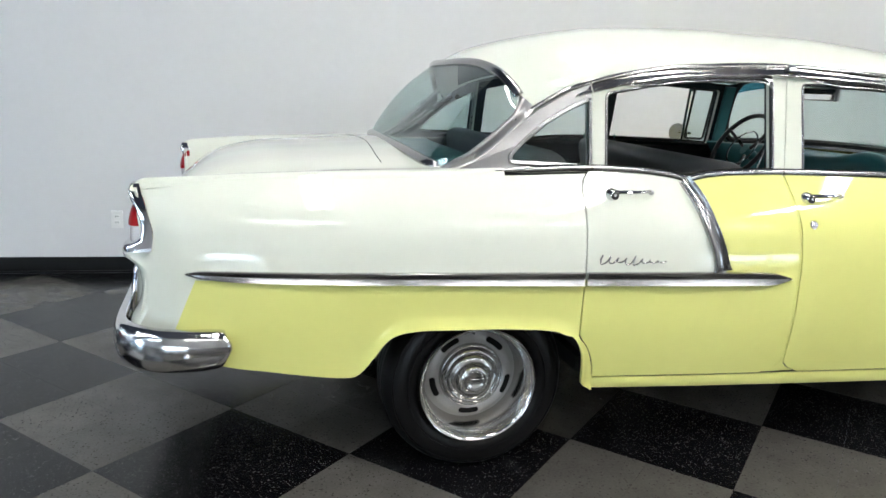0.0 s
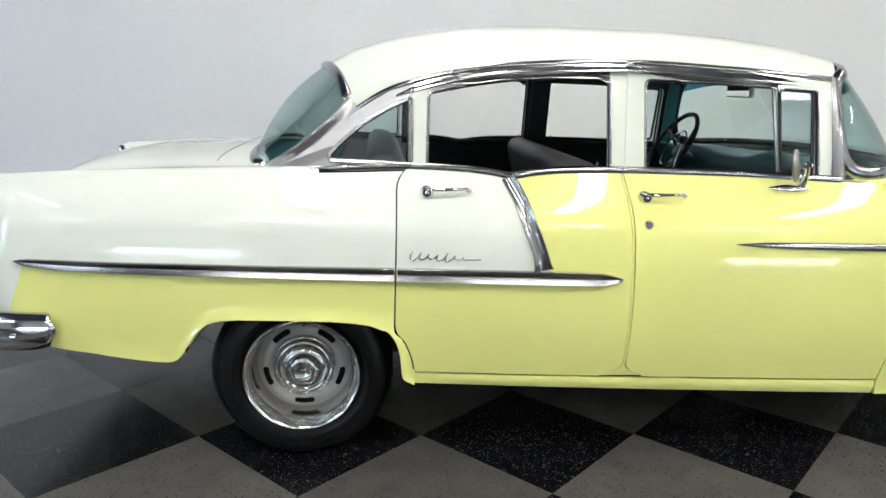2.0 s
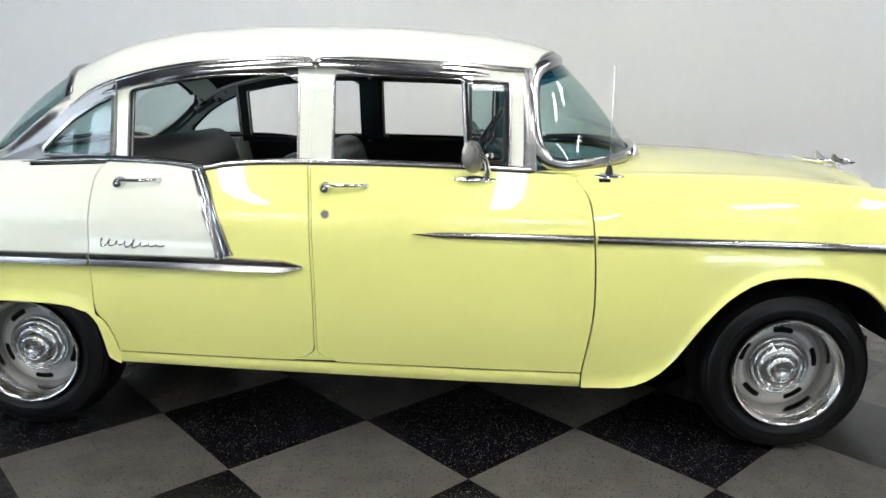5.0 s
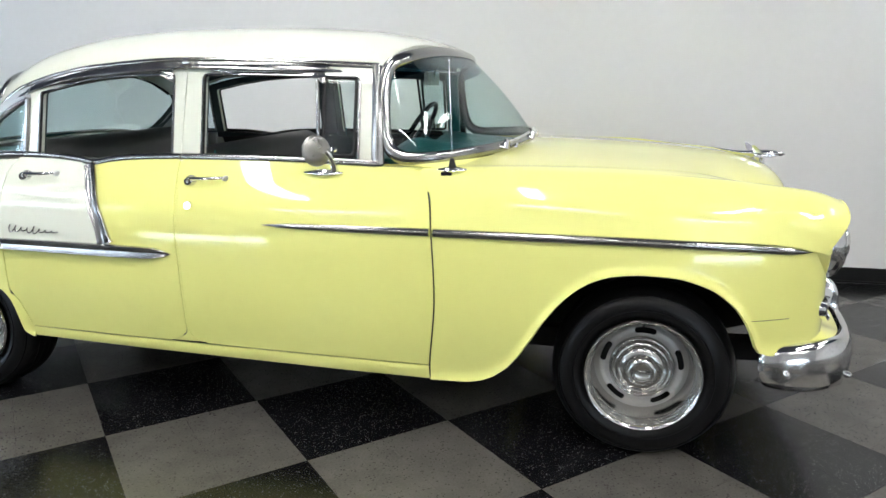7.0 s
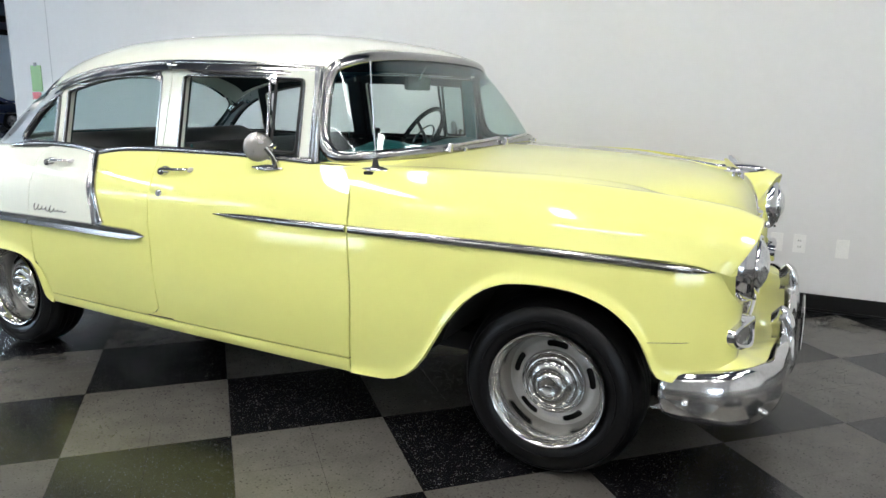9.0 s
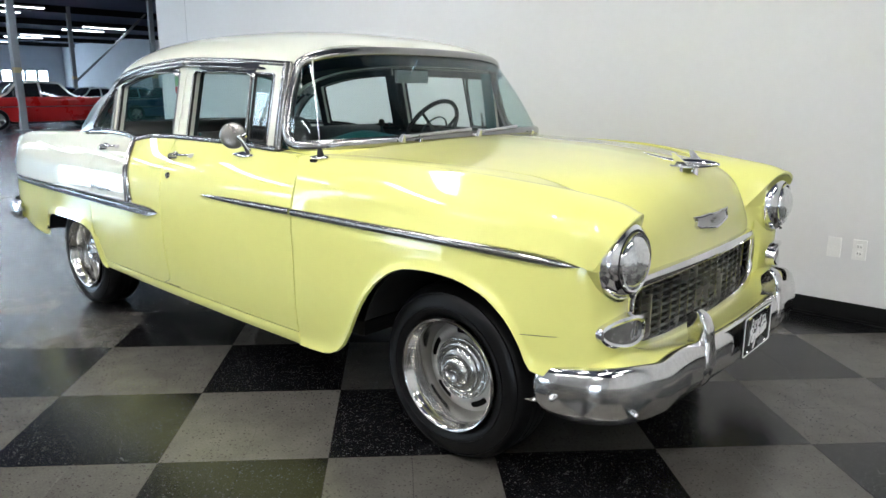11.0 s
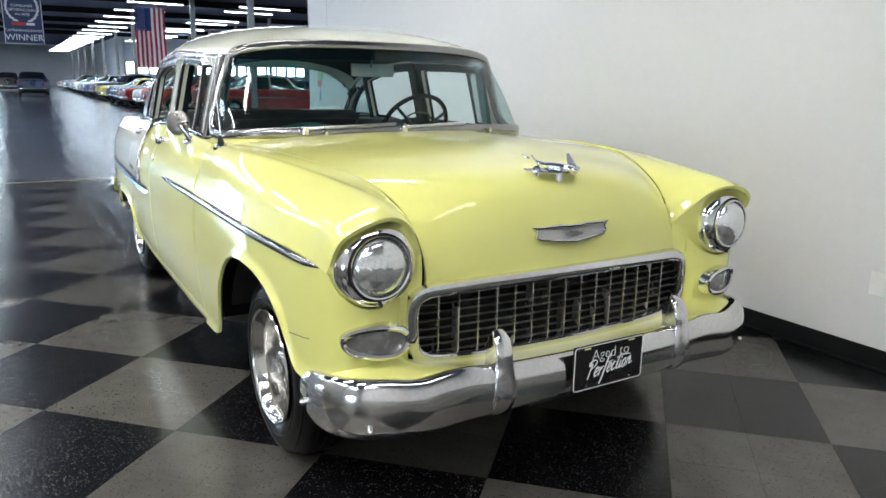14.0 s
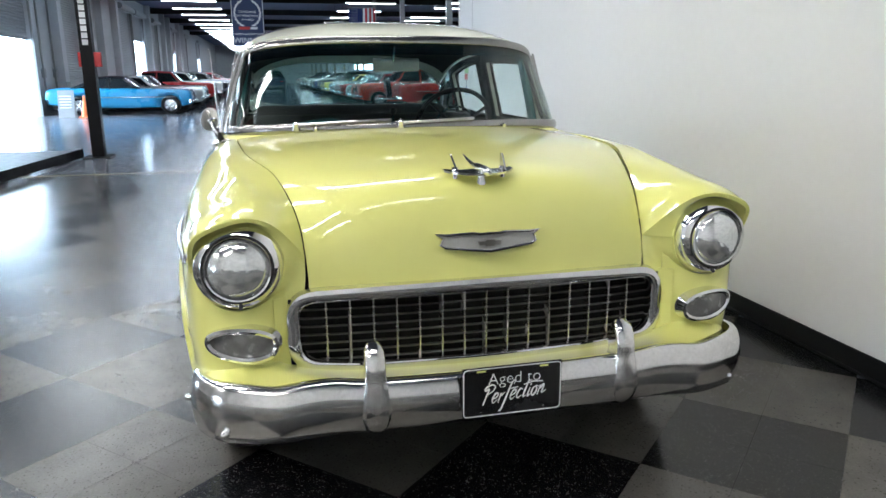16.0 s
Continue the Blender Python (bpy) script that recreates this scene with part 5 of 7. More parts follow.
# headlights and parking lights
for sgn in (1, -1):
    c = (HEAD_X, -sgn * HEAD_Y[sgn], 0.814)
    ax = (1, -sgn * 0.03, 0.02)
    hl = link("headlight", *revolve([(0.090, 0.0), (0.094, 0.045), (0.098, 0.048), (0.110, 0.040), (0.119, 0.026), (0.1235, 0.004), (0.1235, -0.09), (0.08, -0.09), (0.085, -0.01)], c, ax, 56), chrome, car, "round headlight in a chrome bezel")
    link("headlight_gasket", *revolve([(0.091, 0.030), (0.0945, 0.049), (0.087, 0.046), (0.086, 0.028)], c, ax, 48), blackseal, hl)
    link("headlight_ring", *revolve([(0.083, 0.040), (0.085, 0.056), (0.090, 0.057), (0.0925, 0.050), (0.091, 0.03)], c, ax, 48), chrome, hl)
    link("headlight_lens", *revolve([(0.0, 0.083), (0.02, 0.082), (0.045, 0.076), (0.068, 0.064), (0.083, 0.050), (0.084, 0.02), (0.0, 0.018)], c, ax, 40), head_lens, hl, "glass sealed-beam lens")
    link("bezel_screw", *revolve([(0.0, 0.006), (0.005, 0.005), (0.006, -0.004)], (HEAD_X + 0.047, -sgn * HEAD_Y[sgn], 0.705), (1, 0, -0.3), 12), blackseal, hl)
    # inner wall under the fender's hood
    link("headlight_bucket", *revolve([(0.125, -0.14), (0.126, 0.0), (0.124, 0.0), (0.124, -0.14)], c, ax, 48), yellow, hl)
    # parking light: a leaning oval
    w = np.linspace(0, 2 * math.pi, 48, endpoint=False)
    py = 0.730 + 0.094 * np.cos(w)
    pz = 0.592 + 0.044 * np.sign(np.sin(w)) * np.abs(np.sin(w))**0.85 * (1 - 0.10 * np.cos(w)) + 0.005 * np.cos(w)
    px = 3.534 - 0.045 * ((py - 0.675) / 0.15)**2 * (py > 0.675) - 0.012 * ((0.675 - py) / 0.1)**2 * (py < 0.675)
    ease = 0.5 * (HEAD_Y[sgn] - 0.728)
    loop = np.stack([px + 0.8 * ease, -sgn * (py + ease), pz], 1)
    pl = link("parking_light", *sweep(loop, [(0.016, -0.008), (0.020, 0), (0.016, 0.008), (-0.02, 0.010), (-0.02, -0.010)], (1, -sgn * 0.25, 0), closed=True), chrome, car, "oval chrome parking light")
    cen = loop.mean(0) + np.array([0.010, 0, 0])
    rings = [cen + (loop - cen) * f + np.array([0.012 * (1 - f * f), 0, 0]) for f in (0.94, 0.7, 0.4, 0.12)]
    verts = np.concatenate(rings + [cen[None] + np.array([[0.012, 0, 0]])])
    faces = [(r * 48 + k, r * 48 + (k + 1) % 48, (r + 1) * 48 + (k + 1) % 48, (r + 1) * 48 + k) for r in range(3) for k in range(48)] + [(144 + k, 144 + (k + 1) % 48, 192) for k in range(48)]
    link("parking_lens", verts, faces, park_lens, pl, "ribbed clear lens")
    # the seam between fender and lower front panel
    xs = np.linspace(3.252, 3.445, 12)
    zs = np.linspace(0.566, 0.586, 12)
    tube("fender_seam", np.stack([xs, -sgn * (np.interp(xs, [3.2, 3.36, 3.455], [0.910, 0.885, 0.845]) + 0.0025), zs], 1), 0.0010, blackseal, car, "", (0, -sgn, 0), 6)

# bumpers
REAR_BUMP = [
    (-0.786, 0.884, 0.512, 0.455), (-0.790, 0.888, 0.530, 0.432), (-0.805, 0.890, 0.539, 0.412), (-0.845, 0.892, 0.541, 0.402), (-0.92, 0.892, 0.543, 0.398), (-1.00, 0.880, 0.546, 0.398), (-1.07, 0.838, 0.549, 0.402), (-1.115, 0.77, 0.548, 0.408), (-1.135, 0.66, 0.545, 0.410),
    (-1.145, 0.45, 0.545, 0.412), (-1.155, 0.2, 0.545, 0.412), (-1.157, 0.0, 0.545, 0.412),
]


def bumper(name, rows, way, label, shift=0.0):
    half = spl(rows, 60)
    full = np.concatenate([half, (half * np.array([1, -1, 1, 1]))[-2::-1]])
    prof = [(-0.030, 0.0), (-0.006, -0.004), (0.002, 0.05), (0.008, 0.20), (0.011, 0.42), (0.0105, 0.62), (0.007, 0.80), (0.0, 0.94), (-0.006, 0.985), (-0.013, 1.0), (-0.017, 0.985), (-0.012, 0.9), (-0.004, 0.7), (0.002, 0.42), (0.0, 0.2), (-0.018, 0.03)]
    full = full + np.array([0, shift, 0, 0])
    t = np.gradient(full[:, :2], axis=0)
    n = np.stack([t[:, 1], -t[:, 0]], 1)
    n /= np.linalg.norm(n, axis=1, keepdims=True)
    c = np.array([2.9 if way > 0 else -0.5, 0])
    n *= np.sign(np.sum(n * (full[:, :2] - c), axis=1, keepdims=True))
    m = len(prof)
    verts, faces = [], []
    for (x, y, zt, zb), nn in zip(full, n):
        for d, f in prof:
            verts.append((x + nn[0] * d * 1.5, y + nn[1] * d * 1.5, zb + (zt - zb) * f))
    for k in range(len(full) - 1):
        for j in range(m):
            faces.append((k * m + j, k * m + (j + 1) % m, (k + 1) * m + (j + 1) % m, (k + 1) * m + j))
    faces += [tuple(range(m)), tuple(range((len(full) - 1) * m, len(full) * m))]
    return link(name, verts, faces, old_chrome, car, label, 60)


fb = bumper("front_bumper", BUMP, 1, "worn chrome wraparound front bumper", 0.012)
rb = bumper("rear_bumper", [(x - 0.036, y, zt + 0.022, zb + 0.032) for x, y, zt, zb in REAR_BUMP], -1, "chrome wraparound rear bumper")


def guard(x, y, z0, z1, way, owner):
    zz = np.linspace(0, 1, 26)
    px = x + way * cub(zz, [0, 0.10, 0.30, 0.55, 0.75, 0.90, 1.0], [-0.010, 0.020, 0.036, 0.034, 0.030, 0.016, -0.010])
    path = np.stack([px, np.full(26, y), z0 + (z1 - z0) * zz], 1)
    w = cub(zz, [0, 0.06, 0.25, 0.5, 0.68, 0.84, 0.95, 1.0], [0.75, 1.0, 1.12, 0.92, 0.76, 0.76, 0.72, 0.50])
    prof = [(0.024 * math.cos(a)**0.7 if abs(a) < 1.55 else 0.0, 0.040 * math.sin(a)) for a in np.linspace(-math.pi / 2, math.pi / 2, 15)] + [(-0.035, 0.041), (-0.075, 0.036), (-0.075, -0.036), (-0.035, -0.041)]
    return link("bumper_guard", *sweep(path, prof, (way, 0, 0.05), w), old_chrome, owner, "upright chrome bumper guard", 45)


for y in (-0.382, 0.382):
    guard(3.626, y + 0.006, 0.336, 0.592, 1, fb)
    guard(-1.118, y * 1.05, 0.44, 0.684, -1, rb)
for sgn in (1, -1):
    for x, y, z, way in ((3.385, 0.902, 0.388, (0, -sgn, 0)), (3.605, 0.792, 0.362, (0.75, -sgn * 0.6, 0))):
        link("bumper_bolt", *revolve([(0.0, 0.016), (0.006, 0.015), (0.0095, 0.010), (0.011, 0.002), (0.011, -0.01)], (x, -sgn * y, z), way, 16), chrome, fb)
    link("bumper_bolt", *revolve([(0.0, 0.016), (0.006, 0.015), (0.0095, 0.010), (0.011, 0.002), (0.011, -0.01)], (-0.940, -sgn * 0.904, 0.488), (0, -sgn, 0), 16), chrome, rb)

# show plate
PY = 0.014
plate = part("show_plate", box(bmesh.new(), 3.694, PY - 0.150, 0.370, 3.700, PY + 0.150, 0.520, 0.0), plate_black, car, "black show plate with white lettering")
link("plate_border", *sweep(np.array([(3.701, p[0], p[1]) for p in rounded([(PY - 0.147, 0.373), (PY + 0.147, 0.373), (PY + 0.147, 0.517), (PY - 0.147, 0.517)], 0.012)]), [(0.0012, -0.0011), (0.0012, 0.0011), (-0.001, 0.0011), (-0.001, -0.0011)], (1, 0, 0), closed=True), white_ink, plate)


def text(name, body, size, m, material, parent, extrude=0.0006, shear=0.0, align="CENTER", spacing=1.0, bold=0.0):
    """Writing in the built-in font, as a mesh."""
    cu = bpy.data.curves.new(name, "FONT")
    cu.body, cu.size, cu.extrude, cu.shear, cu.align_x, cu.align_y, cu.space_character = body, size, extrude, shear, align, "CENTER", spacing
    cu.offset = bold
    tmp = new(name, cu)
    me = bpy.data.meshes.new_from_object(tmp)
    bpy.data.objects.remove(tmp)
    me.materials.clear()
    me.materials.append(material)
    ob = new(name, me)
    ob.matrix_basis = m
    ob.parent = parent
    return ob


FACE_X = Matrix(((0, 0, 1, 0), (1, 0, 0, 0), (0, 1, 0, 0), (0, 0, 0, 1)))      # writing that faces +x
text("plate_lettering", "Aged to", 0.050, Matrix.Translation((3.7008, PY + 0.006, 0.481)) @ FACE_X, white_ink, plate, bold=-0.0010)
# "Perfection" in a brushed hand: each letter a stroke on a rising, slanted line
SCRIPT = {
    "P": (1.05, [(0.30, 0.0), (0.38, 0.8), (0.45, 1.5), (0.15, 1.35), (0.10, 1.65), (0.60, 1.85), (1.00, 1.60), (0.85, 1.20), (0.42, 0.95)]),
    "e": (0.62, [(0.05, 0.42), (0.45, 0.60), (0.42, 0.92), (0.18, 0.90), (0.05, 0.45), (0.22, 0.05), (0.55, 0.30)]),
    "r": (0.55, [(0.08, 0.0), (0.15, 0.85), (0.20, 0.60), (0.48, 0.92)]),
    "f": (0.55, [(-0.15, -0.85), (0.05, -0.70), (0.22, 0.6), (0.35, 1.70), (0.60, 1.85), (0.62, 1.50)]),
    "c": (0.58, [(0.50, 0.80), (0.25, 0.92), (0.06, 0.45), (0.22, 0.05), (0.55, 0.25)]),
    "t": (0.50, [(0.30, 1.65), (0.18, 0.6), (0.18, 0.10), (0.45, 0.15)]),
    "i": (0.36, [(0.14, 0.85), (0.08, 0.25), (0.14, 0.02), (0.34, 0.20)]),
    "o": (0.64, [(0.40, 0.90), (0.10, 0.70), (0.10, 0.15), (0.36, 0.05), (0.52, 0.45), (0.38, 0.88), (0.62, 0.80)]),
    "n": (0.75, [(0.08, 0.0), (0.15, 0.85), (0.18, 0.55), (0.42, 0.92), (0.50, 0.60), (0.48, 0.10), (0.85, 0.30)]),
}


def script(word, y0, z0, size, rise):
    at = 0.0
    for ch in word:
        wide, pts = SCRIPT[ch]
        c = spl([(at + px + 0.32 * pz, pz, 0.0) for px, pz in pts], 5 * len(pts))
        path = np.stack([np.full(len(c), 3.7012), y0 + size * c[:, 0], z0 + size * (c[:, 1] + rise * c[:, 0])], 1)
        u = np.linspace(0, 1, len(c))
        tube("plate_lettering", path, 0.0019, white_ink, plate, "", (1, 0, 0), 6, np.interp(u, [0, 0.3, 0.8, 1], [0.7, 1.3, 1.0, 0.5]))
        at += wide
    return at


script("Perfection", PY - 0.100, 0.404, 0.0315, 0.10)
for path in ([(-0.012, 0.449), (0.0, 0.4495), (0.016, 0.452)], [(0.034, 0.457), (0.062, 0.464), (0.092, 0.462)], [(0.054, 0.452), (0.056, 0.4545), (0.058, 0.457)]):
    tube("lettering_stroke", np.array([(3.7012, PY + a, b) for a, b in path]), 0.0016, white_ink, plate, "", (1, 0, 0), 6)
for y in (PY - 0.095, PY + 0.095):
    link("plate_screw", *revolve([(0.0, 0.003), (0.004, 0.002), (0.005, -0.002)], (3.701, y, 0.383), (1, 0, 0), 12), chrome, plate)
    part("plate_slot", box(bmesh.new(), 3.6995, y - 0.013, 0.507, 3.7012, y + 0.013, 0.512), yellow, plate)

# hood emblem: a bright crest outline with a grey field
loop = [(-0.162, 0.858), (-0.128, 0.855), (-0.05, 0.860), (-0.03, 0.856), (0, 0.857), (0.03, 0.856), (0.05, 0.860), (0.128, 0.855), (0.162, 0.858), (0.142, 0.842), (0.150, 0.822), (0.135, 0.812), (0.06, 0.803), (0, 0.796), (-0.06, 0.803), (-0.135, 0.812), (-0.150, 0.822), (-0.142, 0.842)]
loop = [(y, 0.866 - (0.862 - z) * 0.86 + 0.004) for y, z in loop]
ex = lambda y, z: 3.517 - 0.20 * (z - 0.80) - 0.62 * y * y
pts = np.array([(ex(y, z) + 0.004, y, z) for y, z in loop])
emblem = link("hood_emblem", *sweep(pts, [(0.007, -0.0035), (0.009, 0), (0.007, 0.0035), (-0.01, 0.005), (-0.01, -0.005)], (1, 0, 0.25), closed=True), chrome, car, "chrome crest emblem on the hood")
c = pts.mean(0)
link("emblem_field", [tuple(p + np.array([0.001, 0, 0])) for p in pts] + [tuple(c + np.array([0.004, 0, 0]))], [(k, (k + 1) % len(pts), len(pts)) for k in range(len(pts))], mat("grey_crest_enamel", (0.40, 0.40, 0.38), 0.35, metal=0.5), emblem, "dull grey field of the crest")
bm = box(bmesh.new(), ex(0, 0.83) - 0.002, -0.034, 0.834, ex(0, 0.83) + 0.009, 0.034, 0.845)
box(bm, ex(0, 0.83) - 0.002, -0.014, 0.829, ex(0, 0.83) + 0.009, 0.014, 0.850)
part("emblem_bar", bm, spun_metal, emblem)

# hood ornament: a winged bird-like jet
nose = np.linspace(0, 1, 22)
body_path = np.stack([3.512 - 0.30 * nose, 0 * nose, 1.046 + 0.004 * nose + 0.022 * np.clip((nose - 0.55) / 0.45, 0, 1)**1.4], 1)
rad = cub(nose, [0, 0.04, 0.2, 0.4, 0.6, 0.85, 1.0], [0.25, 0.6, 1.0, 0.95, 0.55, 0.30, 0.08])
orn = link("hood_ornament", *sweep(body_path, circle(0.016, 10), (0, 0, 1), rad), chrome, car, "chrome winged jet ornament on the hood")
for sgn in (1, -1):
    wing = np.array([[(3.490, 0.006, 1.043), (3.385, 0.006, 1.046)], [(3.458, 0.045, 1.040), (3.380, 0.045, 1.043)], [(3.428, 0.085, 1.041), (3.374, 0.085, 1.044)], [(3.395, 0.110, 1.045), (3.368, 0.110, 1.046)]])
    wing[..., 1] *= sgn
    link("ornament_wing", *sheet(net(wing, 12, 5), 0.006, (3.4, 0, 0)), chrome, orn)
    fin = np.array([[(3.425, 0.080, 1.042), (3.378, 0.080, 1.042)], [(3.398, 0.083, 1.066), (3.366, 0.083, 1.066)], [(3.372, 0.086, 1.088), (3.360, 0.086, 1.088)]])
    fin[..., 1] *= sgn
    link("ornament_fin", *sheet(net(fin, 10, 5), 0.006, (3.4, 0, 1.05)), chrome, orn)
    link("ornament_foot", *revolve([(0.011, 0.028), (0.009, 0.012), (0.010, -0.022)], (3.395, sgn * 0.076, 1.024), (0, 0, 1), 14), chrome, orn)
link("ornament_pedestal", *revolve([(0.010, 0.026), (0.011, 0.010), (0.018, -0.018)], (3.42, 0, 1.018), (0.15, 0, 1), 20), chrome, orn)
tube("hood_ridge", np.stack([np.linspace(2.62, 3.22, 24), np.zeros(24), cub(np.linspace(2.62, 3.22, 24), [2.62, 2.9, 3.15, 3.22], [1.0985, 1.0825, 1.0585, 1.045])], 1), 0.0035, yellow, hood, "", (0, 0, 1), 8)

# side mirrors
for sgn in (1, -1):
    m = link("side_mirror", *revolve([(0.0, 0.004), (0.03, 0.0035), (0.050, 0.001), (0.057, -0.004), (0.058, -0.010), (0.054, -0.013), (0.053, -0.010), (0.0, -0.010)], (1.728, -sgn * 0.890, 1.116), (0.77, -sgn * 0.62, 0.12), 36), spun_metal, car, "round brushed metal door mirror")
    u = np.linspace(0, 1, 10)
    link("mirror_stalk", *sweep(np.stack([1.775 - 0.035 * u**2 + 0.02 * u, -sgn * (0.842 + 0.045 * u), 1.034 + 0.080 * u], 1), circle(0.0115, 8), (1, 0, 0), np.interp(u, [0, 0.5, 1], [1.5, 0.9, 1.0])), chrome, m)
    base = np.stack([np.linspace(1.655, 1.808, 14), np.full(14, -sgn * 0.846), 1.030 + 0 * np.linspace(0, 1, 14)], 1)
    link("mirror_base", *sweep(base, oval(0.013, 0.022), (0, -sgn * 0.4, 1), np.clip(np.sin(np.linspace(0.12, 3.02, 14)), 0.25, 1)), chrome, m)
    link("mirror_knob", *revolve([(0.0, 0.010), (0.012, 0.008), (0.018, 0.0), (0.014, -0.008), (0.0, -0.010)], (1.780, -sgn * 0.866, 1.118), (0, 0, 1), 18), chrome, m)

# aerial on the passenger fender
ant = link("aerial", *revolve([(0.0, 0.040), (0.007, 0.038), (0.012, 0.020), (0.015, 0.006), (0.015, 0.0)], (2.218, -0.815, 1.050), (0, -0.1, 1), 20), blackseal, car, "thin chrome radio aerial on a black grommet")
tube("aerial_mast", np.array([(2.218, -0.815, 1.082), (2.214, -0.825, 1.26), (2.212, -0.835, 1.430)]), 0.0022, chrome, ant, "thin chrome mast", (1, 0, 0), 8)
link("aerial_tip", *revolve([(0.0, 0.006), (0.004, 0.003), (0.004, -0.003), (0.0, -0.006)], (2.212, -0.835, 1.432), (0, 0, 1), 12), chrome, ant)
link("aerial_base", *sweep(np.stack([np.linspace(2.165, 2.272, 12), np.full(12, -0.818), np.full(12, 1.048)], 1), oval(0.010, 0.026), (0, -0.15, 1), np.clip(np.sin(np.linspace(0.15, 2.99, 12)), 0.3, 1)), chrome, ant)

# wipers
def on_glass(y, up, out):
    """A point on the windscreen at y, up its height, lifted off by out."""
    q = np.clip(np.asarray(y) / 0.80, -1, 1)
    return screen(np.sign(q) * np.arcsin(np.abs(q)**(1 / 0.82)) * 2 / math.pi, np.asarray(up) + 0 * q) + np.array([out, 0, out * 0.6])


for y0, y1 in ((-0.50, -0.10), (-0.06, 0.28)):
    foot = on_glass(np.array([y0]), 0.0, 0.020)[0]
    w = link("wiper", *revolve([(0.0, 0.022), (0.011, 0.020), (0.014, 0.008), (0.019, -0.010)], tuple(foot), (0.4, 0, 1), 18), chrome, car, "bright windscreen wiper")
    u = np.linspace(0, 1, 12)
    tube("wiper_arm", on_glass(y0 + (y1 - y0) * 0.62 * u, 0.01 + 0.030 * u, 0.026), 0.0060, handle_metal, w, "", (0, 0, 1), 6, np.interp(u, [0, 0.2, 1], [1.5, 1.0, 0.7]))
    u = np.linspace(0, 1, 20)
    link("wiper_blade", *sweep(on_glass(y0 + 0.05 + (y1 - y0 - 0.05) * u, 0.022 + 0.030 * u, 0.018), [(0.009, -0.0045), (0.009, 0.0045), (-0.010, 0.002), (-0.010, -0.002)], (1, 0, 0.7)), handle_metal, w)
for y in (-0.42, 0.42):
    link("washer_nozzle", *revolve([(0.0, 0.016), (0.008, 0.014), (0.010, 0.0)], (2.40, y, 1.098), (0.3, 0, 1), 14), chrome, car)

# wheels
def wheel(x, sgn):
    y, dish = (0.820 if x > 1 else 0.810), 0.032
    face, hub = (x, -sgn * y, 0.325), (x, -sgn * (y + dish), 0.325)
    ax = (0, -sgn, 0)
    w = link("wheel", *revolve([(0.318, -0.035), (0.3255, -0.055), (0.326, -0.11), (0.3255, -0.165), (0.316, -0.190), (0.285, -0.208), (0.225, -0.205), (0.20, -0.19), (0.20, -0.02), (0.212, -0.004), (0.222, 0.004), (0.238, 0.010), (0.262, 0.010), (0.290, 0.000), (0.308, -0.015), (0.318, -0.035)], hub, ax, 72), rubber, car, "black tyre on a slotted silver wheel")
    for r, h in ((0.246, 0.0108), (0.297, -0.003)):
        link("tyre_ridge", *revolve([(r - 0.003, h - 0.002), (r - 0.001, h + 0.0022), (r + 0.001, h + 0.002), (r + 0.003, h - 0.003)], hub, ax, 64), rubber, w)
    for h in (-0.075, -0.11, -0.145):
        link("tread_groove", *revolve([(0.3262, h - 0.004), (0.3275, h - 0.003), (0.3275, h + 0.020), (0.3262, h + 0.021)], hub, ax, 72), rubber, w)
    rim = link("rim", *revolve([(0.206, 0.004), (0.2095, 0.012), (0.206, 0.018), (0.200, 0.016), (0.195, 0.006), (0.191, -0.004), (0.185, -0.012), (0.180, -0.030), (0.178, -0.052), (0.173, -0.072), (0.170, -0.09 - dish), (0.19, -0.09 - dish), (0.205, -0.02)], hub, ax, 72), wheel_chrome, w, "polished trim ring")
    # slotted disc
    n, verts, faces = 240, [], []
    rr = [(0.174, -0.076), (0.166, -0.070), (0.1515, -0.058), (0.147, -0.056), (0.135, -0.054), (0.1305, -0.0545), (0.118, -0.058), (0.112, -0.064), (0.100, -0.066), (0.080, -0.064)]
    a0 = radians(18 if x < 1 else 50)
    for k in range(n):
        a = 2 * math.pi * k / n
        verts += [(x + r * math.cos(a), -sgn * (y + h), 0.325 + r * math.sin(a)) for r, h in rr]
    m = len(rr)
    for k in range(n):
        a = (2 * math.pi * (k + 0.5) / n - a0) % (2 * math.pi / 5)
        slot = abs(a - math.pi / 5) < 0.27
        for j in range(m - 1):
            if slot and (j == 3 or (j in (2, 4) and abs(a - math.pi / 5) < 0.245)):
                continue
            p, q = k * m, ((k + 1) % n) * m
            faces.append((p + j, q + j, q + j + 1, p + j + 1))
    link("wheel_disc", verts, faces, wheel_silver, w, "silver disc with five slots")
    link("wheel_back", *revolve([(0.0, -0.095), (0.17, -0.090), (0.17, -0.11), (0.0, -0.11)], face, ax, 32), underbody, w)
    link("hub_cap", *revolve([(0.117, -0.066), (0.117, -0.048), (0.114, -0.040), (0.110, -0.038), (0.107, -0.039), (0.103, -0.032), (0.096, -0.026), (0.090, -0.0245), (0.087, -0.026), (0.083, -0.020), (0.070, -0.013), (0.060, -0.010), (0.056, -0.011), (0.052, -0.004), (0.046, 0.003), (0.040, 0.0075), (0.034, 0.007), (0.032, 0.005), (0.0, 0.006)], face, ax, 48), hub_metal, w, "polished stepped hub cap")
    link("cap_ring", *revolve([(0.030, 0.0055), (0.0315, 0.008), (0.0335, 0.008), (0.034, 0.0055)], face, ax, 32), chrome, w)
    bm = box(bmesh.new(), x - 0.011, min(-sgn * (y + 0.005), -sgn * (y + 0.008)), 0.321, x + 0.011, max(-sgn * (y + 0.005), -sgn * (y + 0.008)), 0.329)
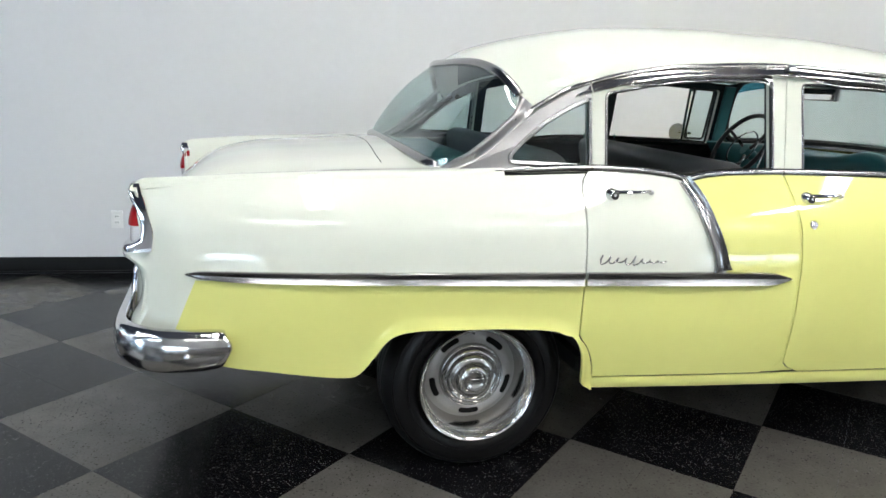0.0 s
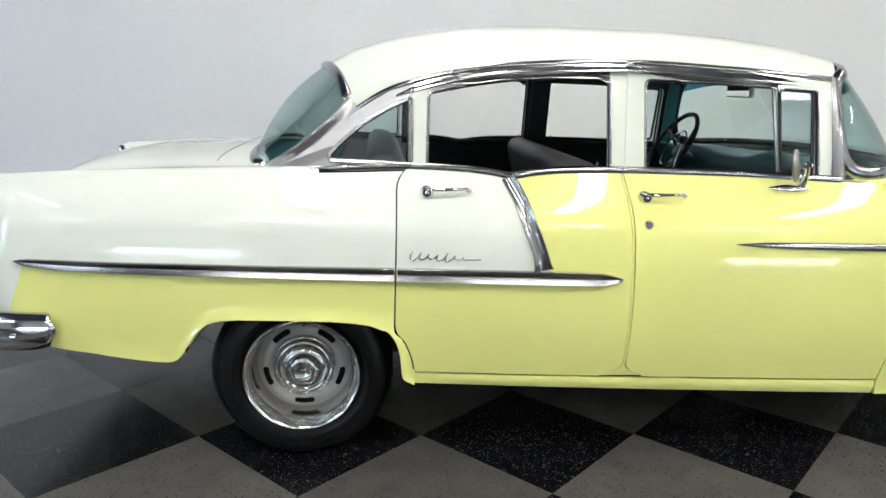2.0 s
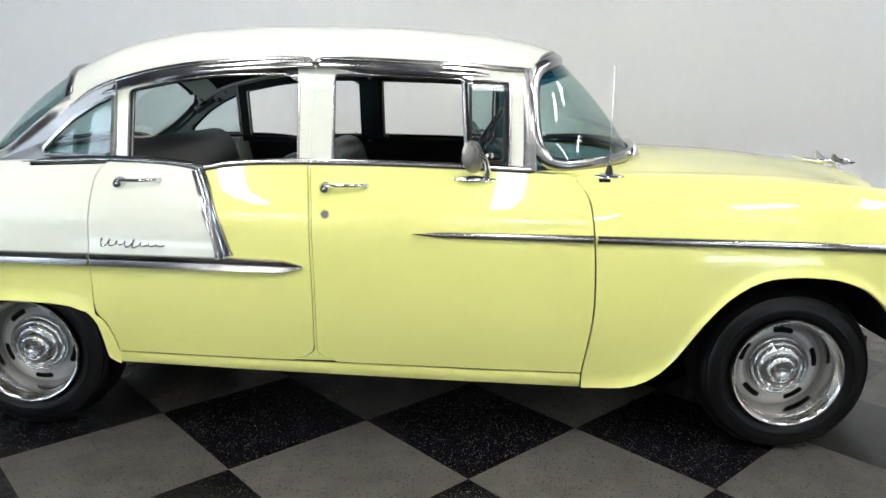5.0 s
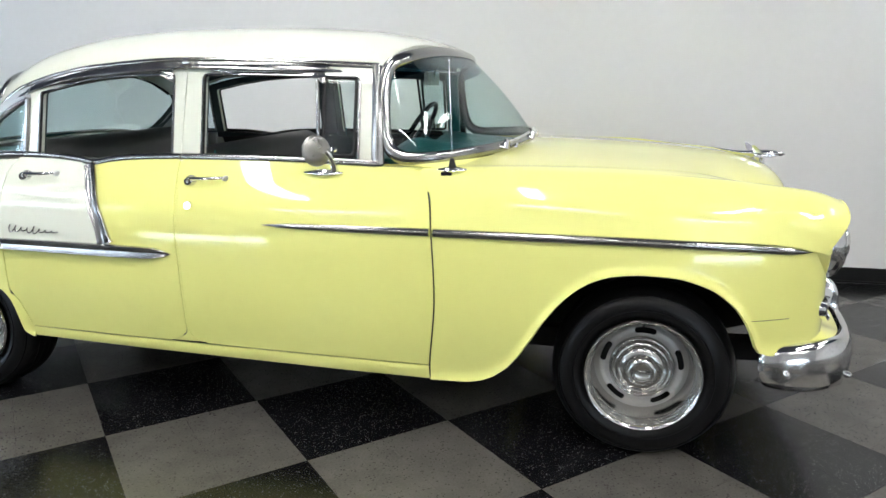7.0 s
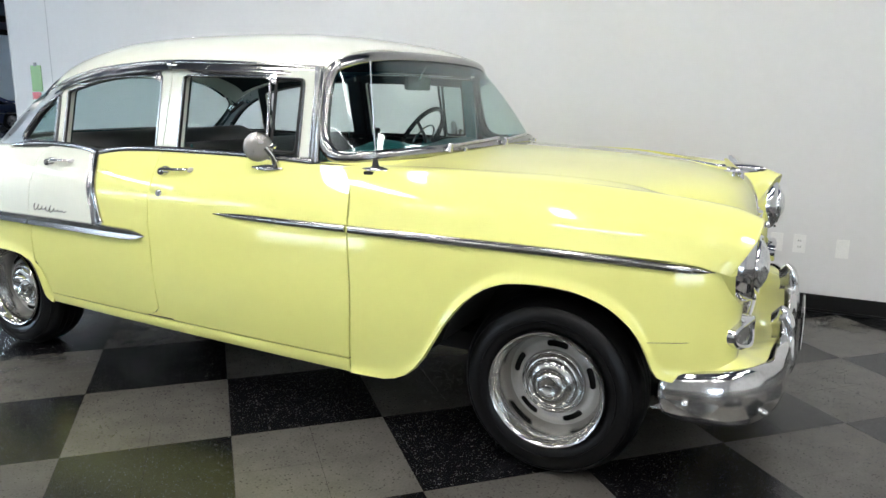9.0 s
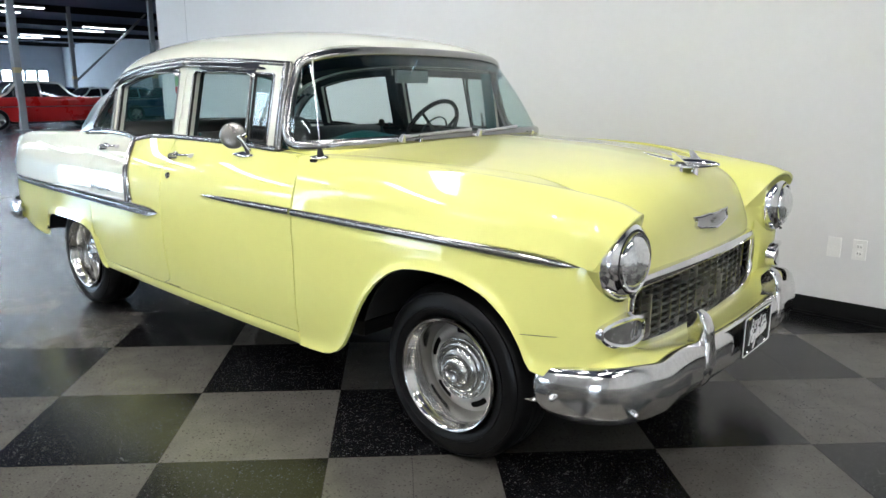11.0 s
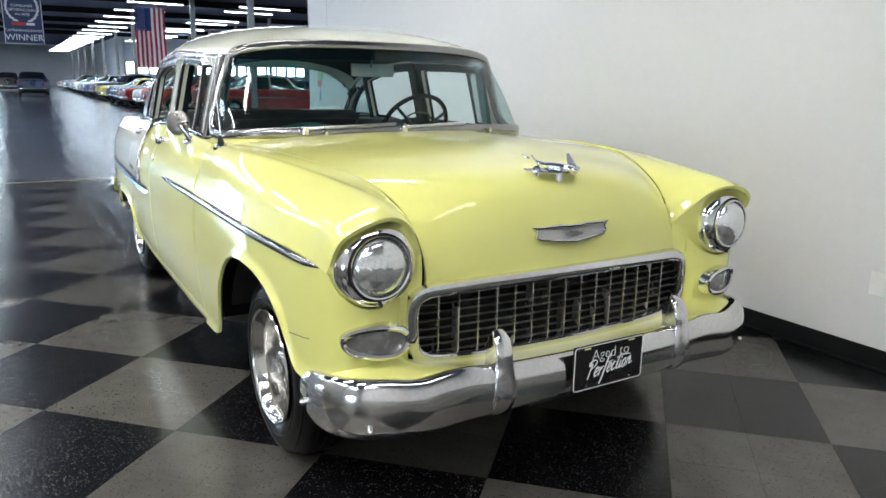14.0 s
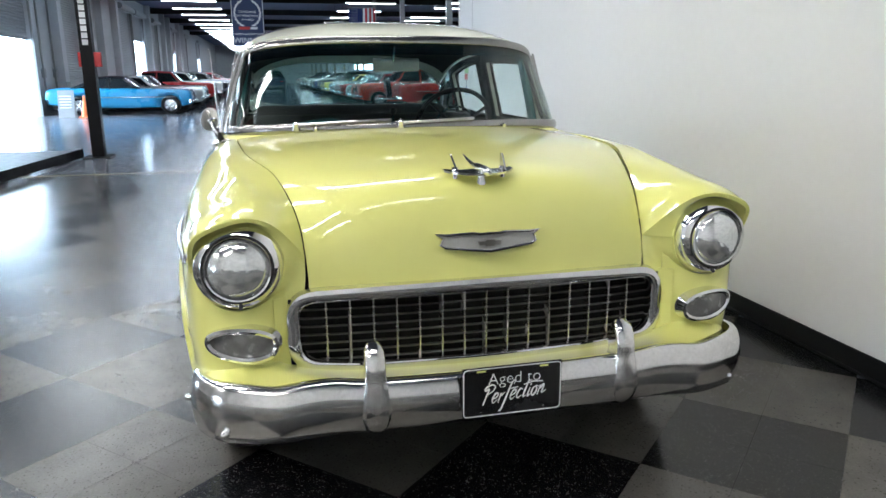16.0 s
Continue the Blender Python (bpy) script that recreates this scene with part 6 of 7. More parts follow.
    part("cap_badge", bm, old_chrome, w)
    a = math.radians(90)
    link("valve_stem", *revolve([(0.0, 0.020), (0.004, 0.019), (0.0045, 0.0)], (x + 0.157 * math.cos(a), -sgn * (y - 0.06), 0.325 + 0.157 * math.sin(a)), ax, 10), blackseal, w)
    return w


for x in (0.0, 2.921):
    for sgn in (1, -1):
        wheel(x, sgn)

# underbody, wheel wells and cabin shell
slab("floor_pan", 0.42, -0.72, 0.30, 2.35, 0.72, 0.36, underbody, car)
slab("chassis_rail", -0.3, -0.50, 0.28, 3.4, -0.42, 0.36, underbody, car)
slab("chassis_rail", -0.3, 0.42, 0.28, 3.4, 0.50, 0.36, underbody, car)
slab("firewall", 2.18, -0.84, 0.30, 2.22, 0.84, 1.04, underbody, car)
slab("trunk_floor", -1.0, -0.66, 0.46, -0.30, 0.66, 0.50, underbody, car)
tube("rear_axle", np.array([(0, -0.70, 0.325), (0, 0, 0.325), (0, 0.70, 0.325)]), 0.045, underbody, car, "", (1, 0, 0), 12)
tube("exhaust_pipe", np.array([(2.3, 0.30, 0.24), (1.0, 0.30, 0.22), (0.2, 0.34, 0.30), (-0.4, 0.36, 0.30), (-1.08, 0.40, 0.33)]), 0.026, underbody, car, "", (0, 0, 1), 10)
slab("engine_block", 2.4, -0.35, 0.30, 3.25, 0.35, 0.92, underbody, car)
for sgn in (1, -1):
    for cx, y0, y1 in ((0.0, 0.55, 0.905), (2.93, 0.50, 0.885)):
        a = np.linspace(0.25, math.pi - 0.30, 20)
        r = 0.415 if cx > 1 else 0.40
        yy = np.linspace(y0, y1, 3)
        p = np.array([[(cx + r * math.cos(t), -sgn * y, 0.325 + (r if cx > 1 else 0.36) * math.sin(t)) for y in yy] for t in a])
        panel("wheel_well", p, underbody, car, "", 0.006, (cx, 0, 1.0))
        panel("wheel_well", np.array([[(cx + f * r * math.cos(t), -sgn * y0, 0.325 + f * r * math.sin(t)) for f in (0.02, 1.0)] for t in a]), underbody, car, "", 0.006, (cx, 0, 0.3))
    x, z = np.meshgrid(np.linspace(0.42, 2.12, 30), np.linspace(0.32, 1.05, 14), indexing="ij")
    panel("door_lining", np.stack([x, -sgn * (side_y(x, z) - 0.055), z], 2), dark_vinyl, car, "dark vinyl inner door panels", 0.02)
    x, z = np.meshgrid(np.linspace(-1.0, 0.44, 30), np.linspace(0.545, 0.90, 10), indexing="ij")
    panel("quarter_lining", np.stack([x, -sgn * (side_y(x, z) - 0.05), z], 2), underbody, car, "", 0.01)
    z, v = np.meshgrid(np.linspace(1.06, 1.40, 8), np.linspace(-0.042, 0.042, 4), indexing="ij")
    panel("inner_pillar", np.stack([1.14 + v, -sgn * (house_y(z) - 0.05), z], 2), headliner_mat, car, "", 0.02)
    z, v = np.meshgrid(np.linspace(1.06, 1.40, 8), np.linspace(-0.03, 0.03, 4), indexing="ij")
    panel("inner_pillar", np.stack([1.90 + v, -sgn * (house_y(z) - 0.05), z], 2), teal, car, "", 0.02)
    # lock knobs
    for x in (1.05, 1.235):
        link("lock_knob", *revolve([(0.0, 0.030), (0.006, 0.029), (0.004, 0.015), (0.0035, -0.01)], (x, -sgn * 0.752, 1.070), (0, 0, 1), 10), teal, car)


def cushion(name, x0, x1, y0, y1, z0, z1, lean, material, parent, label, r=0.05):
    bm = box(bmesh.new(), x0, y0, z0, x1, y1, z1)
    bmesh.ops.bevel(bm, geom=list(bm.edges), offset=r, segments=6, affect="EDGES", profile=0.5)
    for v in bm.verts:
        v.co.x -= lean * (v.co.z - z0)
    return part(name, bm, material, parent, label, 60)


cushion("front_seat_cushion", 1.15, 1.68, -0.70, 0.70, 0.42, 0.66, 0.0, dark_vinyl, car, "charcoal vinyl front bench")
cushion("front_seat_back", 1.09, 1.24, -0.69, 0.69, 0.55, 1.092, 0.26, grey_vinyl, car, "grey vinyl bench backrest", 0.07)
cushion("rear_seat_cushion", 0.14, 0.66, -0.68, 0.68, 0.42, 0.64, 0.0, dark_vinyl, car, "charcoal vinyl rear bench")
cushion("rear_seat_back", 0.36, 0.52, -0.69, 0.69, 0.55, 1.118, 0.30, grey_vinyl, car, "grey vinyl rear backrest", 0.075)
slab("parcel_shelf", -0.24, -0.60, 1.035, 0.10, 0.60, 1.055, teal, car, "teal parcel shelf", 0.008)
# dashboard
y, v = np.meshgrid(np.linspace(-0.74, 0.74, 31), np.linspace(0, 1, 12), indexing="ij")
dx = cub(v, [0, 0.35, 0.6, 0.8, 1.0], [2.40, 2.05, 1.93, 1.90, 1.93])
dz = cub(v, [0, 0.35, 0.6, 0.8, 1.0], [1.070, 1.085, 1.075, 1.02, 0.80]) + 0.018 * np.exp(-((y - 0.36) / 0.16)**2) * np.exp(-((v - 0.5) / 0.25)**2) + 0.044 * np.exp(-((y + 0.33) / 0.15)**2) * np.exp(-((v - 0.5) / 0.25)**2)
panel("dashboard", np.stack([dx - 0.40 * (np.abs(y) / 0.74)**2.5 * (1 - v)**1.5, y, dz], 2), teal, car, "teal padded dashboard", 0.02, (2.3, 0, 0.6))
# steering wheel on the driver's side
c, axis = Vector((1.775, 0.35, 1.085)), Vector((-0.86, 0, 0.51)).normalized()
a1 = axis.orthogonal().normalized()
b1 = axis.cross(a1)
loop = np.array([tuple(c + 0.192 * (a1 * math.cos(t) + b1 * math.sin(t))) for t in np.linspace(0, 2 * math.pi, 64, endpoint=False)])
sw = link("steering_wheel", *sweep(loop, circle(0.0125, 8), tuple(axis), closed=True), black_plastic, car, "black steering wheel")
for k in (0, math.pi * 0.62, -math.pi * 0.62):
    e = c + 0.187 * (a1 * math.cos(k + 1.57) + b1 * math.sin(k + 1.57))
    tube("wheel_spoke", np.array([tuple(c - axis * 0.05), tuple((c - axis * 0.05) * 0.5 + e * 0.5 - axis * 0.01), tuple(e)]), 0.009, black_plastic, sw, "", (0, 1, 0.2), 6)
loop = np.array([tuple(c - axis * 0.015 + 0.10 * (a1 * math.cos(t) + b1 * math.sin(t))) for t in np.linspace(0, 2 * math.pi, 48, endpoint=False)])
link("horn_ring", *sweep(loop, circle(0.005, 6), tuple(axis), closed=True), chrome, sw)
tube("steering_column", np.array([tuple(c - axis * 0.03), tuple(c - axis * 0.3)]), 0.028, teal, sw, "", (0, 1, 0), 12)
sh = tube("gear_lever", np.array([(1.62, 0.06, 0.72), (1.66, 0.05, 0.95), (1.70, 0.04, 1.12)]), 0.007, chrome, car, "floor gear lever with a black knob", (0, 1, 0), 8)
link("lever_knob", *revolve([(0.0, 0.026), (0.014, 0.020), (0.017, 0.004), (0.010, -0.016), (0.0, -0.018)], (1.70, 0.04, 1.135), (0, 0, 1), 14), black_plastic, sh)
rm = part("rear_view_mirror", box(bmesh.new(), 1.935, -0.10, 1.342, 1.955, 0.13, 1.404, 0.010), wheel_silver, car, "rear-view mirror under the headliner")
part("mirror_face", box(bmesh.new(), 1.931, -0.092, 1.348, 1.9345, 0.122, 1.398), mirror_glass, rm)
tube("mirror_arm", np.array([(1.955, 0, 1.39), (1.98, 0, 1.43), (2.00, 0, 1.455)]), 0.006, chrome, rm, "", (0, 1, 0), 8)

# ---- the showroom hall beyond the bay
corrugated = mat("corrugated_door_steel", (0.42, 0.43, 0.44), 0.45, metal=0.3, vary=0.06)
steel_grey = mat("grey_painted_steel", (0.28, 0.28, 0.28), 0.5, vary=0.1)
daylight = emit("daylight_outside", (0.58, 0.79, 1.0), DAY_POWER)
black_steel = mat("black_powder_coat", (0.006, 0.006, 0.007), 0.5)
black_steel.node_tree.nodes["Principled BSDF"].inputs["Specular IOR Level"].default_value = 0.2
red_plastic = mat("red_plastic", (0.55, 0.03, 0.03), 0.4)
orange_plastic = mat("orange_plastic", (0.75, 0.16, 0.04), 0.5)
blue_cloth = mat("navy_banner_vinyl", (0.020, 0.035, 0.10), 0.5)
flag_red = mat("flag_red_cloth", (0.42, 0.015, 0.03), 0.8)
flag_white = mat("flag_white_cloth", (0.70, 0.70, 0.70), 0.8)
flag_blue = mat("flag_blue_cloth", (0.015, 0.03, 0.14), 0.8)
tape_tan = mat("tan_tape", (0.5, 0.38, 0.2), 0.6)
paper_green = mat("green_card", (0.32, 0.52, 0.25), 0.6)


def wall_with_holes(name, along, at, thick, a0, a1, holes, label):
    """A wall along x or y with rectangular openings (from, to, low, high)."""
    bm = bmesh.new()

    def piece(p0, p1, z0, z1):
        if p1 - p0 > 0.01 and z1 - z0 > 0.01:
            if along == "x":
                box(bm, p0, min(at, at + thick), z0, p1, max(at, at + thick), z1)
            else:
                box(bm, min(at, at + thick), p0, z0, max(at, at + thick), p1, z1)

    pos = a0
    for h0, h1, zl, zh in sorted(holes):
        piece(pos, h0, 0, TOP)
        piece(h0, h1, 0, zl)
        piece(h0, h1, zh, TOP)
        pos = h1
    piece(pos, a1, 0, TOP)
    return tagged(part(name, bm, hall_wall, None, "", 30), label, "wall", kind="structure")


BAYS = [(-21.3, -14.8, 2.45), (-29.4, -25.0, 0.0), (-40.1, -36.2, 0.0), (-44.4, -40.5, 3.3), (-50.7, -47.4, 0.0), (-60.4, -56.8, 3.0), (-70.0, -66.5, 0.0), (-84.0, -80.2, 3.0), (-0.4, 4.0, 0.0)]
DOOR_H = 4.7
# low glowing gaps, out of view, placed by the highlights on the car's side
SOUTH_GAPS = [(-4.8, -1.9, 0.0, 0.62), (5.1, 7.3, 0.0, 0.62)]
# high glowing openings added out of view, to lay a sheen on the floor
HIGH_GLOW = [(-10.2, -8.3, 3.7, 4.6), (-8.1, -6.2, 3.7, 4.6), (-6.0, -4.1, 3.7, 4.6)]
south = wall_with_holes("wall_south", "x", Y0 - 0.25, 0.25, XF, X1, [(a, b, 0.0, DOOR_H) for a, b, o in BAYS] + SOUTH_GAPS + HIGH_GLOW, "grey painted block wall with roll-up doors")
for a, b, open_z in BAYS:
    d = thing("roll_up_door", "corrugated grey roll-up door, rolled part way up" if open_z else "closed corrugated grey roll-up door", "door", "roll-up doors")
    n = int((DOOR_H - open_z) / 0.09)
    verts, faces = [], []
    for k in range(2 * n + 1):
        z = open_z + (DOOR_H - open_z) * k / (2 * n)
        y = Y0 - 0.13 + (0.028 if k % 2 else 0.0)
        verts += [(a, y, z), (b, y, z), (b, y - 0.01, z), (a, y - 0.01, z)]
    for k in range(2 * n):
        p = 4 * k
        faces += [(p, p + 1, p + 5, p + 4), (p + 2, p + 3, p + 7, p + 6)]
    link("curtain", verts, faces, corrugated, d, smooth=10)
    link("roll", *revolve([(0.0, 0.0), (0.16, 0.0), (0.16, b - a), (0.0, b - a)], (a, Y0 + 0.20, DOOR_H + 0.12), (1, 0, 0), 20), corrugated, d)
    for x in (a - 0.05, b - 0.03):
        slab("guide_rail", x, Y0 + 0.002, 0, x + 0.08, Y0 + 0.07, DOOR_H, steel_grey, d)
tagged(slab("backdrop", XF - 30, Y0 - 6.1, -0.011, -12.0, Y0 - 6.0, 7.0, daylight), "bright daylight outside the roll-up doors", "backdrop", kind="structure")
for a in (-31.0, -34.6, -45.6, -52.4, -55.6, -62.0, -65.2, -23.6):
    slab("pilaster", a - 0.55, Y0, 0.0, a, Y0 + 0.32, TOP, hall_wall, south, "", 0.01)
    slab("pilaster_guard", a - 0.56, Y0 + 0.322, 0.0, a + 0.01, Y0 + 0.332, 1.1, steel_grey, south)

# added glow filling these openings, for body highlights and floor sheen
added_glow = emit("added_opening_glow", (0.70, 0.85, 1.0), DAY_POWER * 0.4)
for k, (a, b, zl, zh) in enumerate(SOUTH_GAPS + HIGH_GLOW):
    w = tagged(new("window_south_%d" % (k + 1)), "glowing framed opening added in the unseen part of the wall", "window", kind="structure")
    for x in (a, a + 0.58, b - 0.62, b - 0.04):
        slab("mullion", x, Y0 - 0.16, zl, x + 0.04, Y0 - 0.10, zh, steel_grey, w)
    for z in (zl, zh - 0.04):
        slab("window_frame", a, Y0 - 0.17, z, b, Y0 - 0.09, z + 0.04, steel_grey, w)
    slab("opening_glow_sheet", a - 0.02, Y0 - 0.27, zl, b + 0.02, Y0 - 0.255, zh, added_glow, w, "glowing sheet standing in for daylight in the opening")

WIN = [(9.0 + 1.15 * k, 9.95 + 1.15 * k, 1.75, 2.95) for k in range(17)]
wall_with_holes("wall_west", "y", X0 - 0.25, 0.25, YF, Y1, WIN, "far grey end wall with a row of windows")
for k, (a, b, zl, zh) in enumerate(WIN):
    w = tagged(new(f"window_{k + 1}"), "bright far window with a thin frame", "window", kind="structure")
    bm = bmesh.new()
    for y0, y1, z0, z1 in ((a, b, zl, zl + 0.05), (a, b, zh - 0.05, zh), (a, a + 0.05, zl + 0.05, zh - 0.05), (b - 0.05, b, zl + 0.05, zh - 0.05)):
        box(bm, X0 - 0.12, y0, z0, X0 - 0.06, y1, z1)
    part("window_frame", bm, steel_grey, w)
    slab("pane", X0 - 0.10, a + 0.05, zl + 0.05, X0 - 0.094, b - 0.05, zh - 0.05, daylight, w, "pane glowing with daylight")
tagged(slab("wall_west_far", XF - 0.25, Y0, 0, XF, YF + 0.2, TOP, hall_wall), "plain far end wall of the aisle", "wall", kind="structure")
tagged(slab("wall_recess", XF, YF, 0, X0 - 0.25, YF + 0.2, TOP, hall_wall), "plain side wall of the aisle", "wall", kind="structure")
tagged(slab("wall_far_north", X0, Y1, 0, X1 + 0.2, Y1 + 0.2, TOP, hall_wall), "plain grey side wall of the hall", "wall", kind="structure")
tagged(slab("wall_east_hall", X1, 2.06, 0, X1 + 0.2, Y1, TOP, hall_wall), "plain grey hall wall", "wall", kind="structure")


def column(x, y, brace):
    c = thing("steel_column", "square grey steel column with tape round it", "column", "steel columns")
    c.location = (x, y, 0)
    slab("post", -0.10, -0.10, 0.012, 0.10, 0.10, TOP, steel_grey, c, "", 0.012)
    slab("base_plate", -0.19, -0.19, 0, 0.19, 0.19, 0.016, steel_grey, c)
    slab("tape", -0.104, -0.104, 1.72, 0.104, 0.104, 1.88, tape_tan, c, "tan tape band")
    if brace:
        p = np.array([(0, 0.05, 1.6), (0, 3.0, 4.2), (0, 4.4, 5.5)])
        link("brace", *sweep(p, [(-0.05, -0.05), (0.05, -0.05), (0.05, 0.05), (-0.05, 0.05)], (1, 0, 0)), steel_grey, c)


for k in range(10):
    column(-20.1 - 9.1 * k, 5.7, False)
    if 0 < k < 7:
        column(-20.1 - 9.1 * k, 14.8, k == 2)

# roof beams under the deck
for k in range(8):
    b = thing("roof_beam", "dark steel roof beam", "beam", "roof beams")
    x = -11.0 - 9.1 * k
    slab("flange", x - 0.09, Y0, TOP - 0.02, x + 0.09, Y1, TOP, black_steel, b)
    slab("web", x - 0.02, Y0, TOP - 0.34, x + 0.02, Y1, TOP - 0.02, black_steel, b)
    slab("lower_flange", x - 0.09, Y0, TOP - 0.36, x + 0.09, Y1, TOP - 0.34, black_steel, b)

# national flag, hung upright
FX, FY0, FY1, FZ0, FZ1 = -26.0, 2.84, 3.96, 1.70, 3.98
flag = thing("hanging_flag", "large striped flag hung upright from the ceiling", "flag")


def cloth(name, y0, y1, z0, z1, dx, material, parent):
    y, z = np.meshgrid(np.linspace(y0, y1, 4), np.linspace(z0, z1, 14), indexing="ij")
    x = FX + 0.05 * np.sin(y * 9) + 0.03 * np.sin(z * 4 + y * 3) + dx
    return panel(name, np.stack([x, y, z], 2), material, parent, "", 0.004, (FX - 5, 3, 3))


w = (FY1 - FY0) / 13
for k in range(13):
    top = FZ1 if k > 6 else FZ1 - 0.86
    cloth("stripe", FY0 + w * k, FY0 + w * (k + 1), FZ0, top, 0, flag_red if k % 2 == 0 else flag_white, flag)
canton = cloth("canton", FY0, FY0 + 7 * w, FZ1 - 0.86, FZ1, 0, flag_blue, flag)
for i in range(6):
    for j in range(8):
        y, z = FY0 + 7 * w * (i + 0.5) / 6, FZ1 - 0.86 + 0.86 * (j + 0.5) / 8
        star = [(FX + 0.05 * math.sin(y * 9) + 0.03 * math.sin(z * 4 + y * 3) + 0.006, y + (0.030 if q % 2 == 0 else 0.013) * math.sin(q * math.pi / 5), z + (0.030 if q % 2 == 0 else 0.013) * math.cos(q * math.pi / 5)) for q in range(10)]
        link("star", star + [(s[0] + 0.003, s[1], s[2]) for s in star], [tuple(range(10)), tuple(range(10, 20))], flag_white, canton)
slab("flag_rod", FX - 0.02, FY0 - 0.05, FZ1, FX + 0.02, FY1 + 0.05, FZ1 + 0.04, steel_grey, flag)
for y in (FY0 + 0.1, FY1 - 0.1):
    slab("flag_line", FX - 0.005, y - 0.005, FZ1 + 0.04, FX + 0.005, y + 0.005, TOP, steel_grey, flag)

# award banner
BX, BY, BZ = -18.6, -1.09, 2.18
BW = 0.478                 # half its width
ban = thing("award_banner", "navy hanging banner with white laurel and lettering", "banner")
slab("banner_sheet", BX, BY - BW, BZ, BX + 0.012, BY + BW, BZ + 1.75, blue_cloth, ban)
slab("banner_border", BX + 0.012, BY - BW, BZ, BX + 0.014, BY + BW, BZ + 0.02, flag_white, ban)
for y in (BY - BW, BY + BW - 0.02):
    slab("banner_border", BX + 0.012, y, BZ + 0.02, BX + 0.014, y + 0.02, BZ + 1.75, flag_white, ban)
FACE = lambda y, z: Matrix.Translation((BX + 0.0135, y, z)) @ FACE_X
text("banner_lettering", "WINNER", 0.235, FACE(BY, BZ + 0.17), white_ink, ban, 0.002)
text("banner_lettering", "TAMPA SHOWROOM", 0.092, FACE(BY, BZ + 0.36), white_ink, ban, 0.002)
for k, word in enumerate(("CONSUMER", "SATISFACTION", "AWARD")):
    text("banner_lettering", word, 0.098, FACE(BY, BZ + 1.02 - 0.115 * k), white_ink, ban, 0.002)
slab("banner_mark", BX + 0.0125, BY - 0.28, BZ + 0.50, BX + 0.015, BY + 0.05, BZ + 0.585, red_plastic, ban)
slab("banner_mark", BX + 0.0125, BY + 0.07, BZ + 0.505, BX + 0.015, BY + 0.28, BZ + 0.575, flag_white, ban)
for sgn in (1, -1):
    for k in range(9):
        a = radians(-62 + 15.5 * k)
        y, z = BY + sgn * 0.385 * math.cos(a), BZ + 0.98 + 0.40 * math.sin(a)
        leaf = [(y + 0.075 * math.cos(q) * math.cos(a + 1.2) * sgn - 0.026 * math.sin(q) * math.sin(a + 1.2) * sgn, z + 0.075 * math.cos(q) * math.sin(a + 1.2) + 0.026 * math.sin(q) * math.cos(a + 1.2)) for q in np.linspace(0, 2 * math.pi, 10, endpoint=False)]
        link("laurel_leaf", [(BX + 0.015, *p) for p in leaf] + [(BX + 0.012, *p) for p in leaf], [tuple(range(10)), tuple(range(10, 20))], flag_white, ban)
for y in (BY - 0.40, BY + 0.40):
    slab("banner_line", BX, y, BZ + 1.75, BX + 0.01, y + 0.01, TOP, steel_grey, ban)

# car lift post with its low runway
lift = thing("car_lift", "black steel car lift post with a red box and low runway", "lift")
slab("lift_post", -7.62, -3.50, 0.02, -7.42, -3.31, 3.4, black_steel, lift, "", 0.01)
slab("base_plate", -7.75, -3.62, 0, -7.28, -3.20, 0.022, black_steel, lift)
slab("lock_box", -7.56, -3.55, 1.46, -7.47, -3.21, 1.69, red_plastic, lift, "red box on the post", 0.01)
for k in range(7):
    slab("lettering_bar", -7.4195, -3.45, 1.80 + 0.105 * k, -7.4160, -3.36, 1.885 + 0.105 * k, white_ink, lift)
run = np.array([(-7.40, -3.66, 0.09), (-4.70, -3.97, 0.09), (-2.90, -4.18, 0.09)])
link("runway_edge", *sweep(run, [(-0.07, -0.04), (0.07, -0.04), (0.07, 0.04), (-0.07, 0.04)], (0, 0, 1)), black_steel, lift, "low black runway edge")
bm = bmesh.new()
deck = ((-7.4, -3.70), (-2.9, -4.22), (-3.1, -5.6), (-7.6, -5.1))
vs = [bm.verts.new((x, y, z)) for z in (0.10, 0.13) for x, y in deck]
for f in ((0, 1, 2, 3), (4, 5, 6, 7), (0, 1, 5, 4), (1, 2, 6, 5), (2, 3, 7, 6), (3, 0, 4, 7)):
    bm.faces.new([vs[i] for i in f])
bmesh.ops.recalc_face_normals(bm, faces=bm.faces)
part("runway_deck", bm, black_steel, lift)
for x, y in ((-3.2, -4.4), (-3.3, -5.3), (-7.3, -4.9), (-7.2, -3.9)):
    slab("deck_foot", x - 0.1, y - 0.1, 0, x + 0.1, y + 0.1, 0.10, black_steel, lift)

# cone and sign by the doors
cone = thing("traffic_cone", "orange traffic cone with a square foot", "cone")
link("cone_body", *revolve([(0.0, 0.70), (0.025, 0.70), (0.03, 0.69), (0.14, 0.03), (0.13, 0.03), (0.0, 0.04)], (-20.25, -6.40, 0.0), (0, 0, 1), 24), orange_plastic, cone)
slab("cone_foot", -20.43, -6.58, 0, -20.07, -6.22, 0.035, orange_plastic, cone, "", 0.01)
sign = thing("floor_sign", "grey folding floor sign with illegible lines", "sign")
for dx, lean in ((0.0, 0.18), (0.34, -0.18)):
    z = np.linspace(0, 0.86, 5)
    p = np.array([[(-20.55 + dx + lean * zz, y, zz) for y in (-7.20, -6.72)] for zz in z])
    link("sign_board", *sheet(p, 0.012, (-20.4, -6.95, 0.3)), steel_grey, sign)
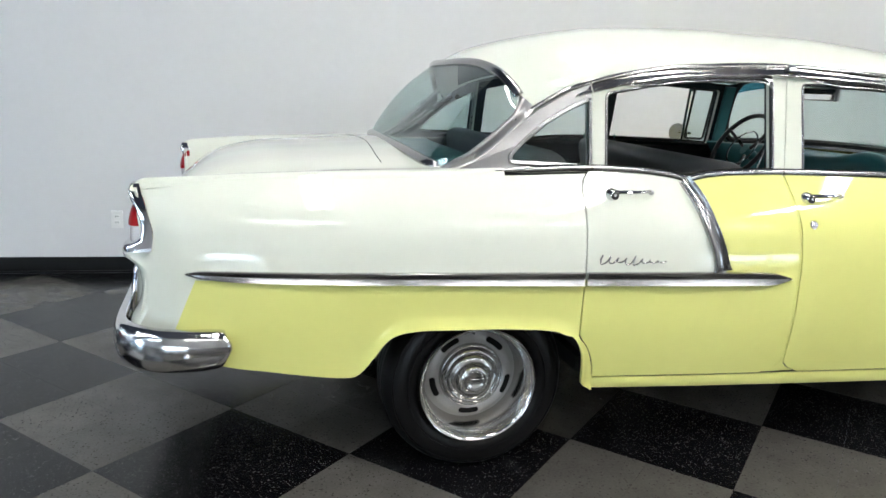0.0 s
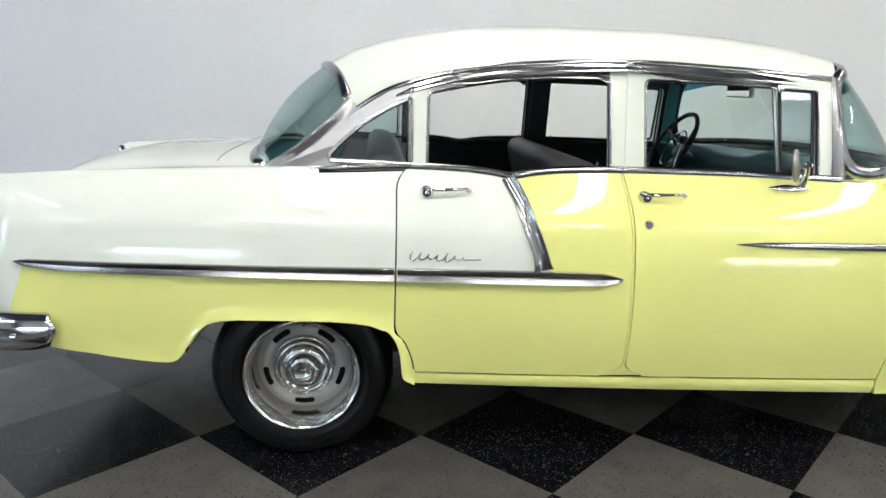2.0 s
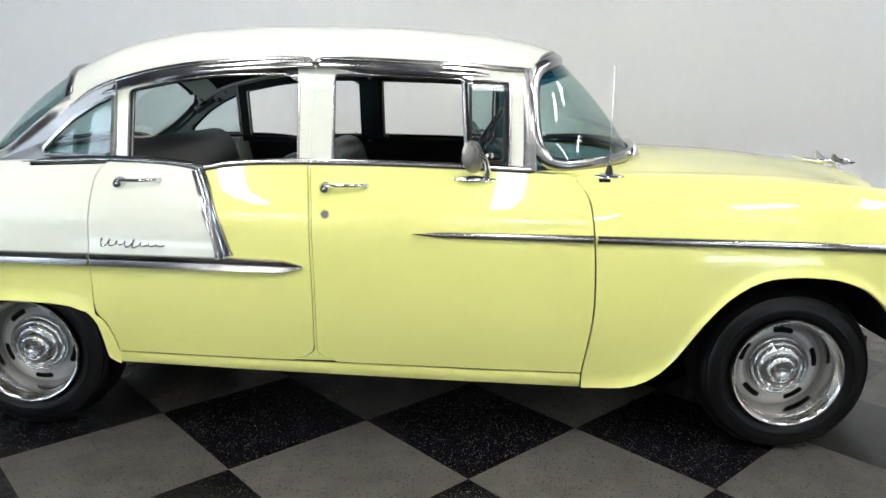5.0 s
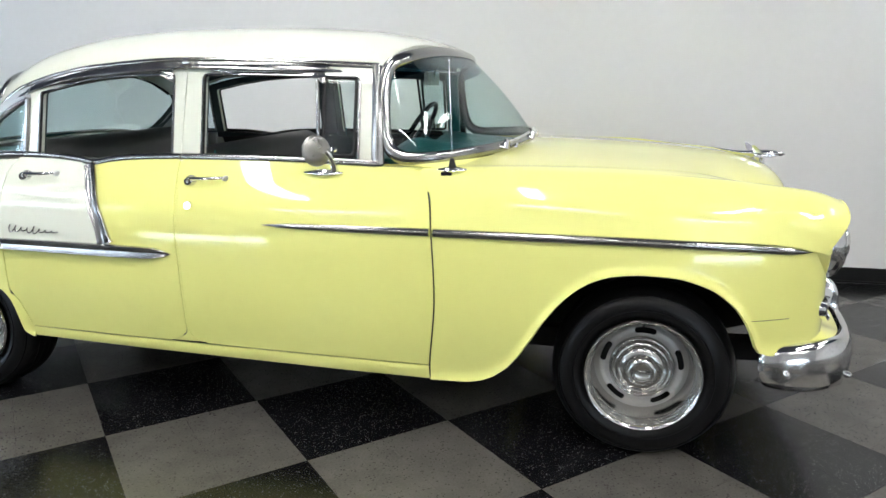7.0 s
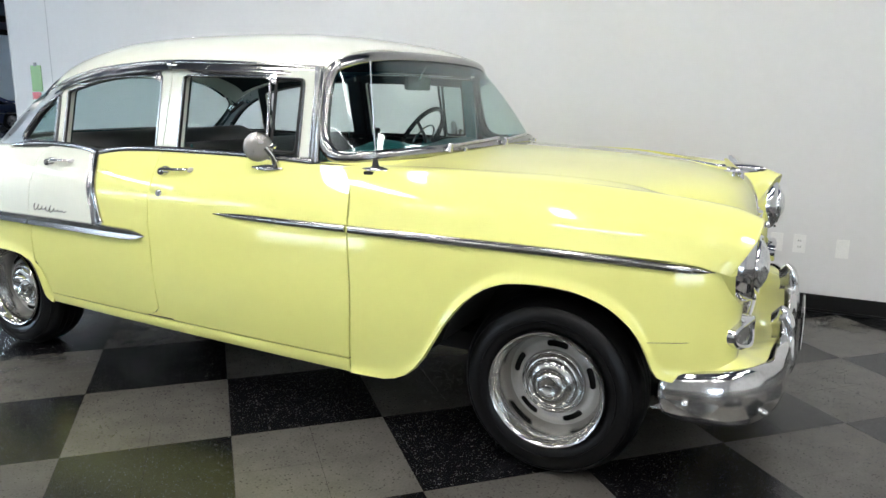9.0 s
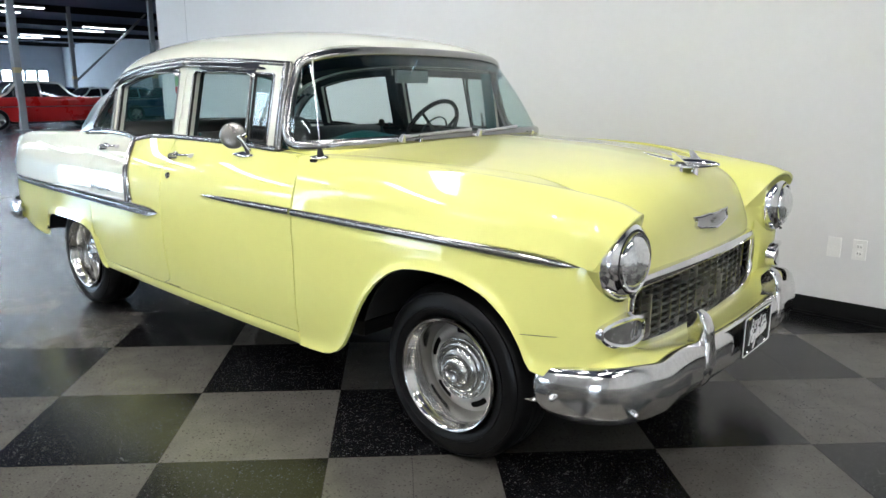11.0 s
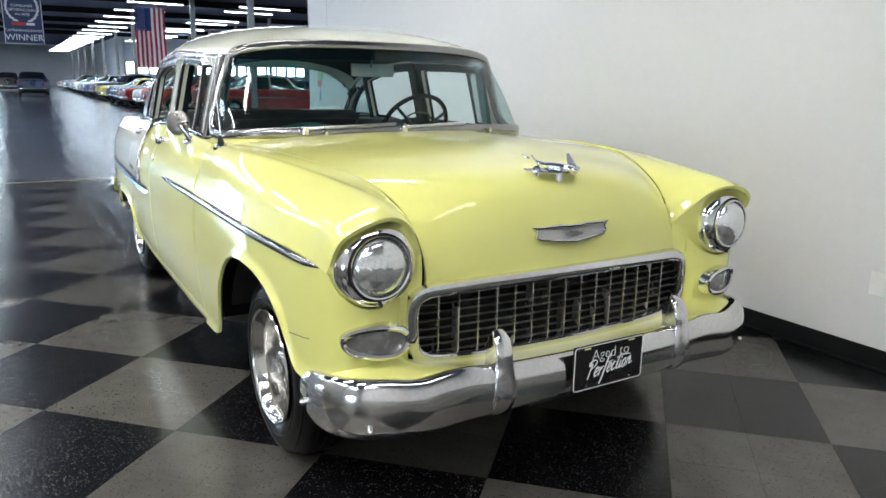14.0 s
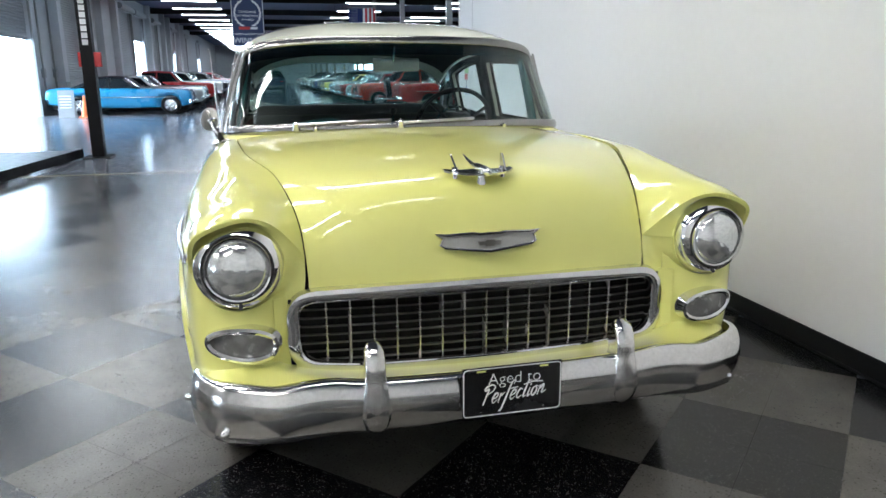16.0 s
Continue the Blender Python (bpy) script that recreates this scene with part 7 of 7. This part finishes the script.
for k in range(5):
    z = 0.30 + 0.09 * k
    slab("sign_line", -20.20 - 0.18 * z + 0.008, -7.14, z, -20.20 - 0.18 * z + 0.014, -6.80, z + 0.03, white_ink, sign)

# card and keys hung on the wall by its end
card = thing("hanging_card", "green card and a key tag hanging on the wall", "card")
slab("card_sheet", -3.85, 1.902, 1.33, -3.68, 1.908, 1.60, paper_green, card)
slab("card_clip", -3.79, 1.900, 1.59, -3.75, 1.909, 1.63, steel_grey, card)
slab("red_strip", -3.86, 1.903, 1.25, -3.72, 1.908, 1.325, red_plastic, card)
slab("key_tag", -3.80, 1.902, 1.06, -3.755, 1.908, 1.17, mat("blue_key_tag", (0.1, 0.18, 0.4), 0.4), card)
slab("cord", -3.782, 1.905, 1.17, -3.778, 1.909, 1.25, base_rubber, card)

# conduit on the south wall
for x in (-22.0, -23.4, -31.5):
    c = thing("wall_conduit", "thin grey conduit on the block wall", "pipe", "conduits")
    tube("pipe", np.array([(x, Y0 + 0.05, 0.3), (x, Y0 + 0.05, 2.4), (x, Y0 + 0.05, 5.2)]), 0.035, steel_grey, c, "", (1, 0, 0), 8)
    slab("switch_box", x - 0.10, Y0, 1.25, x + 0.10, Y0 + 0.10, 1.55, steel_grey, c)

# ---- parked cars of the hall
dark_glass = mat("dark_car_glass", (0.015, 0.018, 0.02), 0.06, coat=0.5, vary=0.1)
PAINT = {}


def paint(rgb):
    if rgb not in PAINT:
        PAINT[rgb] = mat("car_paint", rgb, 0.3, coat=1.0, vary=0.03, scale=2)
    return PAINT[rgb]


KINDS = {
    # length, width, height, hood z, belt z, deck z, windscreen base, roof front, roof rear, rear glass base (fractions from the nose)
    "fifties": (4.95, 1.86, 1.52, 0.98, 1.02, 0.98, 0.29, 0.38, 0.64, 0.76),
    "coupe": (4.65, 1.78, 1.32, 0.86, 0.90, 0.90, 0.36, 0.47, 0.66, 0.83),
    "muscle": (4.85, 1.90, 1.33, 0.87, 0.90, 0.92, 0.36, 0.46, 0.64, 0.80),
    "modern": (4.80, 1.90, 1.62, 0.98, 1.08, 1.08, 0.26, 0.38, 0.80, 0.92),
}
COUNT = {}


def parked(kind, x, y, heading, rgb, roof=None, label="", group="cars parked in the hall"):
    """A simpler whole car: nose at (x, y) facing `heading` degrees."""
    L, W, H, hz, bz, dz, f1, f2, f3, f4 = KINDS[kind]
    key = (kind, rgb, roof)
    m = pose(x, y, 0, 0, 0, heading)
    if key in COUNT:
        return copy_thing(COUNT[key], m)
    o = thing("parked_car", label, "car", group)
    COUNT[key] = o
    body_m, roof_m = paint(rgb), paint(roof or rgb)
    # body: sections from nose (x=0) to tail (x=-L)
    st = [0.0, 0.012, 0.05, 0.14, f1, 0.5, f4, 0.93, 0.985, 1.0]
    topz = [hz - 0.15, hz - 0.06, hz - 0.02, hz, hz + 0.04, bz + 0.01, dz + 0.03, dz + 0.01, dz - 0.03, dz - 0.13]
    hw = [0.86, 0.93, 0.97, 0.99, 1.0, 1.0, 0.99, 0.97, 0.94, 0.87]
    low = [0.42, 0.36, 0.30, 0.26, 0.24, 0.24, 0.26, 0.34, 0.40, 0.46]
    rows = []
    for t, tz, h, lz in zip(st, topz, hw, low):
        w2 = W / 2 * h
        mid = lz + (tz - lz) * 0.55
        rows.append([(-L * t, 0.0, tz + 0.015), (-L * t, w2 * 0.5, tz + 0.008), (-L * t, w2 * 0.84, tz - 0.012), (-L * t, w2 * 0.97, tz - 0.09), (-L * t, w2, mid), (-L * t, w2 * 0.97, lz + 0.06), (-L * t, w2 * 0.90, lz)])
    half = net(rows, 40, 18)
    # wheel openings
    wx = (-L * 0.155, -L * 0.775)
    for cx in wx:
        d = np.hypot(half[..., 0] - cx, half[..., 2] - 0.33)
        hit = (d < 0.37) & (half[..., 1] > W * 0.42)
        half[..., 1] = np.where(hit, half[..., 1] - 0.16, half[..., 1])
    shell = np.concatenate([flip(half)[:, :0:-1], half], axis=1)
    body = panel("body", shell, body_m, o, "", 0.02, (-L / 2, 0, 0.5), 40)
    # nose and tail closed
    for row, nm in ((shell[0], "nose_panel"), (shell[-1], "tail_panel")):
        link(nm, [tuple(p) for p in row] + [(row[0][0] + (0.02 if nm[0] == "n" else -0.02), 0, 0.6)], [(k, k + 1, len(row)) for k in range(len(row) - 1)] + [(len(row) - 1, 0, len(row))], body_m, o)
    slab("underside", -L * 0.96, -W * 0.40, 0.20, -L * 0.03, W * 0.40, 0.32, underbody, o)
    # cabin
    sect = [(f1, bz - 0.02, 0.88, 0.0), (f2, H - 0.035, 0.70, 1.0), ((f2 + f3) / 2, H, 0.72, 1.0), (f3, H - 0.03, 0.69, 1.0), (f4, dz + 0.02, 0.86, 0.0)]
    rows = []
    for t, z, h, up in sect:
        w2 = W / 2 * h
        wb = W / 2 * 0.90
        rows.append([(-L * t, 0, z), (-L * t, w2 * 0.6, z - 0.01 * up), (-L * t, w2 * 0.93, z - 0.045 * up), (-L * t, w2 * 0.99, z - 0.085 * up), (-L * t, (w2 + wb) / 2, (z + bz) / 2 - 0.03 * up), (-L * t, wb, bz - 0.03)])
    half = np.concatenate([np.linspace(np.array(a), np.array(b), 7)[:-1] for a, b in zip(rows[:-1], rows[1:])] + [np.array(rows[-1])[None]])
    cab = np.concatenate([flip(half)[:, :0:-1], half], axis=1)
    link("glasshouse", *sheet(cab * np.array([1, 0.985, 1]) - np.array([0, 0, 0.006]), 0.01, (-L / 2, 0, 0.8)), dark_glass, o, "dark windows")
    panel("roof_panel", cab[6:19, 2:-2], roof_m, o, "", 0.012, (-L / 2, 0, 0.8))
    for sg in (1, -1):
        for i0, i1, nm in ((0, 6, "pillar"), (12, 12, "pillar"), (18, 24, "pillar")):
            if i0 == i1:
                path = np.array([half[12][3], half[12][4], half[12][5]])
            else:
                path = np.array([half[i0][4 if i0 else 5] if i0 == 0 else half[i0][3], half[(i0 + i1) // 2][4] * np.array([1, 1.0, 1]), half[i1][3 if i0 == 0 else 5]])
            path = path * np.array([1, sg, 1])
            link(nm, *sweep(path, [(-0.02, -0.03), (0.012, -0.03), (0.012, 0.03), (-0.02, 0.03)], (0, sg, 0.3)), roof_m, o)
    # fittings
    for t, nm, zb in ((0.0, "front_bumper", 0.46), (1.0, "rear_bumper", 0.48)):
        yy = np.linspace(-W * 0.47, W * 0.47, 17)
        s = 1 if t == 0 else -1
        xx = -L * t + s * (0.07 - 0.16 * np.abs(yy / (W * 0.47))**4)
        link(nm, *sweep(np.stack([xx, yy, np.full(17, zb)], 1), [(0.03, -0.03), (0.04, 0.0), (0.03, 0.05), (-0.02, 0.07), (-0.02, -0.06)], (s, 0, 0)), chrome, o)
    for sg in (1, -1):
        link("headlight", *revolve([(0.0, 0.045), (0.06, 0.03), (0.085, 0.012), (0.10, 0.014), (0.105, -0.03)], (-0.04, sg * W * 0.37, hz - 0.20), (1, 0, 0), 20), head_lens, o)
        slab("tail_light", -L - 0.005, min(sg * W * 0.30, sg * W * 0.40), dz - 0.32, -L + 0.05, max(sg * W * 0.30, sg * W * 0.40), dz - 0.22, red_lens, o, "", 0.01)
    slab("grille", -0.02, -W * 0.27, 0.56, 0.012, W * 0.27, hz - 0.30, stainless, o, "", 0.01)
    for cx in wx:
        for sg in (1, -1):
            ax = (0, sg, 0)
            c = (cx, sg * (W / 2 - 0.035), 0.325)
            w = link("wheel", *revolve([(0.20, -0.20), (0.30, -0.20), (0.325, -0.16), (0.325, -0.04), (0.30, 0.0), (0.22, 0.005), (0.20, -0.02), (0.20, -0.20)], c, ax, 28), rubber, o)
            link("rim", *revolve([(0.205, 0.0), (0.20, 0.010), (0.185, 0.0), (0.17, -0.04), (0.07, -0.03), (0.05, 0.0), (0.0, 0.006)], c, ax, 28), chrome, w)
            for k in range(5):
                a = 2 * math.pi * k / 5
                tube("spoke", np.array([(cx + 0.04 * math.cos(a), c[1], 0.325 + 0.04 * math.sin(a)), (cx + 0.18 * math.cos(a), c[1] - sg * 0.01, 0.325 + 0.18 * math.sin(a))]), 0.022, wheel_silver, w, "", (0, 1, 0), 6)
    yz = bz - 0.14
    for sg in (1, -1):
        slab("side_trim", -L * 0.88, min(sg * W * 0.495, sg * W * 0.508), yz - 0.18, -L * 0.12, max(sg * W * 0.495, sg * W * 0.508), yz - 0.155, chrome, o)
    o.matrix_basis = m
    return o


def lbl(note):
    return f"{note} parked on the showroom floor"


# row with noses towards the aisle at y about 3, noses to -y
ROW_A = [
    ("fifties", (0.50, 0.012, 0.010), (0.72, 0.70, 0.62), "red 1950s car with a cream top"),
    ("fifties", (0.58, 0.045, 0.015), None, "orange-red 1950s car"),
    ("muscle", (0.62, 0.63, 0.64), None, "white coupe"),
    ("muscle", (0.42, 0.015, 0.015), None, "dark red coupe"),
    ("coupe", (0.03, 0.05, 0.12), None, "navy coupe"),
    ("muscle", (0.06, 0.16, 0.22), None, "teal coupe"),
    ("coupe", (0.70, 0.52, 0.08), None, "yellow coupe"),
    ("fifties", (0.012, 0.012, 0.014), None, "black 1950s car"),
    ("muscle", (0.30, 0.02, 0.02), None, "maroon coupe"),
    ("coupe", (0.04, 0.07, 0.22), None, "blue coupe"),
    ("fifties", (0.66, 0.66, 0.64), None, "white 1950s car"),
    ("muscle", (0.25, 0.27, 0.28), None, "silver coupe"),
]
for k, (kind, rgb, roof, note) in enumerate(ROW_A + ROW_A[2:10]):
    if k:
        parked(kind, -21.1 - 3.3 * k, 2.72 + 0.12 * (k % 3), -84, rgb, roof, lbl(note))
# the first stands tail to the aisle, with a spare wheel on its back
kind, rgb, roof, note = ROW_A[0]
red = parked(kind, -21.0, 8.85, 90, rgb, roof, "red 1950s car with cream top and spare wheel")
sp = link("spare_wheel", *revolve([(0.20, -0.09), (0.31, -0.09), (0.335, -0.05), (0.335, 0.05), (0.31, 0.09), (0.20, 0.09)], (-5.22, 0, 0.80), (1, 0, 0.12), 32), rubber, red, "upright spare wheel")
link("spare_cover", *revolve([(0.0, 0.10), (0.12, 0.095), (0.20, 0.08), (0.205, -0.05)], (-5.22, 0, 0.80), (-1, 0, -0.12), 28), paint(rgb), sp)
link("bumper_deck", *sweep(np.array([(-4.95, -0.7, 0.47), (-5.45, -0.66, 0.46), (-5.50, 0.0, 0.46), (-5.45, 0.66, 0.46), (-4.95, 0.7, 0.47)]), [(-0.03, -0.07), (0.03, -0.06), (0.04, 0.0), (0.03, 0.06), (-0.03, 0.07)], (0, 0, 1)), chrome, red, "long chrome bumper round the spare wheel")
# second row behind it
for k, (kind, rgb, roof, note) in enumerate([ROW_A[4], ROW_A[5], ROW_A[2], ROW_A[9], ROW_A[1], ROW_A[10], ROW_A[7], ROW_A[11], ROW_A[2]]):
    parked(kind, -23.0 - 3.6 * k, 9.6, -90, rgb, roof, lbl(note))
for k, (kind, rgb, roof, note) in enumerate([ROW_A[2], ROW_A[9], ROW_A[3], ROW_A[11], ROW_A[2]]):
    parked(kind, -28.0 - 6.4 * k, 16.6, -90, rgb, roof, lbl(note))
# row by the doors, noses to +y
ROW_B = [
    ("coupe", (0.015, 0.21, 0.38), (0.008, 0.008, 0.010), "blue coupe with a black roof"),
    ("muscle", (0.60, 0.60, 0.60), None, "pale silver coupe"),
    ("muscle", (0.014, 0.014, 0.016), None, "black muscle car"),
    ("fifties", (0.52, 0.02, 0.02), None, "red 1950s car with a pale roof"),
    ("coupe", (0.45, 0.03, 0.02), None, "red coupe"),
    ("fifties", (0.66, 0.66, 0.64), None, "white 1950s car"),
    ("muscle", (0.25, 0.27, 0.28), None, "silver coupe"),
    ("coupe", (0.012, 0.012, 0.014), None, "black coupe"),
    ("muscle", (0.42, 0.015, 0.015), None, "dark red coupe"),
    ("fifties", (0.30, 0.32, 0.34), None, "grey 1950s car"),
]
for k, (kind, rgb, roof, note) in enumerate(ROW_B + ROW_B[1:9]):
    parked(kind, -22.1 - 3.1 * k, -3.18 + (0.0 if k == 0 else 0.15 * (k % 2)), 90, rgb, roof, lbl(note))
# two cars standing in the aisle
parked("modern", -54.9, -0.25, 180, (0.02, 0.035, 0.075), None, "dark blue car standing in the aisle", "cars in the aisle")
parked("modern", -72.4, -1.75, 180, (0.014, 0.015, 0.018), None, "black car standing in the aisle", "cars in the aisle")

# the car stands slightly askew in its bay, its tail a little nearer the aisle
car.matrix_basis = pose(3.2, -0.9, 0, 0, 0, 0.7) @ pose(-3.2, 0.9, 0)

lay_tiles()
